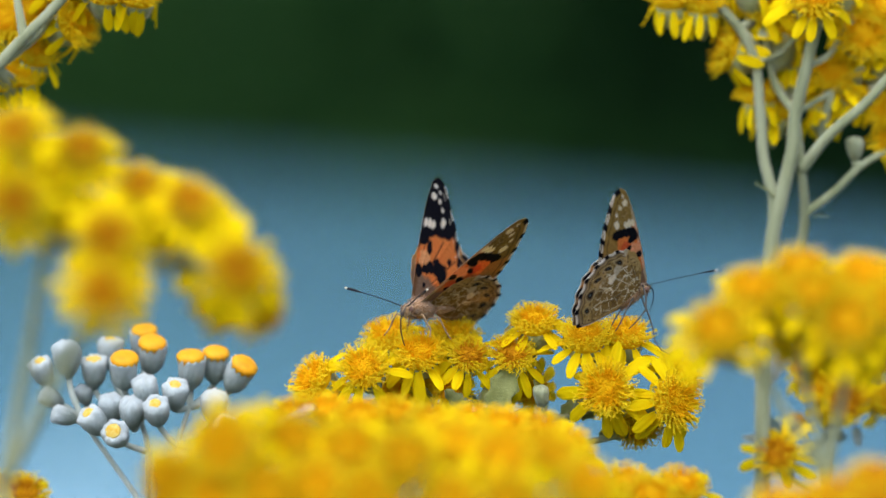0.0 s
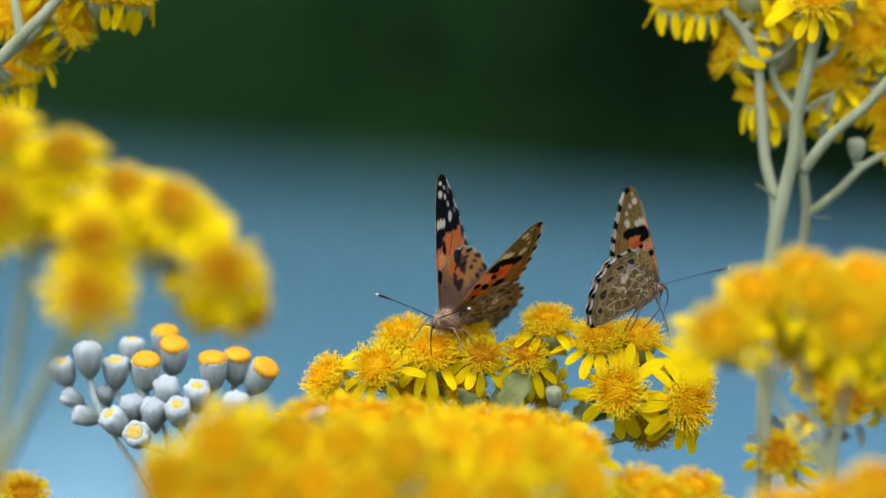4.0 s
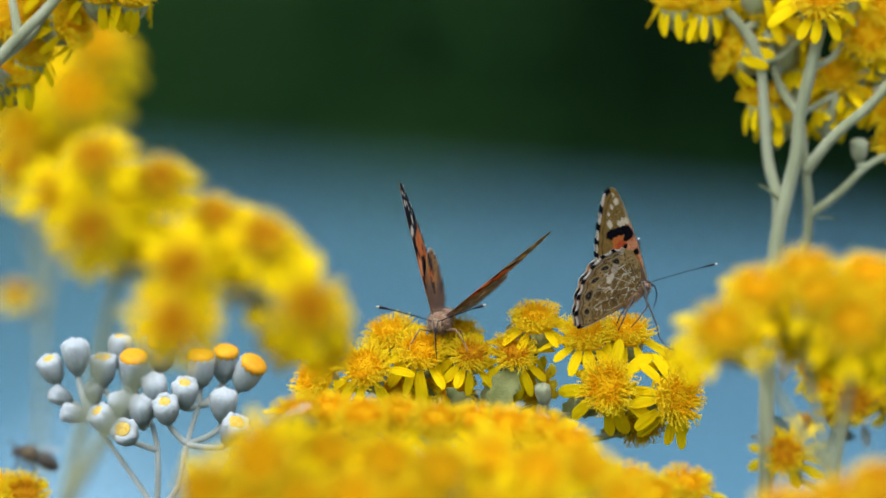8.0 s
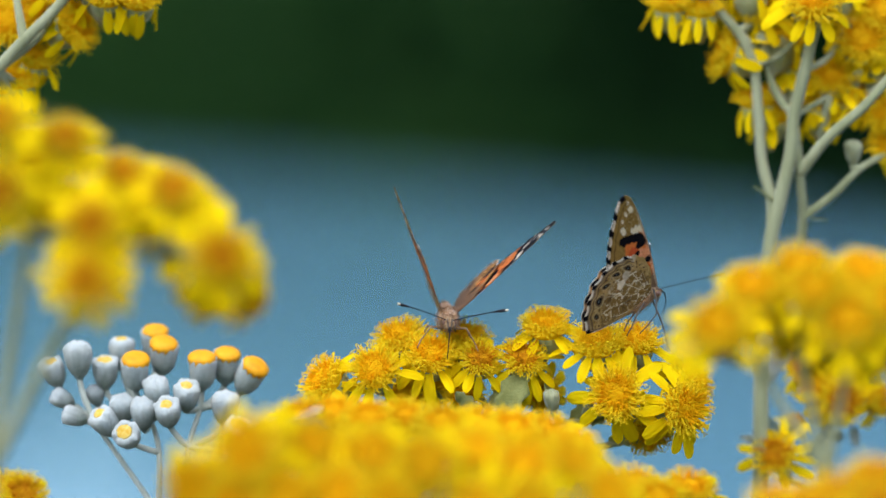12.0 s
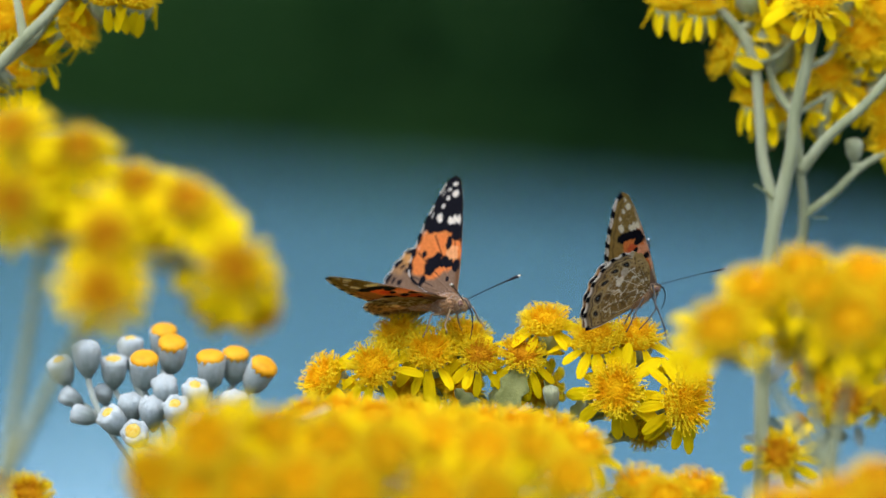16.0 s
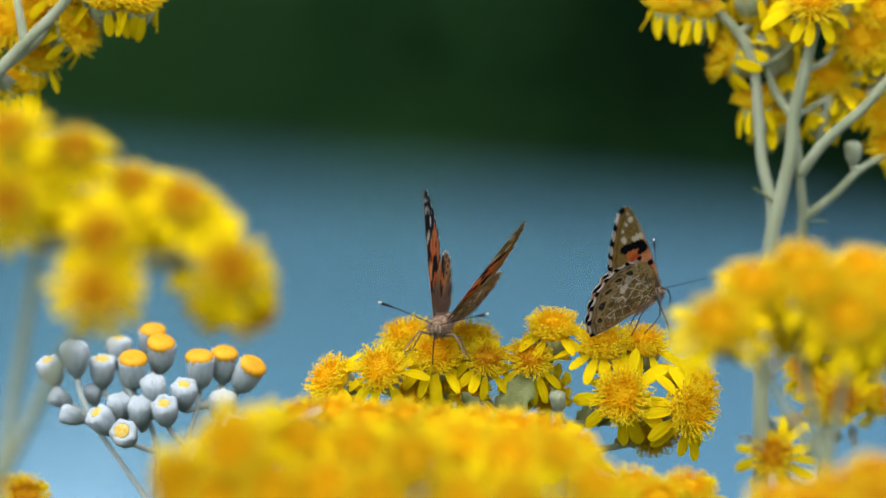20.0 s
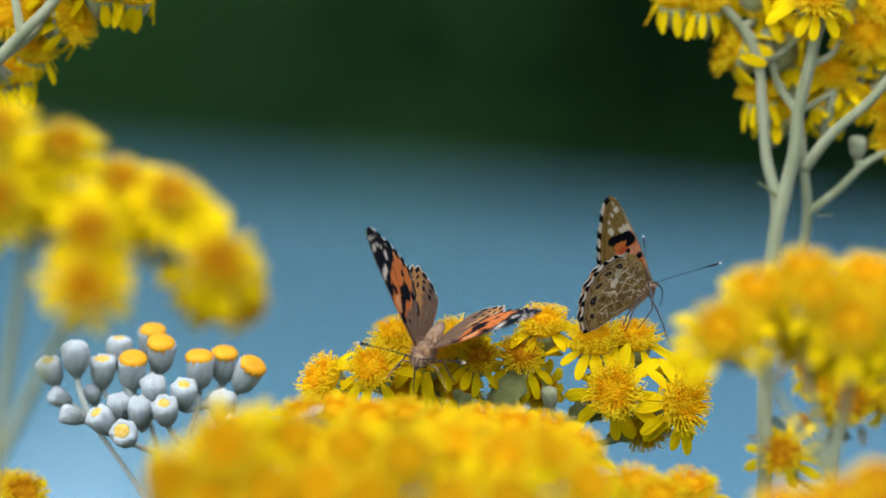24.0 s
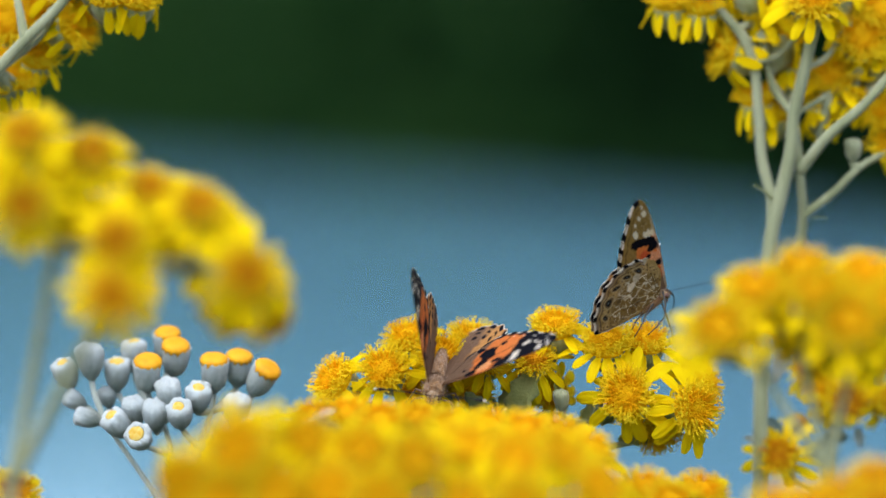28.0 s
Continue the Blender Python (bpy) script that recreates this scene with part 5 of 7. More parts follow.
    walk(plants['bottom_front'], [
        (0, lean(plants['bottom_front'], c, 0.05, 0.02, 0.00)), (0.5, lean(plants['bottom_front'], c, 0.40, -0.58, 0.03)), (1, lean(plants['bottom_front'], c, 0.92, -0.83, 0.07)),
        (1.5, lean(plants['bottom_front'], c, 1.97, -0.83, 0.16)), (2, lean(plants['bottom_front'], c, 1.97, -0.83, 0.16)), (2.5, lean(plants['bottom_front'], c, 2.67, -0.83, 0.21)),
        (3, lean(plants['bottom_front'], c, 1.79, 0.02, 0.14)), (3.5, lean(plants['bottom_front'], c, 0.57, 0.15, 0.05)), (5.5, lean(plants['bottom_front'], c, -2.58, 0.52, -0.21)),
        (6, lean(plants['bottom_front'], c, -1.87, 0.02, -0.15)), (6.5, lean(plants['bottom_front'], c, -0.13, -0.95, -0.01)), (7, lean(plants['bottom_front'], c, 1.97, -1.68, 0.16)),
        (7.5, lean(plants['bottom_front'], c, 4.77, -2.17, 0.38)), (8, lean(plants['bottom_front'], c, 7.21, -2.79, 0.58)), (8.5, lean(plants['bottom_front'], c, 9.47, -2.66, 0.76)),
        (9, lean(plants['bottom_front'], c, 10.87, -2.17, 0.87)), (9.5, lean(plants['bottom_front'], c, 11.05, -2.54, 0.88)), (10, lean(plants['bottom_front'], c, 11.74, -2.30, 0.94)),
        (10.5, lean(plants['bottom_front'], c, 11.05, -2.42, 0.88)), (11, lean(plants['bottom_front'], c, 9.47, -2.30, 0.76)), (11.5, lean(plants['bottom_front'], c, 7.38, -1.44, 0.59)),
        (12, lean(plants['bottom_front'], c, 4.41, -1.20, 0.35)), (12.5, lean(plants['bottom_front'], c, 1.09, 0.39, 0.09)), (14.5, lean(plants['bottom_front'], c, -7.02, 2.22, -0.56)),
        (15, lean(plants['bottom_front'], c, -6.85, 1.97, -0.55)), (15.5, lean(plants['bottom_front'], c, -5.45, 1.73, -0.44)), (16, lean(plants['bottom_front'], c, -3.53, 1.24, -0.28)),
        (16.5, lean(plants['bottom_front'], c, -0.91, 0.50, -0.07)), (17, lean(plants['bottom_front'], c, 1.70, -0.22, 0.14)), (17.5, lean(plants['bottom_front'], c, 3.80, -0.84, 0.30)),
        (18, lean(plants['bottom_front'], c, 5.89, -0.22, 0.47)), (18.5, lean(plants['bottom_front'], c, 6.07, -1.21, 0.48)), (19, lean(plants['bottom_front'], c, 5.02, -1.57, 0.40)),
        (19.5, lean(plants['bottom_front'], c, 3.63, -0.84, 0.29)), (20, lean(plants['bottom_front'], c, 1.53, -0.10, 0.12)), (20.5, lean(plants['bottom_front'], c, -0.91, 0.38, -0.07)),
        (21, lean(plants['bottom_front'], c, -2.66, 1.00, -0.21)), (21.5, lean(plants['bottom_front'], c, -3.89, 1.24, -0.31)), (23.5, lean(plants['bottom_front'], c, -1.44, 0.50, -0.11)),
        (24, lean(plants['bottom_front'], c, 0.31, -0.10, 0.02)), (24.5, lean(plants['bottom_front'], c, 1.53, -0.59, 0.12)), (25, lean(plants['bottom_front'], c, 2.93, -0.84, 0.23)),
        (25.5, lean(plants['bottom_front'], c, 3.63, -1.09, 0.29)), (26, lean(plants['bottom_front'], c, 4.32, -1.09, 0.35)), (26.5, lean(plants['bottom_front'], c, 4.49, -1.21, 0.36)),
        (27, lean(plants['bottom_front'], c, 4.32, -0.96, 0.35)), (27.5, lean(plants['bottom_front'], c, 3.63, -0.59, 0.29)), (28, lean(plants['bottom_front'], c, 2.58, -0.47, 0.21)),
    ])
    c = (0, 716)
    walk(plants['bottom_mid'], [
        (0, lean(plants['bottom_mid'], c, 0.00, -0.00, 0.00)), (0.5, lean(plants['bottom_mid'], c, 0.01, -0.20, 0.00)), (1, lean(plants['bottom_mid'], c, 0.78, -0.58, 0.06)),
        (1.5, lean(plants['bottom_mid'], c, 1.46, -0.58, 0.12)), (2, lean(plants['bottom_mid'], c, 1.75, -0.58, 0.14)), (2.5, lean(plants['bottom_mid'], c, 2.33, -0.39, 0.19)),
        (3, lean(plants['bottom_mid'], c, 2.92, -0.20, 0.23)), (3.5, lean(plants['bottom_mid'], c, 2.82, -0.20, 0.23)), (5.5, lean(plants['bottom_mid'], c, 6.03, -0.98, 0.48)),
        (6, lean(plants['bottom_mid'], c, 6.22, -0.77, 0.50)), (6.5, lean(plants['bottom_mid'], c, 4.95, -0.77, 0.40)), (7, lean(plants['bottom_mid'], c, 4.08, -0.39, 0.33)),
        (7.5, lean(plants['bottom_mid'], c, 2.43, -0.20, 0.19)), (8, lean(plants['bottom_mid'], c, 0.88, 0.19, 0.07)), (8.5, lean(plants['bottom_mid'], c, 0.20, 0.19, 0.02)),
        (9, lean(plants['bottom_mid'], c, 0.10, -0.20, 0.01)), (9.5, lean(plants['bottom_mid'], c, 0.59, -0.20, 0.05)), (10, lean(plants['bottom_mid'], c, 0.88, -0.58, 0.07)),
        (10.5, lean(plants['bottom_mid'], c, 1.55, -0.58, 0.12)), (11, lean(plants['bottom_mid'], c, 1.94, -0.39, 0.16)), (11.5, lean(plants['bottom_mid'], c, 2.04, -0.39, 0.16)),
        (12, lean(plants['bottom_mid'], c, 1.94, -0.39, 0.16)), (12.5, lean(plants['bottom_mid'], c, 1.94, -0.39, 0.16)), (14.5, lean(plants['bottom_mid'], c, 1.85, 0.19, 0.15)),
        (15, lean(plants['bottom_mid'], c, 2.72, -0.20, 0.22)), (15.5, lean(plants['bottom_mid'], c, 3.30, -0.20, 0.26)), (16, lean(plants['bottom_mid'], c, 3.50, -0.20, 0.28)),
        (16.5, lean(plants['bottom_mid'], c, 3.41, -0.00, 0.27)), (17, lean(plants['bottom_mid'], c, 3.30, 0.19, 0.26)), (17.5, lean(plants['bottom_mid'], c, 3.11, -0.00, 0.25)),
        (18, lean(plants['bottom_mid'], c, 2.82, -0.20, 0.23)), (18.5, lean(plants['bottom_mid'], c, 2.73, -0.58, 0.22)), (19, lean(plants['bottom_mid'], c, 2.43, -0.39, 0.19)),
        (19.5, lean(plants['bottom_mid'], c, 1.95, -0.58, 0.16)), (20, lean(plants['bottom_mid'], c, 1.85, -0.58, 0.15)), (20.5, lean(plants['bottom_mid'], c, 2.72, -0.20, 0.22)),
        (21, lean(plants['bottom_mid'], c, 3.60, -0.20, 0.29)), (21.5, lean(plants['bottom_mid'], c, 3.69, -0.20, 0.30)), (23.5, lean(plants['bottom_mid'], c, 3.01, -0.00, 0.24)),
        (24, lean(plants['bottom_mid'], c, 2.14, -0.20, 0.17)), (24.5, lean(plants['bottom_mid'], c, 1.17, -0.20, 0.09)), (25, lean(plants['bottom_mid'], c, 0.01, 0.19, 0.00)),
        (25.5, lean(plants['bottom_mid'], c, -0.39, 0.38, -0.03)), (26, lean(plants['bottom_mid'], c, -0.29, 0.58, -0.02)), (26.5, lean(plants['bottom_mid'], c, 1.27, 0.58, 0.10)),
        (27, lean(plants['bottom_mid'], c, 2.52, 0.19, 0.20)), (27.5, lean(plants['bottom_mid'], c, 3.98, -0.77, 0.32)), (28, lean(plants['bottom_mid'], c, 4.66, -0.77, 0.37)),
    ])
    c = (-2, 749)
    walk(plants['right_front'], [
        (0, lean(plants['right_front'], c, 0.00, -0.00, 0.00)), (0.5, lean(plants['right_front'], c, 0.37, -0.00, 0.03)), (1, lean(plants['right_front'], c, 0.54, -0.00, 0.04)),
        (1.5, lean(plants['right_front'], c, 0.54, 0.54, 0.04)), (2, lean(plants['right_front'], c, 0.00, 0.54, 0.00)), (2.5, lean(plants['right_front'], c, -0.54, 1.09, -0.04)),
        (3, lean(plants['right_front'], c, -0.91, 1.09, -0.07)), (3.5, lean(plants['right_front'], c, -0.18, 0.35, -0.01)), (5.5, lean(plants['right_front'], c, 1.45, -0.91, 0.11)),
        (6, lean(plants['right_front'], c, 2.18, -0.54, 0.17)), (6.5, lean(plants['right_front'], c, 1.81, -0.37, 0.14)), (7, lean(plants['right_front'], c, 2.18, -0.00, 0.17)),
        (7.5, lean(plants['right_front'], c, 1.81, -0.00, 0.14)), (8, lean(plants['right_front'], c, 1.09, -0.19, 0.08)), (8.5, lean(plants['right_front'], c, 1.09, -0.19, 0.08)),
        (9, lean(plants['right_front'], c, 0.91, 0.18, 0.07)), (9.5, lean(plants['right_front'], c, 1.09, 0.54, 0.08)), (10, lean(plants['right_front'], c, 1.27, 0.54, 0.10)),
        (10.5, lean(plants['right_front'], c, 1.27, 0.54, 0.10)), (11, lean(plants['right_front'], c, 0.54, 0.72, 0.04)), (11.5, lean(plants['right_front'], c, 0.00, 0.18, 0.00)),
        (12, lean(plants['right_front'], c, 0.00, 0.54, 0.00)), (12.5, lean(plants['right_front'], c, 0.00, 0.54, 0.00)), (14.5, lean(plants['right_front'], c, 0.00, 0.90, 0.00)),
        (15, lean(plants['right_front'], c, -0.54, 0.54, -0.04)), (15.5, lean(plants['right_front'], c, 0.00, 0.54, 0.00)), (16, lean(plants['right_front'], c, 0.54, 0.18, 0.04)),
        (16.5, lean(plants['right_front'], c, 0.91, 0.18, 0.07)), (17, lean(plants['right_front'], c, 0.91, 0.18, 0.07)), (17.5, lean(plants['right_front'], c, 0.72, -0.00, 0.06)),
        (18, lean(plants['right_front'], c, 0.72, -0.37, 0.06)), (18.5, lean(plants['right_front'], c, 0.72, -0.37, 0.06)), (19, lean(plants['right_front'], c, 1.09, -0.00, 0.08)),
        (19.5, lean(plants['right_front'], c, 0.37, 0.35, 0.03)), (20, lean(plants['right_front'], c, 0.00, 1.27, 0.00)), (20.5, lean(plants['right_front'], c, -0.54, 0.90, -0.04)),
        (21, lean(plants['right_front'], c, -0.54, 0.90, -0.04)), (21.5, lean(plants['right_front'], c, 0.37, 0.35, 0.03)), (23.5, lean(plants['right_front'], c, 1.09, -0.91, 0.08)),
        (24, lean(plants['right_front'], c, 0.91, -0.19, 0.07)), (24.5, lean(plants['right_front'], c, 0.91, -0.37, 0.07)), (25, lean(plants['right_front'], c, 0.00, 0.54, 0.00)),
        (25.5, lean(plants['right_front'], c, 0.00, 0.54, 0.00)), (26, lean(plants['right_front'], c, -0.91, 1.44, -0.07)), (26.5, lean(plants['right_front'], c, -1.99, 1.44, -0.15)),
        (27, lean(plants['right_front'], c, -1.27, 1.27, -0.10)), (27.5, lean(plants['right_front'], c, 0.00, 0.35, 0.00)), (28, lean(plants['right_front'], c, 0.37, 0.18, 0.03)),
    ])
    c = (24.5, 776.4)
    walk(plants['right_tall'], [
        (0, lean(plants['right_tall'], c, 0.00, -0.00, 0.00)), (0.5, lean(plants['right_tall'], c, -0.20, -0.42, -0.02)), (1, lean(plants['right_tall'], c, 0.00, -0.64, 0.00)),
        (1.5, lean(plants['right_tall'], c, 0.21, -0.84, 0.02)), (2, lean(plants['right_tall'], c, -0.64, -1.05, -0.05)), (2.5, lean(plants['right_tall'], c, -0.84, -0.84, -0.06)),
        (3, lean(plants['right_tall'], c, -0.64, -0.84, -0.05)), (3.5, lean(plants['right_tall'], c, 0.00, -0.64, 0.00)), (5.5, lean(plants['right_tall'], c, 0.85, 0.44, 0.06)),
        (6, lean(plants['right_tall'], c, 1.90, 0.21, 0.14)), (6.5, lean(plants['right_tall'], c, 1.90, -0.20, 0.14)), (7, lean(plants['right_tall'], c, 1.49, -0.42, 0.11)),
        (7.5, lean(plants['right_tall'], c, 1.27, -0.20, 0.10)), (8, lean(plants['right_tall'], c, 1.06, -0.42, 0.08)), (8.5, lean(plants['right_tall'], c, 0.21, -0.20, 0.02)),
        (9, lean(plants['right_tall'], c, 0.21, -0.42, 0.02)), (9.5, lean(plants['right_tall'], c, 0.64, -0.64, 0.05)), (10, lean(plants['right_tall'], c, 0.21, -0.42, 0.02)),
        (10.5, lean(plants['right_tall'], c, 0.00, -0.42, 0.00)), (11, lean(plants['right_tall'], c, -0.42, -0.42, -0.03)), (11.5, lean(plants['right_tall'], c, -0.84, -0.64, -0.06)),
        (12, lean(plants['right_tall'], c, -0.42, -0.84, -0.03)), (12.5, lean(plants['right_tall'], c, 0.21, -1.05, 0.02)), (14.5, lean(plants['right_tall'], c, -0.64, -0.42, -0.05)),
        (15, lean(plants['right_tall'], c, -0.42, -0.64, -0.03)), (15.5, lean(plants['right_tall'], c, -0.20, -0.42, -0.02)), (16, lean(plants['right_tall'], c, -0.20, -0.42, -0.02)),
        (16.5, lean(plants['right_tall'], c, 0.21, 0.21, 0.02)), (17, lean(plants['right_tall'], c, 0.44, 0.64, 0.03)), (17.5, lean(plants['right_tall'], c, 0.64, 0.64, 0.05)),
        (18, lean(plants['right_tall'], c, 1.06, 0.64, 0.08)), (18.5, lean(plants['right_tall'], c, 1.27, 0.21, 0.10)), (19, lean(plants['right_tall'], c, 0.64, -0.00, 0.05)),
        (19.5, lean(plants['right_tall'], c, -0.42, -0.64, -0.03)), (20, lean(plants['right_tall'], c, -0.42, -1.05, -0.03)), (20.5, lean(plants['right_tall'], c, -0.20, -1.47, -0.02)),
        (21, lean(plants['right_tall'], c, -0.42, -1.26, -0.03)), (21.5, lean(plants['right_tall'], c, -0.42, -0.84, -0.03)), (23.5, lean(plants['right_tall'], c, 1.06, 0.85, 0.08)),
        (24, lean(plants['right_tall'], c, 0.64, 0.21, 0.05)), (24.5, lean(plants['right_tall'], c, 0.21, -0.20, 0.02)), (25, lean(plants['right_tall'], c, -0.84, -0.42, -0.06)),
        (25.5, lean(plants['right_tall'], c, -1.26, -0.84, -0.09)), (26, lean(plants['right_tall'], c, -1.26, -1.05, -0.09)), (26.5, lean(plants['right_tall'], c, -1.05, -1.26, -0.08)),
        (27, lean(plants['right_tall'], c, -0.84, -1.05, -0.06)), (27.5, lean(plants['right_tall'], c, -0.64, -0.84, -0.05)), (28, lean(plants['right_tall'], c, -0.42, -0.42, -0.03)),
    ])
    c = (3, 718)
    walk(plants['right_low'], [
        (0, lean(plants['right_low'], c, 0.00, -0.00, 0.00)), (0.5, lean(plants['right_low'], c, -0.22, -0.21, -0.02)), (1, lean(plants['right_low'], c, 0.00, -0.21, 0.00)),
        (1.5, lean(plants['right_low'], c, 0.00, -0.21, 0.00)), (2, lean(plants['right_low'], c, -0.86, -0.00, -0.07)), (2.5, lean(plants['right_low'], c, -1.28, 0.22, -0.10)),
        (3, lean(plants['right_low'], c, -1.91, 0.43, -0.15)), (3.5, lean(plants['right_low'], c, -0.64, 0.22, -0.05)), (5.5, lean(plants['right_low'], c, 2.97, -0.00, 0.24)),
        (6, lean(plants['right_low'], c, 3.17, -0.00, 0.25)), (6.5, lean(plants['right_low'], c, 2.76, -0.21, 0.22)), (7, lean(plants['right_low'], c, 2.76, -0.21, 0.22)),
        (7.5, lean(plants['right_low'], c, 2.33, -0.00, 0.19)), (8, lean(plants['right_low'], c, 2.12, -0.00, 0.17)), (8.5, lean(plants['right_low'], c, 1.48, -0.00, 0.12)),
        (9, lean(plants['right_low'], c, 1.28, -0.00, 0.10)), (9.5, lean(plants['right_low'], c, 1.48, -0.00, 0.12)), (10, lean(plants['right_low'], c, 1.48, -0.21, 0.12)),
        (10.5, lean(plants['right_low'], c, 1.48, -0.21, 0.12)), (11, lean(plants['right_low'], c, 0.85, -0.00, 0.07)), (11.5, lean(plants['right_low'], c, 0.21, -0.00, 0.02)),
        (12, lean(plants['right_low'], c, -0.64, -0.00, -0.05)), (12.5, lean(plants['right_low'], c, -0.64, 0.22, -0.05)), (14.5, lean(plants['right_low'], c, -0.86, 0.43, -0.07)),
        (15, lean(plants['right_low'], c, -0.86, 0.43, -0.07)), (15.5, lean(plants['right_low'], c, -0.64, 0.22, -0.05)), (16, lean(plants['right_low'], c, 0.42, -0.00, 0.03)),
        (16.5, lean(plants['right_low'], c, 1.05, -0.00, 0.08)), (17, lean(plants['right_low'], c, 1.05, -0.00, 0.08)), (17.5, lean(plants['right_low'], c, 0.64, 0.22, 0.05)),
        (18, lean(plants['right_low'], c, 0.64, 0.22, 0.05)), (18.5, lean(plants['right_low'], c, 0.85, -0.00, 0.07)), (19, lean(plants['right_low'], c, 0.85, -0.00, 0.07)),
        (19.5, lean(plants['right_low'], c, 0.00, -0.42, 0.00)), (20, lean(plants['right_low'], c, -1.07, -0.00, -0.09)), (20.5, lean(plants['right_low'], c, -1.70, -0.00, -0.14)),
        (21, lean(plants['right_low'], c, -1.70, -0.00, -0.14)), (21.5, lean(plants['right_low'], c, -0.43, -0.21, -0.03)), (23.5, lean(plants['right_low'], c, 1.28, -0.00, 0.10)),
        (24, lean(plants['right_low'], c, 1.28, -0.00, 0.10)), (24.5, lean(plants['right_low'], c, 1.28, -0.00, 0.10)), (25, lean(plants['right_low'], c, 1.05, -0.00, 0.08)),
        (25.5, lean(plants['right_low'], c, -0.43, -0.00, -0.03)), (26, lean(plants['right_low'], c, -1.91, 0.64, -0.15)), (26.5, lean(plants['right_low'], c, -3.19, 0.43, -0.25)),
        (27, lean(plants['right_low'], c, -2.34, 0.43, -0.19)), (27.5, lean(plants['right_low'], c, -0.86, -0.00, -0.07)), (28, lean(plants['right_low'], c, 0.42, -0.21, 0.03)),
    ])
    c = (2, 714)
    walk(plants['right_bottom'], [
        (0, lean(plants['right_bottom'], c, 0.00, -0.00, 0.00)), (0.5, lean(plants['right_bottom'], c, 0.35, -0.00, 0.03)), (1, lean(plants['right_bottom'], c, 0.52, -0.00, 0.04)),
        (1.5, lean(plants['right_bottom'], c, 0.52, 0.52, 0.04)), (2, lean(plants['right_bottom'], c, 0.00, 0.52, 0.00)), (2.5, lean(plants['right_bottom'], c, -0.52, 1.04, -0.04)),
        (3, lean(plants['right_bottom'], c, -0.87, 1.04, -0.07)), (3.5, lean(plants['right_bottom'], c, -0.17, 0.34, -0.01)), (5.5, lean(plants['right_bottom'], c, 1.39, -0.87, 0.11)),
        (6, lean(plants['right_bottom'], c, 2.07, -0.52, 0.17)), (6.5, lean(plants['right_bottom'], c, 1.73, -0.35, 0.14)), (7, lean(plants['right_bottom'], c, 2.07, -0.00, 0.17)),
        (7.5, lean(plants['right_bottom'], c, 1.73, -0.00, 0.14)), (8, lean(plants['right_bottom'], c, 1.04, -0.18, 0.08)), (8.5, lean(plants['right_bottom'], c, 1.04, -0.18, 0.08)),
        (9, lean(plants['right_bottom'], c, 0.87, 0.17, 0.07)), (9.5, lean(plants['right_bottom'], c, 1.04, 0.52, 0.08)), (10, lean(plants['right_bottom'], c, 1.21, 0.52, 0.10)),
        (10.5, lean(plants['right_bottom'], c, 1.21, 0.52, 0.10)), (11, lean(plants['right_bottom'], c, 0.52, 0.69, 0.04)), (11.5, lean(plants['right_bottom'], c, 0.00, 0.17, 0.00)),
        (12, lean(plants['right_bottom'], c, 0.00, 0.52, 0.00)), (12.5, lean(plants['right_bottom'], c, 0.00, 0.52, 0.00)), (14.5, lean(plants['right_bottom'], c, 0.00, 0.86, 0.00)),
        (15, lean(plants['right_bottom'], c, -0.52, 0.52, -0.04)), (15.5, lean(plants['right_bottom'], c, 0.00, 0.52, 0.00)), (16, lean(plants['right_bottom'], c, 0.52, 0.17, 0.04)),
        (16.5, lean(plants['right_bottom'], c, 0.87, 0.17, 0.07)), (17, lean(plants['right_bottom'], c, 0.87, 0.17, 0.07)), (17.5, lean(plants['right_bottom'], c, 0.69, -0.00, 0.06)),
        (18, lean(plants['right_bottom'], c, 0.69, -0.35, 0.06)), (18.5, lean(plants['right_bottom'], c, 0.69, -0.35, 0.06)), (19, lean(plants['right_bottom'], c, 1.04, -0.00, 0.08)),
        (19.5, lean(plants['right_bottom'], c, 0.35, 0.34, 0.03)), (20, lean(plants['right_bottom'], c, 0.00, 1.21, 0.00)), (20.5, lean(plants['right_bottom'], c, -0.52, 0.86, -0.04)),
        (21, lean(plants['right_bottom'], c, -0.52, 0.86, -0.04)), (21.5, lean(plants['right_bottom'], c, 0.35, 0.34, 0.03)), (23.5, lean(plants['right_bottom'], c, 1.04, -0.87, 0.08)),
        (24, lean(plants['right_bottom'], c, 0.87, -0.18, 0.07)), (24.5, lean(plants['right_bottom'], c, 0.87, -0.35, 0.07)), (25, lean(plants['right_bottom'], c, 0.00, 0.52, 0.00)),
        (25.5, lean(plants['right_bottom'], c, 0.00, 0.52, 0.00)), (26, lean(plants['right_bottom'], c, -0.87, 1.38, -0.07)), (26.5, lean(plants['right_bottom'], c, -1.89, 1.38, -0.15)),
        (27, lean(plants['right_bottom'], c, -1.21, 1.21, -0.10)), (27.5, lean(plants['right_bottom'], c, 0.00, 0.34, 0.00)), (28, lean(plants['right_bottom'], c, 0.35, 0.17, 0.03)),
    ])
    c = (33, 806)
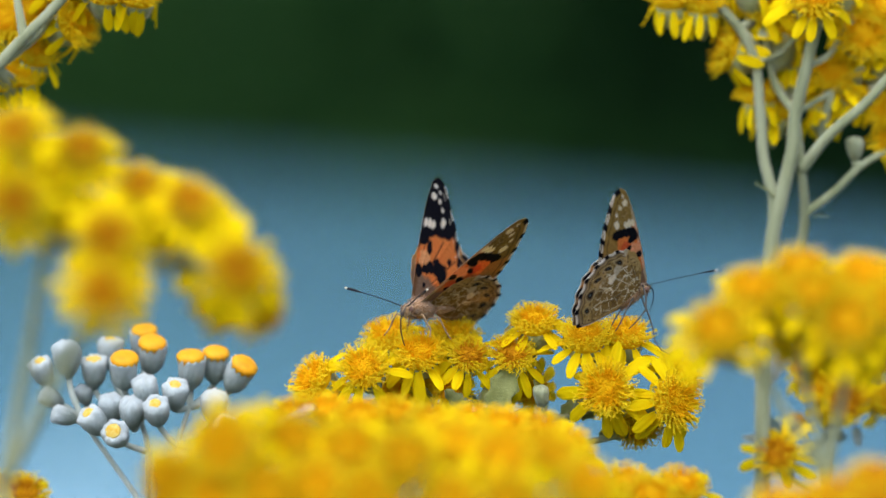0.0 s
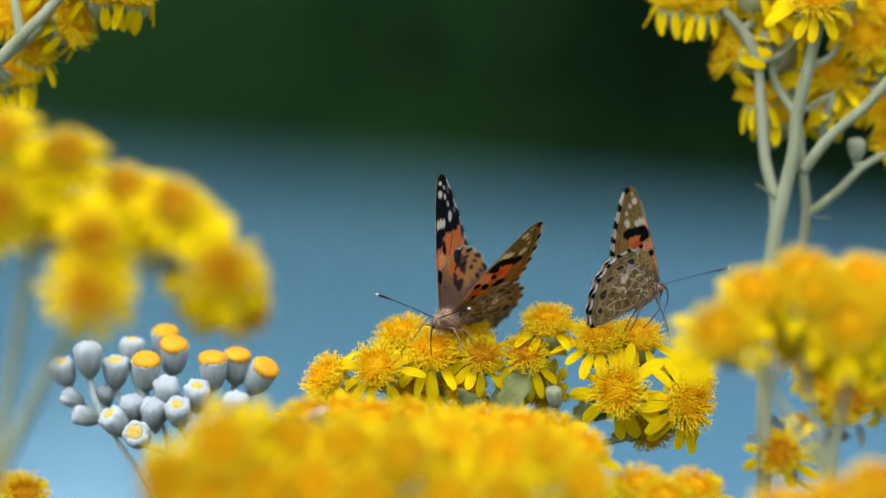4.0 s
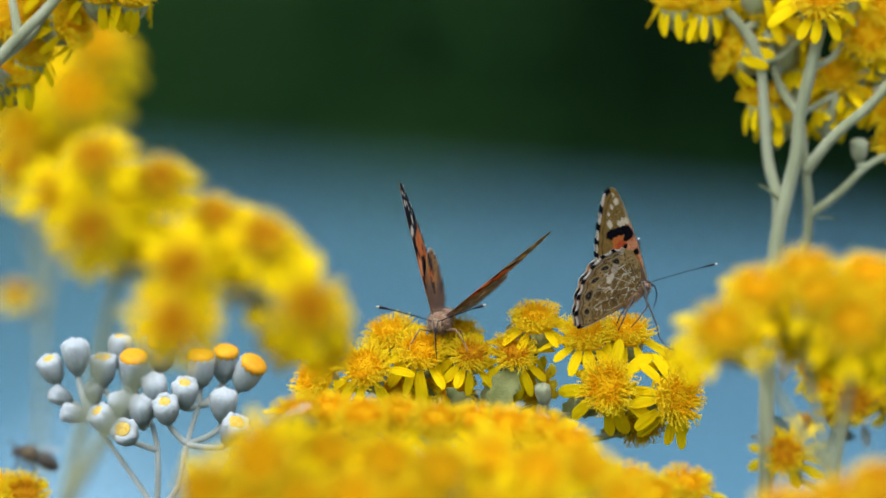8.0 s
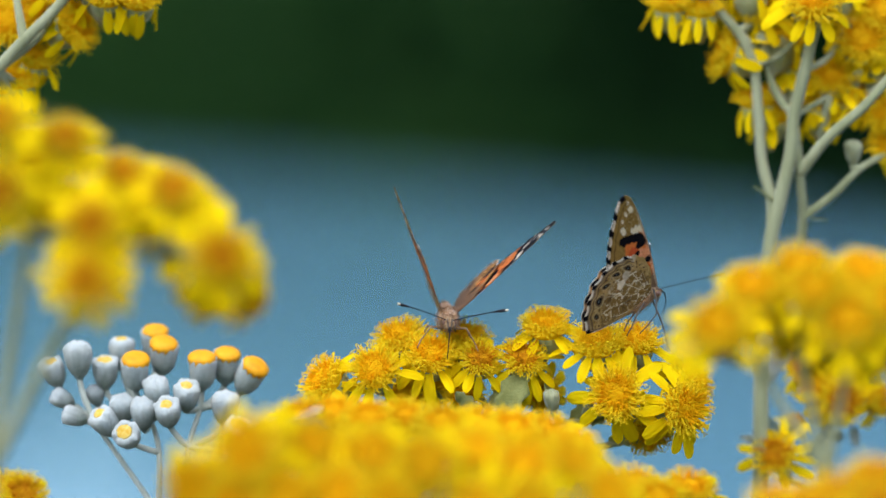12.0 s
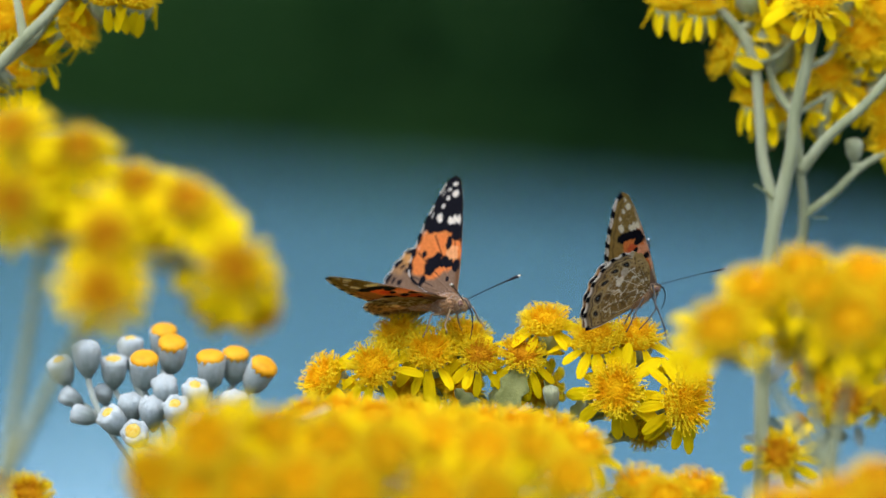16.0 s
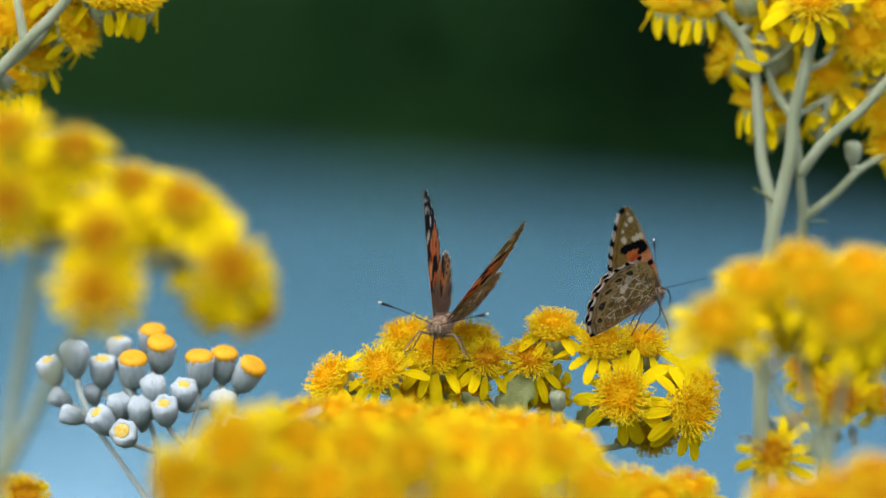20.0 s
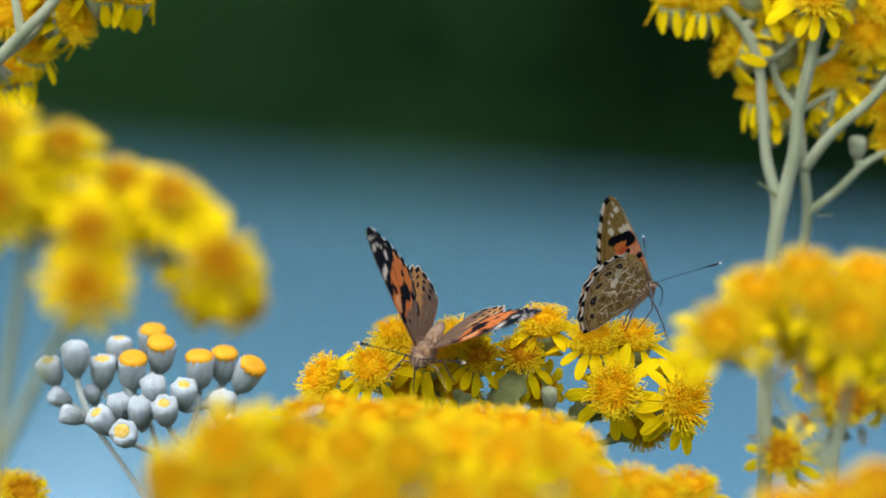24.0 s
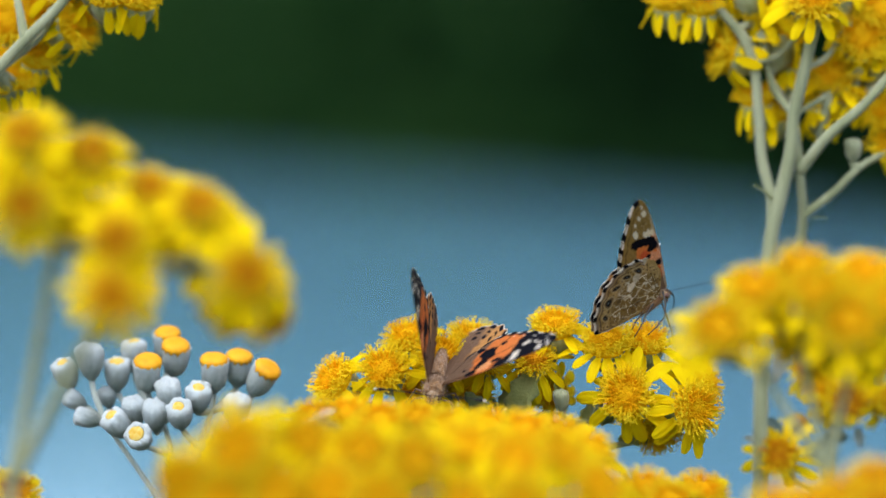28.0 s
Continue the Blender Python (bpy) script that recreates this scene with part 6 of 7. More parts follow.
    walk(plants['left_top'], [
        (0, lean(plants['left_top'], c, 0.00, -0.00, 0.00)), (0.5, lean(plants['left_top'], c, 0.00, -0.22, 0.00)), (1, lean(plants['left_top'], c, -0.41, -0.42, -0.03)),
        (1.5, lean(plants['left_top'], c, -0.61, -0.62, -0.04)), (2, lean(plants['left_top'], c, 0.00, -1.04, 0.00)), (2.5, lean(plants['left_top'], c, 0.42, -1.04, 0.03)),
        (3, lean(plants['left_top'], c, 0.42, -1.04, 0.03)), (3.5, lean(plants['left_top'], c, -0.41, -0.42, -0.03)), (5.5, lean(plants['left_top'], c, -1.03, 1.25, -0.07)),
        (6, lean(plants['left_top'], c, -1.86, 1.25, -0.13)), (6.5, lean(plants['left_top'], c, -1.86, 0.62, -0.13)), (7, lean(plants['left_top'], c, -1.86, 0.62, -0.13)),
        (7.5, lean(plants['left_top'], c, -1.45, 0.20, -0.10)), (8, lean(plants['left_top'], c, -1.23, 0.20, -0.09)), (8.5, lean(plants['left_top'], c, -0.61, 0.20, -0.04)),
        (9, lean(plants['left_top'], c, -0.41, -0.22, -0.03)), (9.5, lean(plants['left_top'], c, -0.83, -0.22, -0.06)), (10, lean(plants['left_top'], c, -0.61, -0.00, -0.04)),
        (10.5, lean(plants['left_top'], c, -0.41, -0.22, -0.03)), (11, lean(plants['left_top'], c, 0.42, -0.62, 0.03)), (11.5, lean(plants['left_top'], c, 0.62, -0.84, 0.04)),
        (12, lean(plants['left_top'], c, 0.00, -0.62, 0.00)), (12.5, lean(plants['left_top'], c, -0.41, -0.62, -0.03)), (14.5, lean(plants['left_top'], c, 0.22, -0.42, 0.02)),
        (15, lean(plants['left_top'], c, 0.22, -0.62, 0.02)), (15.5, lean(plants['left_top'], c, 0.00, -0.62, 0.00)), (16, lean(plants['left_top'], c, 0.00, -0.22, 0.00)),
        (16.5, lean(plants['left_top'], c, -0.20, 0.62, -0.01)), (17, lean(plants['left_top'], c, -0.20, 0.83, -0.01)), (17.5, lean(plants['left_top'], c, -0.41, 1.03, -0.03)),
        (18, lean(plants['left_top'], c, -0.83, 1.45, -0.06)), (18.5, lean(plants['left_top'], c, -1.23, 1.03, -0.09)), (19, lean(plants['left_top'], c, -0.61, 0.62, -0.04)),
        (19.5, lean(plants['left_top'], c, 0.22, -0.62, 0.02)), (20, lean(plants['left_top'], c, 0.22, -1.25, 0.02)), (20.5, lean(plants['left_top'], c, -0.20, -1.25, -0.01)),
        (21, lean(plants['left_top'], c, -0.20, -1.04, -0.01)), (21.5, lean(plants['left_top'], c, 0.22, -0.84, 0.02)), (23.5, lean(plants['left_top'], c, -0.83, 1.45, -0.06)),
        (24, lean(plants['left_top'], c, -0.61, 0.83, -0.04)), (24.5, lean(plants['left_top'], c, -0.20, -0.00, -0.01)), (25, lean(plants['left_top'], c, 0.62, -0.62, 0.04)),
        (25.5, lean(plants['left_top'], c, 0.84, -1.25, 0.06)), (26, lean(plants['left_top'], c, 0.84, -1.45, 0.06)), (26.5, lean(plants['left_top'], c, 0.62, -1.67, 0.04)),
        (27, lean(plants['left_top'], c, 0.42, -1.45, 0.03)), (27.5, lean(plants['left_top'], c, 0.42, -1.04, 0.03)), (28, lean(plants['left_top'], c, 0.22, -0.62, 0.02)),
    ])
    c = (3, 697)
    walk(plants['left_low'], [
        (0, lean(plants['left_low'], c, 0.00, 0.00, 0.00)), (0.5, lean(plants['left_low'], c, 0.00, 0.00, 0.00)), (1, lean(plants['left_low'], c, 0.00, 0.00, 0.00)),
        (1.5, lean(plants['left_low'], c, 0.00, 0.00, 0.00)), (2, lean(plants['left_low'], c, 0.00, 0.00, 0.00)), (2.5, lean(plants['left_low'], c, 0.00, 0.00, 0.00)),
        (3, lean(plants['left_low'], c, 0.00, 0.00, 0.00)), (3.5, lean(plants['left_low'], c, 0.00, 0.00, 0.00)), (5.5, lean(plants['left_low'], c, 0.00, 0.00, 0.00)),
        (6, lean(plants['left_low'], c, 0.00, 0.00, 0.00)), (6.5, lean(plants['left_low'], c, 0.00, 0.00, 0.00)), (7, lean(plants['left_low'], c, 0.00, 0.00, 0.00)),
        (7.5, lean(plants['left_low'], c, 0.00, 0.00, 0.00)), (8, lean(plants['left_low'], c, 0.00, 0.00, 0.00)), (8.5, lean(plants['left_low'], c, 0.00, 0.00, 0.00)),
        (9, lean(plants['left_low'], c, 0.00, 0.00, 0.00)), (9.5, lean(plants['left_low'], c, 0.00, 0.00, 0.00)), (10, lean(plants['left_low'], c, 0.00, 0.00, 0.00)),
        (10.5, lean(plants['left_low'], c, -0.74, 0.33, -0.06)), (11, lean(plants['left_low'], c, -1.57, 0.74, -0.13)), (11.5, lean(plants['left_low'], c, -1.14, 0.33, -0.09)),
        (12, lean(plants['left_low'], c, -0.31, 0.11, -0.03)), (12.5, lean(plants['left_low'], c, 0.11, 0.11, 0.01)), (14.5, lean(plants['left_low'], c, 2.40, -0.72, 0.20)),
        (15, lean(plants['left_low'], c, 2.19, -0.72, 0.18)), (15.5, lean(plants['left_low'], c, 1.98, -0.30, 0.16)), (16, lean(plants['left_low'], c, 0.94, -0.10, 0.08)),
        (16.5, lean(plants['left_low'], c, 0.31, 0.33, 0.03)), (17, lean(plants['left_low'], c, -0.74, 0.74, -0.06)), (17.5, lean(plants['left_low'], c, -1.36, 0.53, -0.11)),
        (18, lean(plants['left_low'], c, -1.14, 0.33, -0.09)), (18.5, lean(plants['left_low'], c, -0.11, -0.30, -0.01)), (19, lean(plants['left_low'], c, 0.11, -0.52, 0.01)),
        (19.5, lean(plants['left_low'], c, 0.11, -0.52, 0.01)), (20, lean(plants['left_low'], c, 0.11, -0.52, 0.01)), (20.5, lean(plants['left_low'], c, 0.52, -0.52, 0.04)),
        (21, lean(plants['left_low'], c, 1.57, -0.52, 0.13)), (21.5, lean(plants['left_low'], c, 2.40, -0.52, 0.20)), (23.5, lean(plants['left_low'], c, 1.14, 0.33, 0.09)),
        (24, lean(plants['left_low'], c, -0.31, 0.33, -0.03)), (24.5, lean(plants['left_low'], c, -2.40, 1.16, -0.20)), (25, lean(plants['left_low'], c, -4.48, 2.21, -0.37)),
        (25.5, lean(plants['left_low'], c, -4.91, 2.41, -0.40)), (26, lean(plants['left_low'], c, -4.91, 2.41, -0.40)), (26.5, lean(plants['left_low'], c, -4.91, 2.21, -0.40)),
        (27, lean(plants['left_low'], c, -3.45, 1.58, -0.28)), (27.5, lean(plants['left_low'], c, -2.40, 0.53, -0.20)), (28, lean(plants['left_low'], c, -1.99, 0.53, -0.16)),
    ])
    c = (-5, 729)
    walk(plants['buds'], [
        (0, lean(plants['buds'], c, 0.00, -0.00, 0.00)), (0.5, lean(plants['buds'], c, 0.20, -0.00, 0.02)), (1, lean(plants['buds'], c, 1.02, -0.20, 0.08)),
        (1.5, lean(plants['buds'], c, 1.64, -0.00, 0.13)), (2, lean(plants['buds'], c, 2.06, -0.20, 0.16)), (2.5, lean(plants['buds'], c, 2.88, -0.20, 0.23)),
        (3, lean(plants['buds'], c, 2.88, -0.20, 0.23)), (3.5, lean(plants['buds'], c, 4.12, -0.20, 0.32)), (5.5, lean(plants['buds'], c, 6.80, -0.62, 0.53)),
        (6, lean(plants['buds'], c, 7.62, -0.42, 0.60)), (6.5, lean(plants['buds'], c, 5.56, -0.42, 0.44)), (7, lean(plants['buds'], c, 3.30, 0.20, 0.26)),
        (7.5, lean(plants['buds'], c, 2.26, 0.20, 0.18)), (8, lean(plants['buds'], c, 2.26, 0.42, 0.18)), (8.5, lean(plants['buds'], c, 1.64, 0.42, 0.13)),
        (9, lean(plants['buds'], c, 0.20, 0.42, 0.02)), (9.5, lean(plants['buds'], c, 0.62, 0.20, 0.05)), (10, lean(plants['buds'], c, 1.86, 0.20, 0.15)),
        (10.5, lean(plants['buds'], c, 2.06, -0.20, 0.16)), (11, lean(plants['buds'], c, 1.86, -0.20, 0.15)), (11.5, lean(plants['buds'], c, 1.86, -0.20, 0.15)),
        (12, lean(plants['buds'], c, 2.68, -0.20, 0.21)), (12.5, lean(plants['buds'], c, 2.26, -0.20, 0.18)), (14.5, lean(plants['buds'], c, 1.64, 0.20, 0.13)),
        (15, lean(plants['buds'], c, 2.68, -0.00, 0.21)), (15.5, lean(plants['buds'], c, 4.12, -0.00, 0.32)), (16, lean(plants['buds'], c, 4.74, -0.00, 0.37)),
        (16.5, lean(plants['buds'], c, 3.70, -0.00, 0.29)), (17, lean(plants['buds'], c, 2.68, -0.00, 0.21)), (17.5, lean(plants['buds'], c, 2.88, -0.00, 0.23)),
        (18, lean(plants['buds'], c, 3.08, -0.00, 0.24)), (18.5, lean(plants['buds'], c, 3.08, -0.00, 0.24)), (19, lean(plants['buds'], c, 2.26, -0.00, 0.18)),
        (19.5, lean(plants['buds'], c, 2.06, -0.20, 0.16)), (20, lean(plants['buds'], c, 2.06, -0.00, 0.16)), (20.5, lean(plants['buds'], c, 2.46, -0.20, 0.19)),
        (21, lean(plants['buds'], c, 3.70, -0.42, 0.29)), (21.5, lean(plants['buds'], c, 4.94, -0.42, 0.39)), (23.5, lean(plants['buds'], c, 3.50, -0.00, 0.28)),
        (24, lean(plants['buds'], c, 2.06, -0.00, 0.16)), (24.5, lean(plants['buds'], c, 0.62, 0.20, 0.05)), (25, lean(plants['buds'], c, 0.20, 0.62, 0.02)),
        (25.5, lean(plants['buds'], c, 0.20, 0.62, 0.02)), (26, lean(plants['buds'], c, -0.22, 0.42, -0.02)), (26.5, lean(plants['buds'], c, 0.40, 0.20, 0.03)),
        (27, lean(plants['buds'], c, 3.30, -0.20, 0.26)), (27.5, lean(plants['buds'], c, 5.76, -0.62, 0.45)), (28, lean(plants['buds'], c, 5.56, -0.62, 0.44)),
    ])
    walk(visitor, [
        (0, pose(-0.0055, 0.8486, 0.7411, 1.5, -5.4, -130.9)), (0.5, pose(-0.0056, 0.8487, 0.7408, 4.4, -2.5, -130.4)), (1, pose(-0.0047, 0.8486, 0.7410, 1.7, -3.6, -133.6)),
        (1.5, pose(-0.0046, 0.8489, 0.7410, 1.7, -5.2, -133.1)), (2, pose(-0.0041, 0.8494, 0.7403, -0.2, -7.0, -125.8)), (2.5, pose(-0.0035, 0.8494, 0.7405, -4.1, -8.6, -123.4)),
        (3, pose(-0.0039, 0.8494, 0.7413, -6.6, -8.5, -119.5)), (3.5, pose(-0.0004, 0.8497, 0.7397, -5.0, -5.7, -124.2)), (5.5, pose(0.0023, 0.8505, 0.7373, -8.2, -0.6, -102.9)),
        (6, pose(0.0032, 0.8509, 0.7369, -3.5, -3.0, -105.1)), (6.5, pose(0.0021, 0.8509, 0.7379, -4.7, -6.3, -107.8)), (7, pose(0.0019, 0.8510, 0.7377, -4.7, -1.2, -103.0)),
        (7.5, pose(0.0002, 0.8509, 0.7384, -1.5, -3.5, -102.0)), (8, pose(-0.0008, 0.8509, 0.7377, 1.5, -2.8, -99.1)), (8.5, pose(-0.0027, 0.8510, 0.7385, -0.2, -5.1, -99.2)),
        (9, pose(-0.0022, 0.8513, 0.7378, 0.2, -6.4, -99.9)), (9.5, pose(-0.0015, 0.8515, 0.7373, 1.2, -4.5, -99.5)), (10, pose(-0.0002, 0.8515, 0.7374, -0.9, -4.5, -95.1)),
        (10.5, pose(0.0017, 0.8513, 0.7382, -8.1, -3.6, -80.0)), (11, pose(0.0003, 0.8514, 0.7376, -4.3, -7.7, -85.9)), (11.5, pose(0.0018, 0.8510, 0.7382, -5.7, -2.8, -87.7)),
        (12, pose(0.0012, 0.8504, 0.7384, -3.5, 1.4, -86.0)), (12.5, pose(-0.0008, 0.8499, 0.7394, -0.3, 5.3, -85.5)), (14.5, pose(0.0032, 0.8482, 0.7416, 3.2, -6.8, -28.0)),
        (15, pose(0.0039, 0.8480, 0.7422, 4.5, -7.7, -30.5)), (15.5, pose(0.0028, 0.8479, 0.7428, 5.0, -3.6, -20.3)), (16, pose(0.0014, 0.8476, 0.7423, 1.8, -9.5, -39.6)),
        (16.5, pose(0.0007, 0.8475, 0.7426, 1.6, -4.5, -41.2)), (17, pose(0.0024, 0.8473, 0.7419, 1.8, -10.3, -45.6)), (17.5, pose(0.0031, 0.8480, 0.7417, -4.0, -10.6, -56.9)),
        (18, pose(0.0005, 0.8487, 0.7422, 2.4, -6.1, -63.2)), (18.5, pose(-0.0005, 0.8490, 0.7386, 0.6, -18.1, -75.5)), (19, pose(-0.0021, 0.8478, 0.7404, 1.1, 3.1, -85.7)),
        (19.5, pose(0.0010, 0.8458, 0.7388, -6.6, 4.2, -92.0)), (20, pose(-0.0007, 0.8438, 0.7373, -5.4, -4.4, -99.4)), (20.5, pose(0.0006, 0.8423, 0.7357, -11.6, 1.0, -105.8)),
        (21, pose(-0.0010, 0.8411, 0.7341, -13.0, 12.7, -107.3)), (21.5, pose(-0.0020, 0.8401, 0.7336, -10.9, 11.7, -108.9)), (23.5, pose(-0.0040, 0.8375, 0.7322, -10.8, 9.5, -115.3)),
        (24, pose(-0.0046, 0.8371, 0.7316, -9.6, 13.8, -105.8)), (24.5, pose(-0.0074, 0.8366, 0.7314, -8.7, 12.9, -109.7)), (25, pose(-0.0073, 0.8354, 0.7259, -9.0, 36.3, -105.8)),
        (25.5, pose(-0.0056, 0.8351, 0.7258, -8.8, 29.6, -96.4)), (26, pose(-0.0039, 0.8349, 0.7254, -8.2, 26.6, -103.0)), (26.5, pose(-0.0044, 0.8349, 0.7245, -6.1, 25.4, -106.9)),
        (27, pose(-0.0048, 0.8349, 0.7245, -2.3, 25.8, -106.2)), (27.5, pose(-0.0040, 0.8349, 0.7230, -3.1, 24.9, -100.1)), (28, pose(-0.0019, 0.8350, 0.7238, -6.0, 21.3, -97.1)),
    ])
    walk(perched, [
        (0, pose(0.0471, 0.8460, 0.7462, 25.7, -35.2, 17.1)), (0.5, pose(0.0471, 0.8459, 0.7458, 25.8, -34.3, 18.3)), (1, pose(0.0478, 0.8459, 0.7458, 21.3, -35.0, 18.9)),
        (1.5, pose(0.0488, 0.8459, 0.7457, 20.3, -35.9, 18.4)), (2, pose(0.0490, 0.8460, 0.7455, 22.1, -35.6, 17.6)), (2.5, pose(0.0486, 0.8460, 0.7463, 21.0, -36.7, 18.1)),
        (3, pose(0.0481, 0.8460, 0.7465, 19.6, -37.3, 18.7)), (3.5, pose(0.0490, 0.8460, 0.7465, 20.9, -36.1, 18.0)), (5.5, pose(0.0527, 0.8462, 0.7450, 24.7, -35.9, 15.9)),
        (6, pose(0.0527, 0.8463, 0.7451, 21.6, -36.7, 16.0)), (6.5, pose(0.0519, 0.8464, 0.7451, 23.6, -37.1, 14.1)), (7, pose(0.0516, 0.8465, 0.7450, 30.0, -34.8, 13.4)),
        (7.5, pose(0.0496, 0.8467, 0.7458, 26.6, -36.3, 13.2)), (8, pose(0.0475, 0.8468, 0.7467, 23.8, -38.3, 13.1)), (8.5, pose(0.0466, 0.8469, 0.7469, 25.7, -37.1, 13.8)),
        (9, pose(0.0461, 0.8469, 0.7467, 22.4, -38.2, 14.3)), (9.5, pose(0.0467, 0.8469, 0.7467, 22.0, -39.1, 13.9)), (10, pose(0.0475, 0.8469, 0.7461, 22.5, -38.7, 14.2)),
        (10.5, pose(0.0481, 0.8468, 0.7457, 23.3, -38.0, 13.8)), (11, pose(0.0490, 0.8468, 0.7455, 24.8, -36.5, 13.8)), (11.5, pose(0.0498, 0.8467, 0.7451, 25.5, -36.7, 12.8)),
        (12, pose(0.0498, 0.8468, 0.7452, 27.4, -36.8, 12.1)), (12.5, pose(0.0481, 0.8469, 0.7463, 22.8, -39.1, 13.0)), (14.5, pose(0.0505, 0.8468, 0.7456, 27.1, -37.4, 12.2)),
        (15, pose(0.0508, 0.8468, 0.7452, 27.7, -36.6, 10.9)), (15.5, pose(0.0499, 0.8469, 0.7460, 27.0, -38.3, 11.5)), (16, pose(0.0496, 0.8470, 0.7462, 28.4, -37.6, 10.9)),
        (16.5, pose(0.0498, 0.8470, 0.7462, 30.9, -37.2, 9.6)), (17, pose(0.0516, 0.8471, 0.7452, 35.9, -36.1, 7.0)), (17.5, pose(0.0519, 0.8472, 0.7455, 36.1, -37.7, 5.7)),
        (18, pose(0.0514, 0.8474, 0.7455, 43.9, -36.7, 0.7)), (18.5, pose(0.0492, 0.8476, 0.7462, 37.0, -39.5, 3.9)), (19, pose(0.0484, 0.8478, 0.7466, 38.4, -40.8, 2.1)),
        (19.5, pose(0.0488, 0.8477, 0.7460, 37.1, -40.9, 2.0)), (20, pose(0.0508, 0.8476, 0.7454, 38.4, -39.3, 2.8)), (20.5, pose(0.0514, 0.8475, 0.7454, 44.1, -37.4, 0.6)),
        (21, pose(0.0511, 0.8476, 0.7455, 41.6, -38.0, 1.1)), (21.5, pose(0.0500, 0.8476, 0.7461, 36.9, -41.0, 3.3)), (23.5, pose(0.0506, 0.8476, 0.7464, 31.5, -40.7, 6.5)),
        (24, pose(0.0488, 0.8477, 0.7466, 31.3, -41.6, 6.0)), (24.5, pose(0.0464, 0.8478, 0.7472, 30.9, -42.8, 5.9)), (25, pose(0.0455, 0.8478, 0.7478, 31.8, -42.5, 5.5)),
        (25.5, pose(0.0472, 0.8477, 0.7477, 30.3, -41.4, 8.3)), (26, pose(0.0491, 0.8475, 0.7468, 32.8, -38.4, 8.9)), (26.5, pose(0.0489, 0.8473, 0.7470, 27.9, -40.6, 9.9)),
        (27, pose(0.0490, 0.8472, 0.7461, 33.0, -38.9, 7.6)), (27.5, pose(0.0506, 0.8471, 0.7453, 37.3, -36.4, 6.8)), (28, pose(0.0519, 0.8470, 0.7448, 31.6, -35.7, 10.8)),
    ])
    walk(visitor_wings[0, 1], [
        (0, wing_at(0, 1, 40.1, 37.4)), (0.5, wing_at(0, 1, 42.4, 39.4)), (1, wing_at(0, 1, 40.6, 41.1)), (1.5, wing_at(0, 1, 46.7, 45.1)),
        (2, wing_at(0, 1, 36.0, 40.3)), (2.5, wing_at(0, 1, 46.4, 33.8)), (3, wing_at(0, 1, 37.8, 32.2)), (3.5, wing_at(0, 1, 44.8, 27.5)),
        (5.5, wing_at(0, 1, 50.6, 4.7)), (6, wing_at(0, 1, 44.7, 22.6)), (6.5, wing_at(0, 1, 32.7, 21.0)), (7, wing_at(0, 1, 47.8, 15.8)),
        (7.5, wing_at(0, 1, 40.4, 23.3)), (8, wing_at(0, 1, 36.6, 13.6)), (8.5, wing_at(0, 1, 39.5, 16.0)), (9, wing_at(0, 1, 38.5, 7.7)),
        (9.5, wing_at(0, 1, 33.9, 12.5)), (10, wing_at(0, 1, 37.2, 7.0)), (10.5, wing_at(0, 1, 49.2, -13.6)), (11, wing_at(0, 1, 35.4, 10.8)),
        (11.5, wing_at(0, 1, 39.6, 5.0)), (12, wing_at(0, 1, 47.5, 10.7)), (12.5, wing_at(0, 1, 58.3, 17.4)), (14.5, wing_at(0, 1, 79.2, 35.7)),
        (15, wing_at(0, 1, 59.4, 36.7)), (15.5, wing_at(0, 1, 72.8, 42.0)), (16, wing_at(0, 1, 63.8, 33.9)), (16.5, wing_at(0, 1, 63.4, 37.9)),
        (17, wing_at(0, 1, 70.9, 33.3)), (17.5, wing_at(0, 1, 70.0, 32.3)), (18, wing_at(0, 1, 49.9, 37.5)), (18.5, wing_at(0, 1, 61.7, 9.9)),
        (19, wing_at(0, 1, 62.2, 0.6)), (19.5, wing_at(0, 1, 51.7, -4.9)), (20, wing_at(0, 1, 54.0, -0.1)), (20.5, wing_at(0, 1, 41.9, 7.0)),
        (21, wing_at(0, 1, 45.1, 15.4)), (21.5, wing_at(0, 1, 40.5, 20.5)), (23.5, wing_at(0, 1, 29.6, 4.6)), (24, wing_at(0, 1, 32.2, 8.8)),
        (24.5, wing_at(0, 1, 30.5, 1.3)), (25, wing_at(0, 1, 18.9, -1.4)), (25.5, wing_at(0, 1, 26.7, -2.6)), (26, wing_at(0, 1, 32.8, 5.0)),
        (26.5, wing_at(0, 1, 34.8, 7.8)), (27, wing_at(0, 1, 32.4, 6.1)), (27.5, wing_at(0, 1, 36.3, 6.0)), (28, wing_at(0, 1, 35.1, 10.0)),
    ])
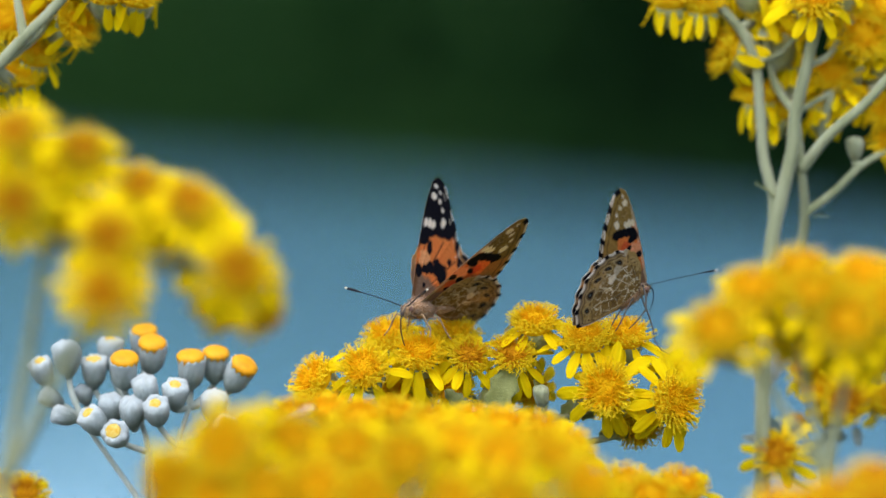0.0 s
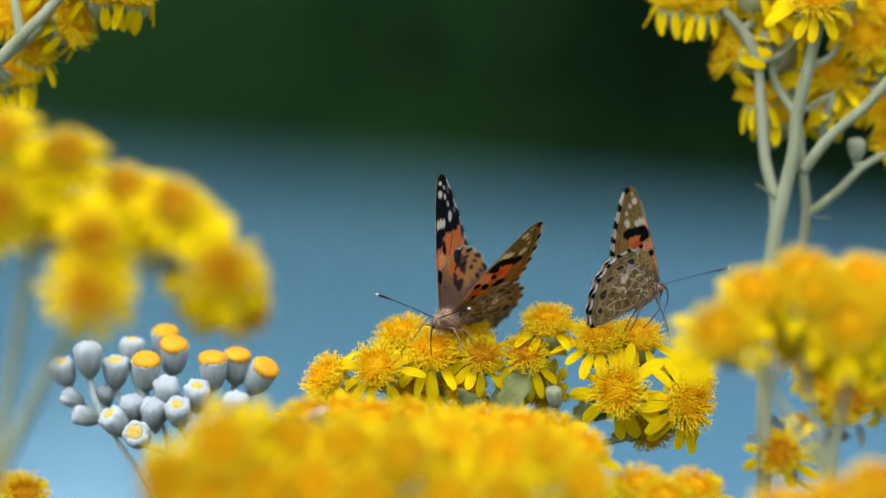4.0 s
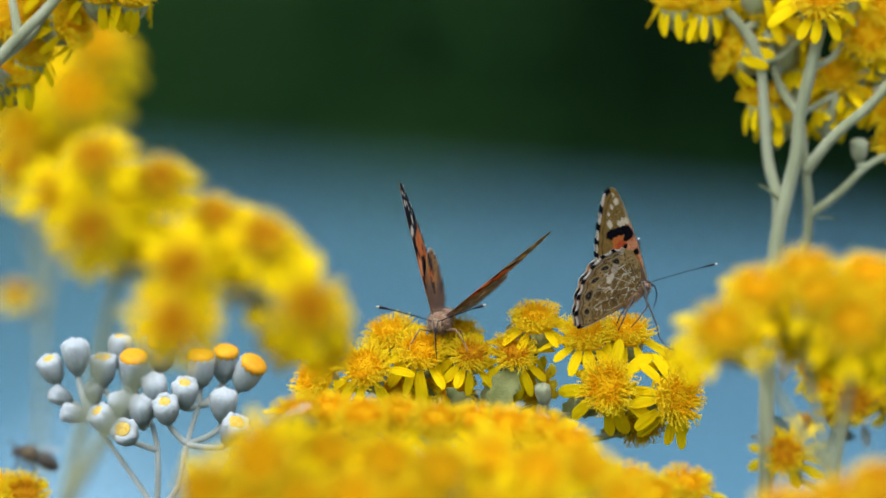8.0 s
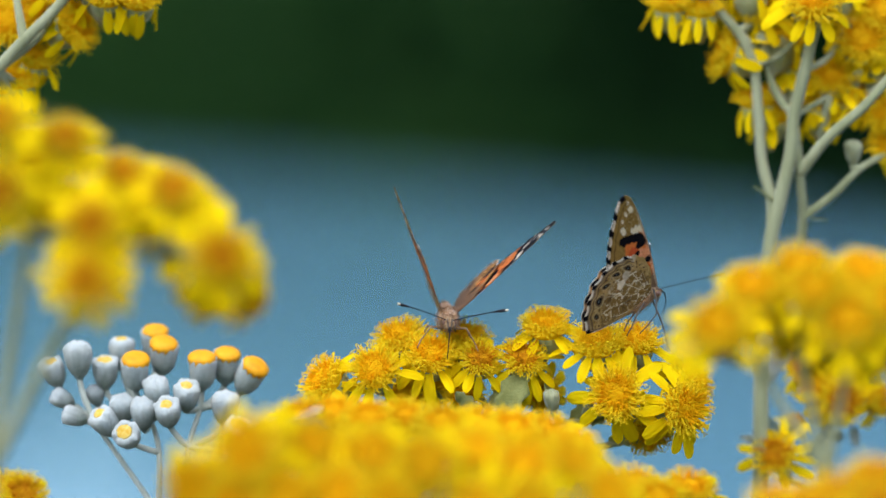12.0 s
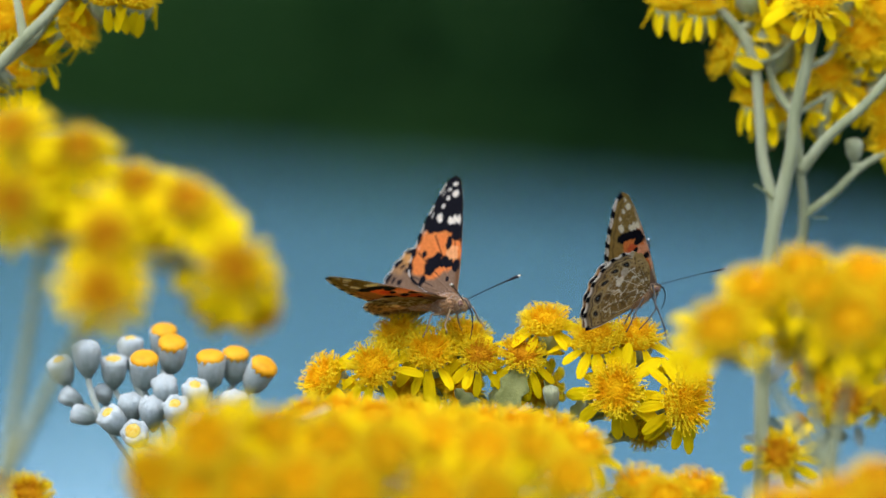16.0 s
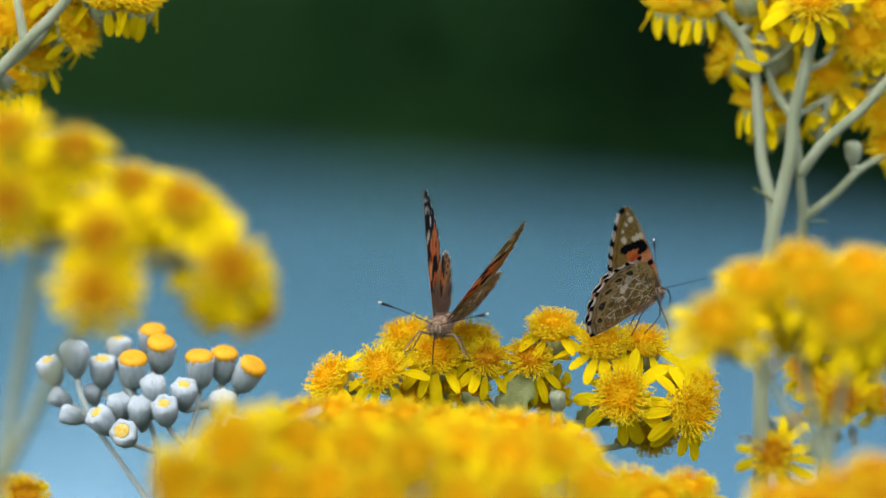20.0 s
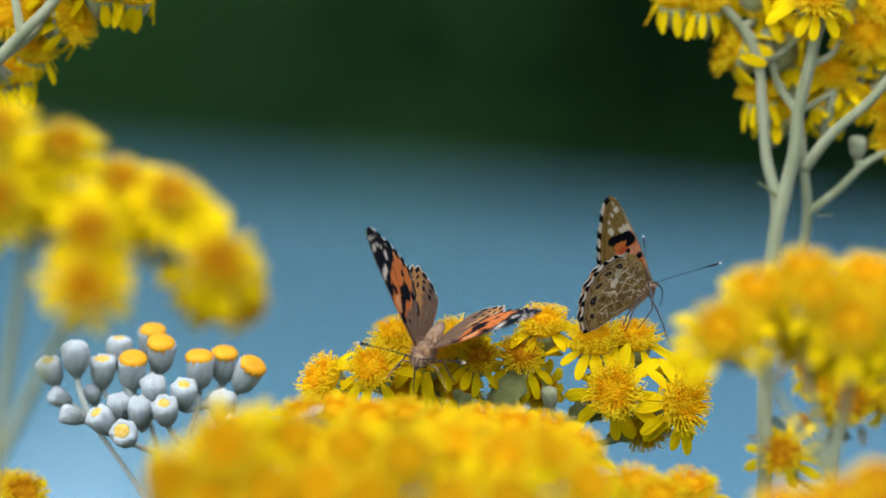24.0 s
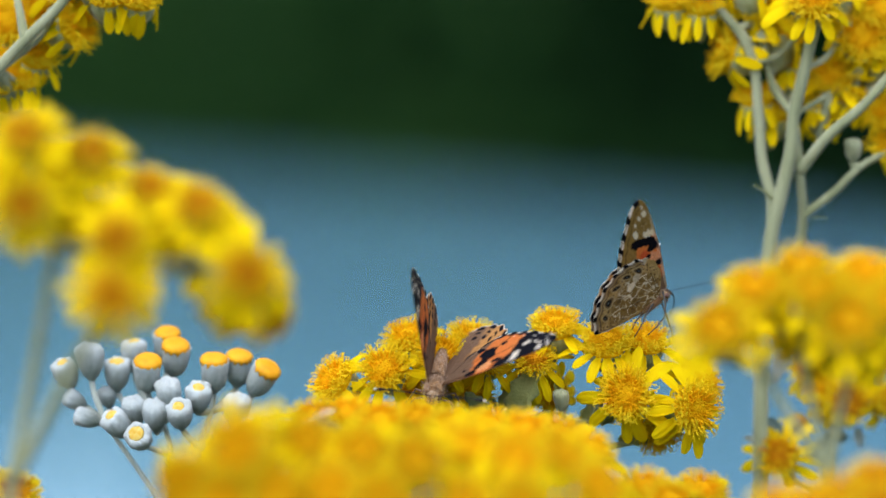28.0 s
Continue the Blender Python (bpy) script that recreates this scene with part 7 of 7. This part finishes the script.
    walk(visitor_wings[0, -1], [
        (0, wing_at(0, -1, 82.7, 44.3)), (0.5, wing_at(0, -1, 78.5, 46.3)), (1, wing_at(0, -1, 81.5, 48.0)), (1.5, wing_at(0, -1, 77.3, 50.5)),
        (2, wing_at(0, -1, 54.2, 44.2)), (2.5, wing_at(0, -1, 59.2, 40.5)), (3, wing_at(0, -1, 45.0, 41.7)), (3.5, wing_at(0, -1, 69.5, 33.2)),
        (5.5, wing_at(0, -1, 90.4, 3.6)), (6, wing_at(0, -1, 65.6, 21.5)), (6.5, wing_at(0, -1, 61.1, 17.2)), (7, wing_at(0, -1, 88.3, 9.5)),
        (7.5, wing_at(0, -1, 77.9, 18.6)), (8, wing_at(0, -1, 78.8, 10.5)), (8.5, wing_at(0, -1, 68.0, 22.3)), (9, wing_at(0, -1, 55.1, 23.6)),
        (9.5, wing_at(0, -1, 52.1, 27.5)), (10, wing_at(0, -1, 45.2, 21.1)), (10.5, wing_at(0, -1, 62.5, 8.8)), (11, wing_at(0, -1, 68.2, 41.5)),
        (11.5, wing_at(0, -1, 71.2, 22.8)), (12, wing_at(0, -1, 65.0, 15.5)), (12.5, wing_at(0, -1, 53.8, 21.3)), (14.5, wing_at(0, -1, 20.5, 49.4)),
        (15, wing_at(0, -1, 22.1, 50.6)), (15.5, wing_at(0, -1, 28.7, 56.3)), (16, wing_at(0, -1, 15.9, 40.0)), (16.5, wing_at(0, -1, 14.5, 44.9)),
        (17, wing_at(0, -1, 17.8, 41.1)), (17.5, wing_at(0, -1, 24.4, 30.7)), (18, wing_at(0, -1, 32.3, 32.1)), (18.5, wing_at(0, -1, 56.4, 7.2)),
        (19, wing_at(0, -1, 60.2, 0.6)), (19.5, wing_at(0, -1, 82.0, -6.4)), (20, wing_at(0, -1, 83.9, -3.2)), (20.5, wing_at(0, -1, 90.5, 5.5)),
        (21, wing_at(0, -1, 92.9, 15.4)), (21.5, wing_at(0, -1, 79.6, 20.5)), (23.5, wing_at(0, -1, 85.9, 4.6)), (24, wing_at(0, -1, 66.6, 8.8)),
        (24.5, wing_at(0, -1, 67.5, 1.3)), (25, wing_at(0, -1, 62.0, -1.4)), (25.5, wing_at(0, -1, 43.4, -2.6)), (26, wing_at(0, -1, 59.5, 5.0)),
        (26.5, wing_at(0, -1, 80.1, 7.8)), (27, wing_at(0, -1, 76.3, 6.1)), (27.5, wing_at(0, -1, 80.3, 6.0)), (28, wing_at(0, -1, 80.9, 10.0)),
    ])
    walk(visitor_wings[1, 1], [
        (0, wing_at(1, 1, 40.1, 37.4, 14)), (0.5, wing_at(1, 1, 42.4, 39.4, 15)), (1, wing_at(1, 1, 40.6, 41.1, 16)), (1.5, wing_at(1, 1, 46.7, 45.1, 14)),
        (2, wing_at(1, 1, 36.0, 40.3, 12)), (2.5, wing_at(1, 1, 46.4, 33.8, 11)), (3, wing_at(1, 1, 37.8, 32.2, 10)), (3.5, wing_at(1, 1, 44.8, 27.5, 8)),
        (5.5, wing_at(1, 1, 50.6, 4.7, -5)), (6, wing_at(1, 1, 44.7, 22.6, -10)), (6.5, wing_at(1, 1, 32.7, 21.0)), (7, wing_at(1, 1, 47.8, 15.8)),
        (7.5, wing_at(1, 1, 40.4, 23.3)), (8, wing_at(1, 1, 36.6, 13.6)), (8.5, wing_at(1, 1, 39.5, 16.0)), (9, wing_at(1, 1, 38.5, 7.7)),
        (9.5, wing_at(1, 1, 37.9, 12.5)), (10, wing_at(1, 1, 41.2, 7.0)), (10.5, wing_at(1, 1, 53.2, -13.6)), (11, wing_at(1, 1, 39.4, 10.8)),
        (11.5, wing_at(1, 1, 43.6, 5.0)), (12, wing_at(1, 1, 51.5, 10.7)), (12.5, wing_at(1, 1, 62.3, 17.4)), (14.5, wing_at(1, 1, 79.2, 40.7)),
        (15, wing_at(1, 1, 59.4, 41.7)), (15.5, wing_at(1, 1, 72.8, 47.0)), (16, wing_at(1, 1, 63.8, 38.9)), (16.5, wing_at(1, 1, 63.4, 42.9)),
        (17, wing_at(1, 1, 70.9, 38.3)), (17.5, wing_at(1, 1, 70.0, 37.3)), (18, wing_at(1, 1, 49.9, 37.5)), (18.5, wing_at(1, 1, 61.7, 9.9)),
        (19, wing_at(1, 1, 62.2, 0.6)), (19.5, wing_at(1, 1, 51.7, -4.9)), (20, wing_at(1, 1, 54.0, -0.1)), (20.5, wing_at(1, 1, 41.9, 7.0)),
        (21, wing_at(1, 1, 45.1, 15.4)), (21.5, wing_at(1, 1, 40.5, 20.5)), (23.5, wing_at(1, 1, 29.6, 4.6)), (24, wing_at(1, 1, 32.2, 8.8)),
        (24.5, wing_at(1, 1, 30.5, 1.3)), (25, wing_at(1, 1, 18.9, -1.4)), (25.5, wing_at(1, 1, 26.7, -2.6)), (26, wing_at(1, 1, 32.8, 5.0)),
        (26.5, wing_at(1, 1, 34.8, 7.8)), (27, wing_at(1, 1, 32.4, 6.1)), (27.5, wing_at(1, 1, 36.3, 6.0)), (28, wing_at(1, 1, 35.1, 10.0)),
    ])
    walk(visitor_wings[1, -1], [
        (0, wing_at(1, -1, 82.7, 44.3)), (0.5, wing_at(1, -1, 78.5, 46.3)), (1, wing_at(1, -1, 81.5, 48.0)), (1.5, wing_at(1, -1, 77.3, 50.5)),
        (2, wing_at(1, -1, 54.2, 44.2)), (2.5, wing_at(1, -1, 59.2, 40.5)), (3, wing_at(1, -1, 45.0, 41.7)), (3.5, wing_at(1, -1, 69.5, 33.2)),
        (5.5, wing_at(1, -1, 94.4, 3.6)), (6, wing_at(1, -1, 69.6, 21.5)), (6.5, wing_at(1, -1, 65.1, 17.2)), (7, wing_at(1, -1, 92.3, 9.5)),
        (7.5, wing_at(1, -1, 81.9, 18.6)), (8, wing_at(1, -1, 82.8, 10.5)), (8.5, wing_at(1, -1, 72.0, 22.3)), (9, wing_at(1, -1, 59.1, 23.6)),
        (9.5, wing_at(1, -1, 56.1, 27.5)), (10, wing_at(1, -1, 49.2, 21.1)), (10.5, wing_at(1, -1, 66.5, 8.8)), (11, wing_at(1, -1, 72.2, 41.5)),
        (11.5, wing_at(1, -1, 75.2, 22.8)), (12, wing_at(1, -1, 69.0, 15.5)), (12.5, wing_at(1, -1, 57.8, 21.3)), (14.5, wing_at(1, -1, 20.5, 49.4, 24)),
        (15, wing_at(1, -1, 22.1, 50.6, 24)), (15.5, wing_at(1, -1, 28.7, 56.3, 22)), (16, wing_at(1, -1, 15.9, 40.0, 24)), (16.5, wing_at(1, -1, 14.5, 44.9, 24)),
        (17, wing_at(1, -1, 17.8, 41.1, 22)), (17.5, wing_at(1, -1, 24.4, 30.7, 15)), (18, wing_at(1, -1, 32.3, 32.1, 12)), (18.5, wing_at(1, -1, 56.4, 7.2, 0)),
        (19, wing_at(1, -1, 60.2, 0.6)), (19.5, wing_at(1, -1, 86.0, -6.4)), (20, wing_at(1, -1, 87.9, -3.2)), (20.5, wing_at(1, -1, 94.5, 5.5)),
        (21, wing_at(1, -1, 96.9, 15.4)), (21.5, wing_at(1, -1, 83.6, 20.5)), (23.5, wing_at(1, -1, 85.9, 4.6)), (24, wing_at(1, -1, 66.6, 8.8)),
        (24.5, wing_at(1, -1, 67.5, 1.3)), (25, wing_at(1, -1, 62.0, -1.4)), (25.5, wing_at(1, -1, 43.4, -2.6)), (26, wing_at(1, -1, 59.5, 5.0)),
        (26.5, wing_at(1, -1, 80.1, 7.8)), (27, wing_at(1, -1, 76.3, 6.1)), (27.5, wing_at(1, -1, 80.3, 6.0)), (28, wing_at(1, -1, 80.9, 10.0)),
    ])
    walk(flying_bee, [
        (0, pose(-0.0765, 0.8947, 0.6766, 0, 15, 180)),
        (5, pose(-0.0765, 0.8949, 0.6808, 0, 15, 180)),
        (5.5, pose(-0.0767, 0.8959, 0.6934, 0, 18, 185)),
        (5.7, pose(-0.0771, 0.8962, 0.6966, 0, 20, 188)),
        (6.2, pose(-0.0799, 0.8963, 0.6952, 0, -12, 188)),
        (6.5, pose(-0.0800, 0.8963, 0.6945, 0, -12, 188)),
        (7, pose(-0.0909, 0.8956, 0.6928, 0, 0, 180)),
        (7.5, pose(-0.0983, 0.8960, 0.6988, 0, -12, 180)),
        (8, pose(-0.1033, 0.8962, 0.7018, 0, -20, 180)),
        (8.5, pose(-0.1052, 0.8962, 0.7022, 0, -20, 180)),
        (9, pose(-0.1089, 0.8961, 0.7014, 0, -15, 180)),
        (9.6, pose(-0.1251, 0.8961, 0.7017, 0, -10, 180)),
        (28, pose(-0.1350, 0.8954, 0.6876, 0, -10, 180)),
    ])
    walk(resting_bee, [
        (0, pose(-0.0356, 0.7968, 0.7188, 0, 12, 172)), (0.5, pose(-0.0356, 0.7968, 0.7186, 0, 12, 172)), (1, pose(-0.0348, 0.7968, 0.7183, 0, 12, 172)),
        (1.5, pose(-0.0341, 0.7968, 0.7183, 0, 12, 172)), (2, pose(-0.0339, 0.7968, 0.7183, 0, 12, 172)), (2.5, pose(-0.0333, 0.7968, 0.7185, 0, 12, 172)),
        (3, pose(-0.0327, 0.7968, 0.7186, 0, 12, 172)), (3.5, pose(-0.0328, 0.7968, 0.7186, 0, 12, 172)), (5.5, pose(-0.0296, 0.7968, 0.7179, 0, 12, 172)),
        (6, pose(-0.0294, 0.7968, 0.7181, 0, 12, 172)), (6.5, pose(-0.0307, 0.7968, 0.7181, 0, 12, 172)), (7, pose(-0.0315, 0.7968, 0.7185, 0, 12, 172)),
        (7.5, pose(-0.0332, 0.7968, 0.7186, 0, 12, 172)), (8, pose(-0.0363, 0.7969, 0.7191, 0, 12, 172)), (8.5, pose(-0.0382, 0.7969, 0.7191, 0, 12, 172)),
        (9, pose(-0.0396, 0.7969, 0.7191, 0, 12, 172)), (9.5, pose(-0.0396, 0.7969, 0.7191, 0, 12, 172)), (10, pose(-0.0379, 0.7968, 0.7188, 0, 12, 172)),
        (10.5, pose(-0.0358, 0.7968, 0.7185, 0, 12, 172)), (11, pose(-0.0337, 0.7968, 0.7185, 0, 12, 172)), (11.5, pose(-0.0336, 0.7968, 0.7185, 0, 12, 172)),
        (12, pose(-0.0337, 0.7968, 0.7185, 0, 12, 172)), (12.5, pose(-0.0337, 0.7968, 0.7185, 0, 12, 172)), (14.5, pose(-0.0338, 0.7969, 0.7190, 0, 12, 172)),
        (15, pose(-0.0329, 0.7968, 0.7186, 0, 12, 172)), (15.5, pose(-0.0323, 0.7968, 0.7186, 0, 12, 172)), (16, pose(-0.0321, 0.7968, 0.7186, 0, 12, 172)),
        (16.5, pose(-0.0322, 0.7968, 0.7188, 0, 12, 172)), (17, pose(-0.0323, 0.7969, 0.7190, 0, 12, 172)), (17.5, pose(-0.0325, 0.7968, 0.7188, 0, 12, 172)),
        (18, pose(-0.0328, 0.7968, 0.7186, 0, 12, 172)), (18.5, pose(-0.0329, 0.7968, 0.7183, 0, 12, 172)), (19, pose(-0.0332, 0.7968, 0.7185, 0, 12, 172)),
        (19.5, pose(-0.0337, 0.7968, 0.7183, 0, 12, 172)), (20, pose(-0.0338, 0.7968, 0.7183, 0, 12, 172)), (20.5, pose(-0.0329, 0.7968, 0.7186, 0, 12, 172)),
        (21, pose(-0.0320, 0.7968, 0.7186, 0, 12, 172)), (21.5, pose(-0.0319, 0.7968, 0.7186, 0, 12, 172)), (23.5, pose(-0.0326, 0.7968, 0.7188, 0, 12, 172)),
        (24, pose(-0.0335, 0.7968, 0.7186, 0, 12, 172)), (24.5, pose(-0.0344, 0.7968, 0.7186, 0, 12, 172)), (25, pose(-0.0356, 0.7969, 0.7190, 0, 12, 172)),
        (25.5, pose(-0.0360, 0.7969, 0.7192, 0, 12, 172)), (26, pose(-0.0359, 0.7969, 0.7194, 0, 12, 172)), (26.5, pose(-0.0343, 0.7969, 0.7194, 0, 12, 172)),
        (27, pose(-0.0331, 0.7969, 0.7190, 0, 12, 172)), (27.5, pose(-0.0316, 0.7968, 0.7181, 0, 12, 172)), (28, pose(-0.0310, 0.7968, 0.7181, 0, 12, 172)),
    ])


motions()
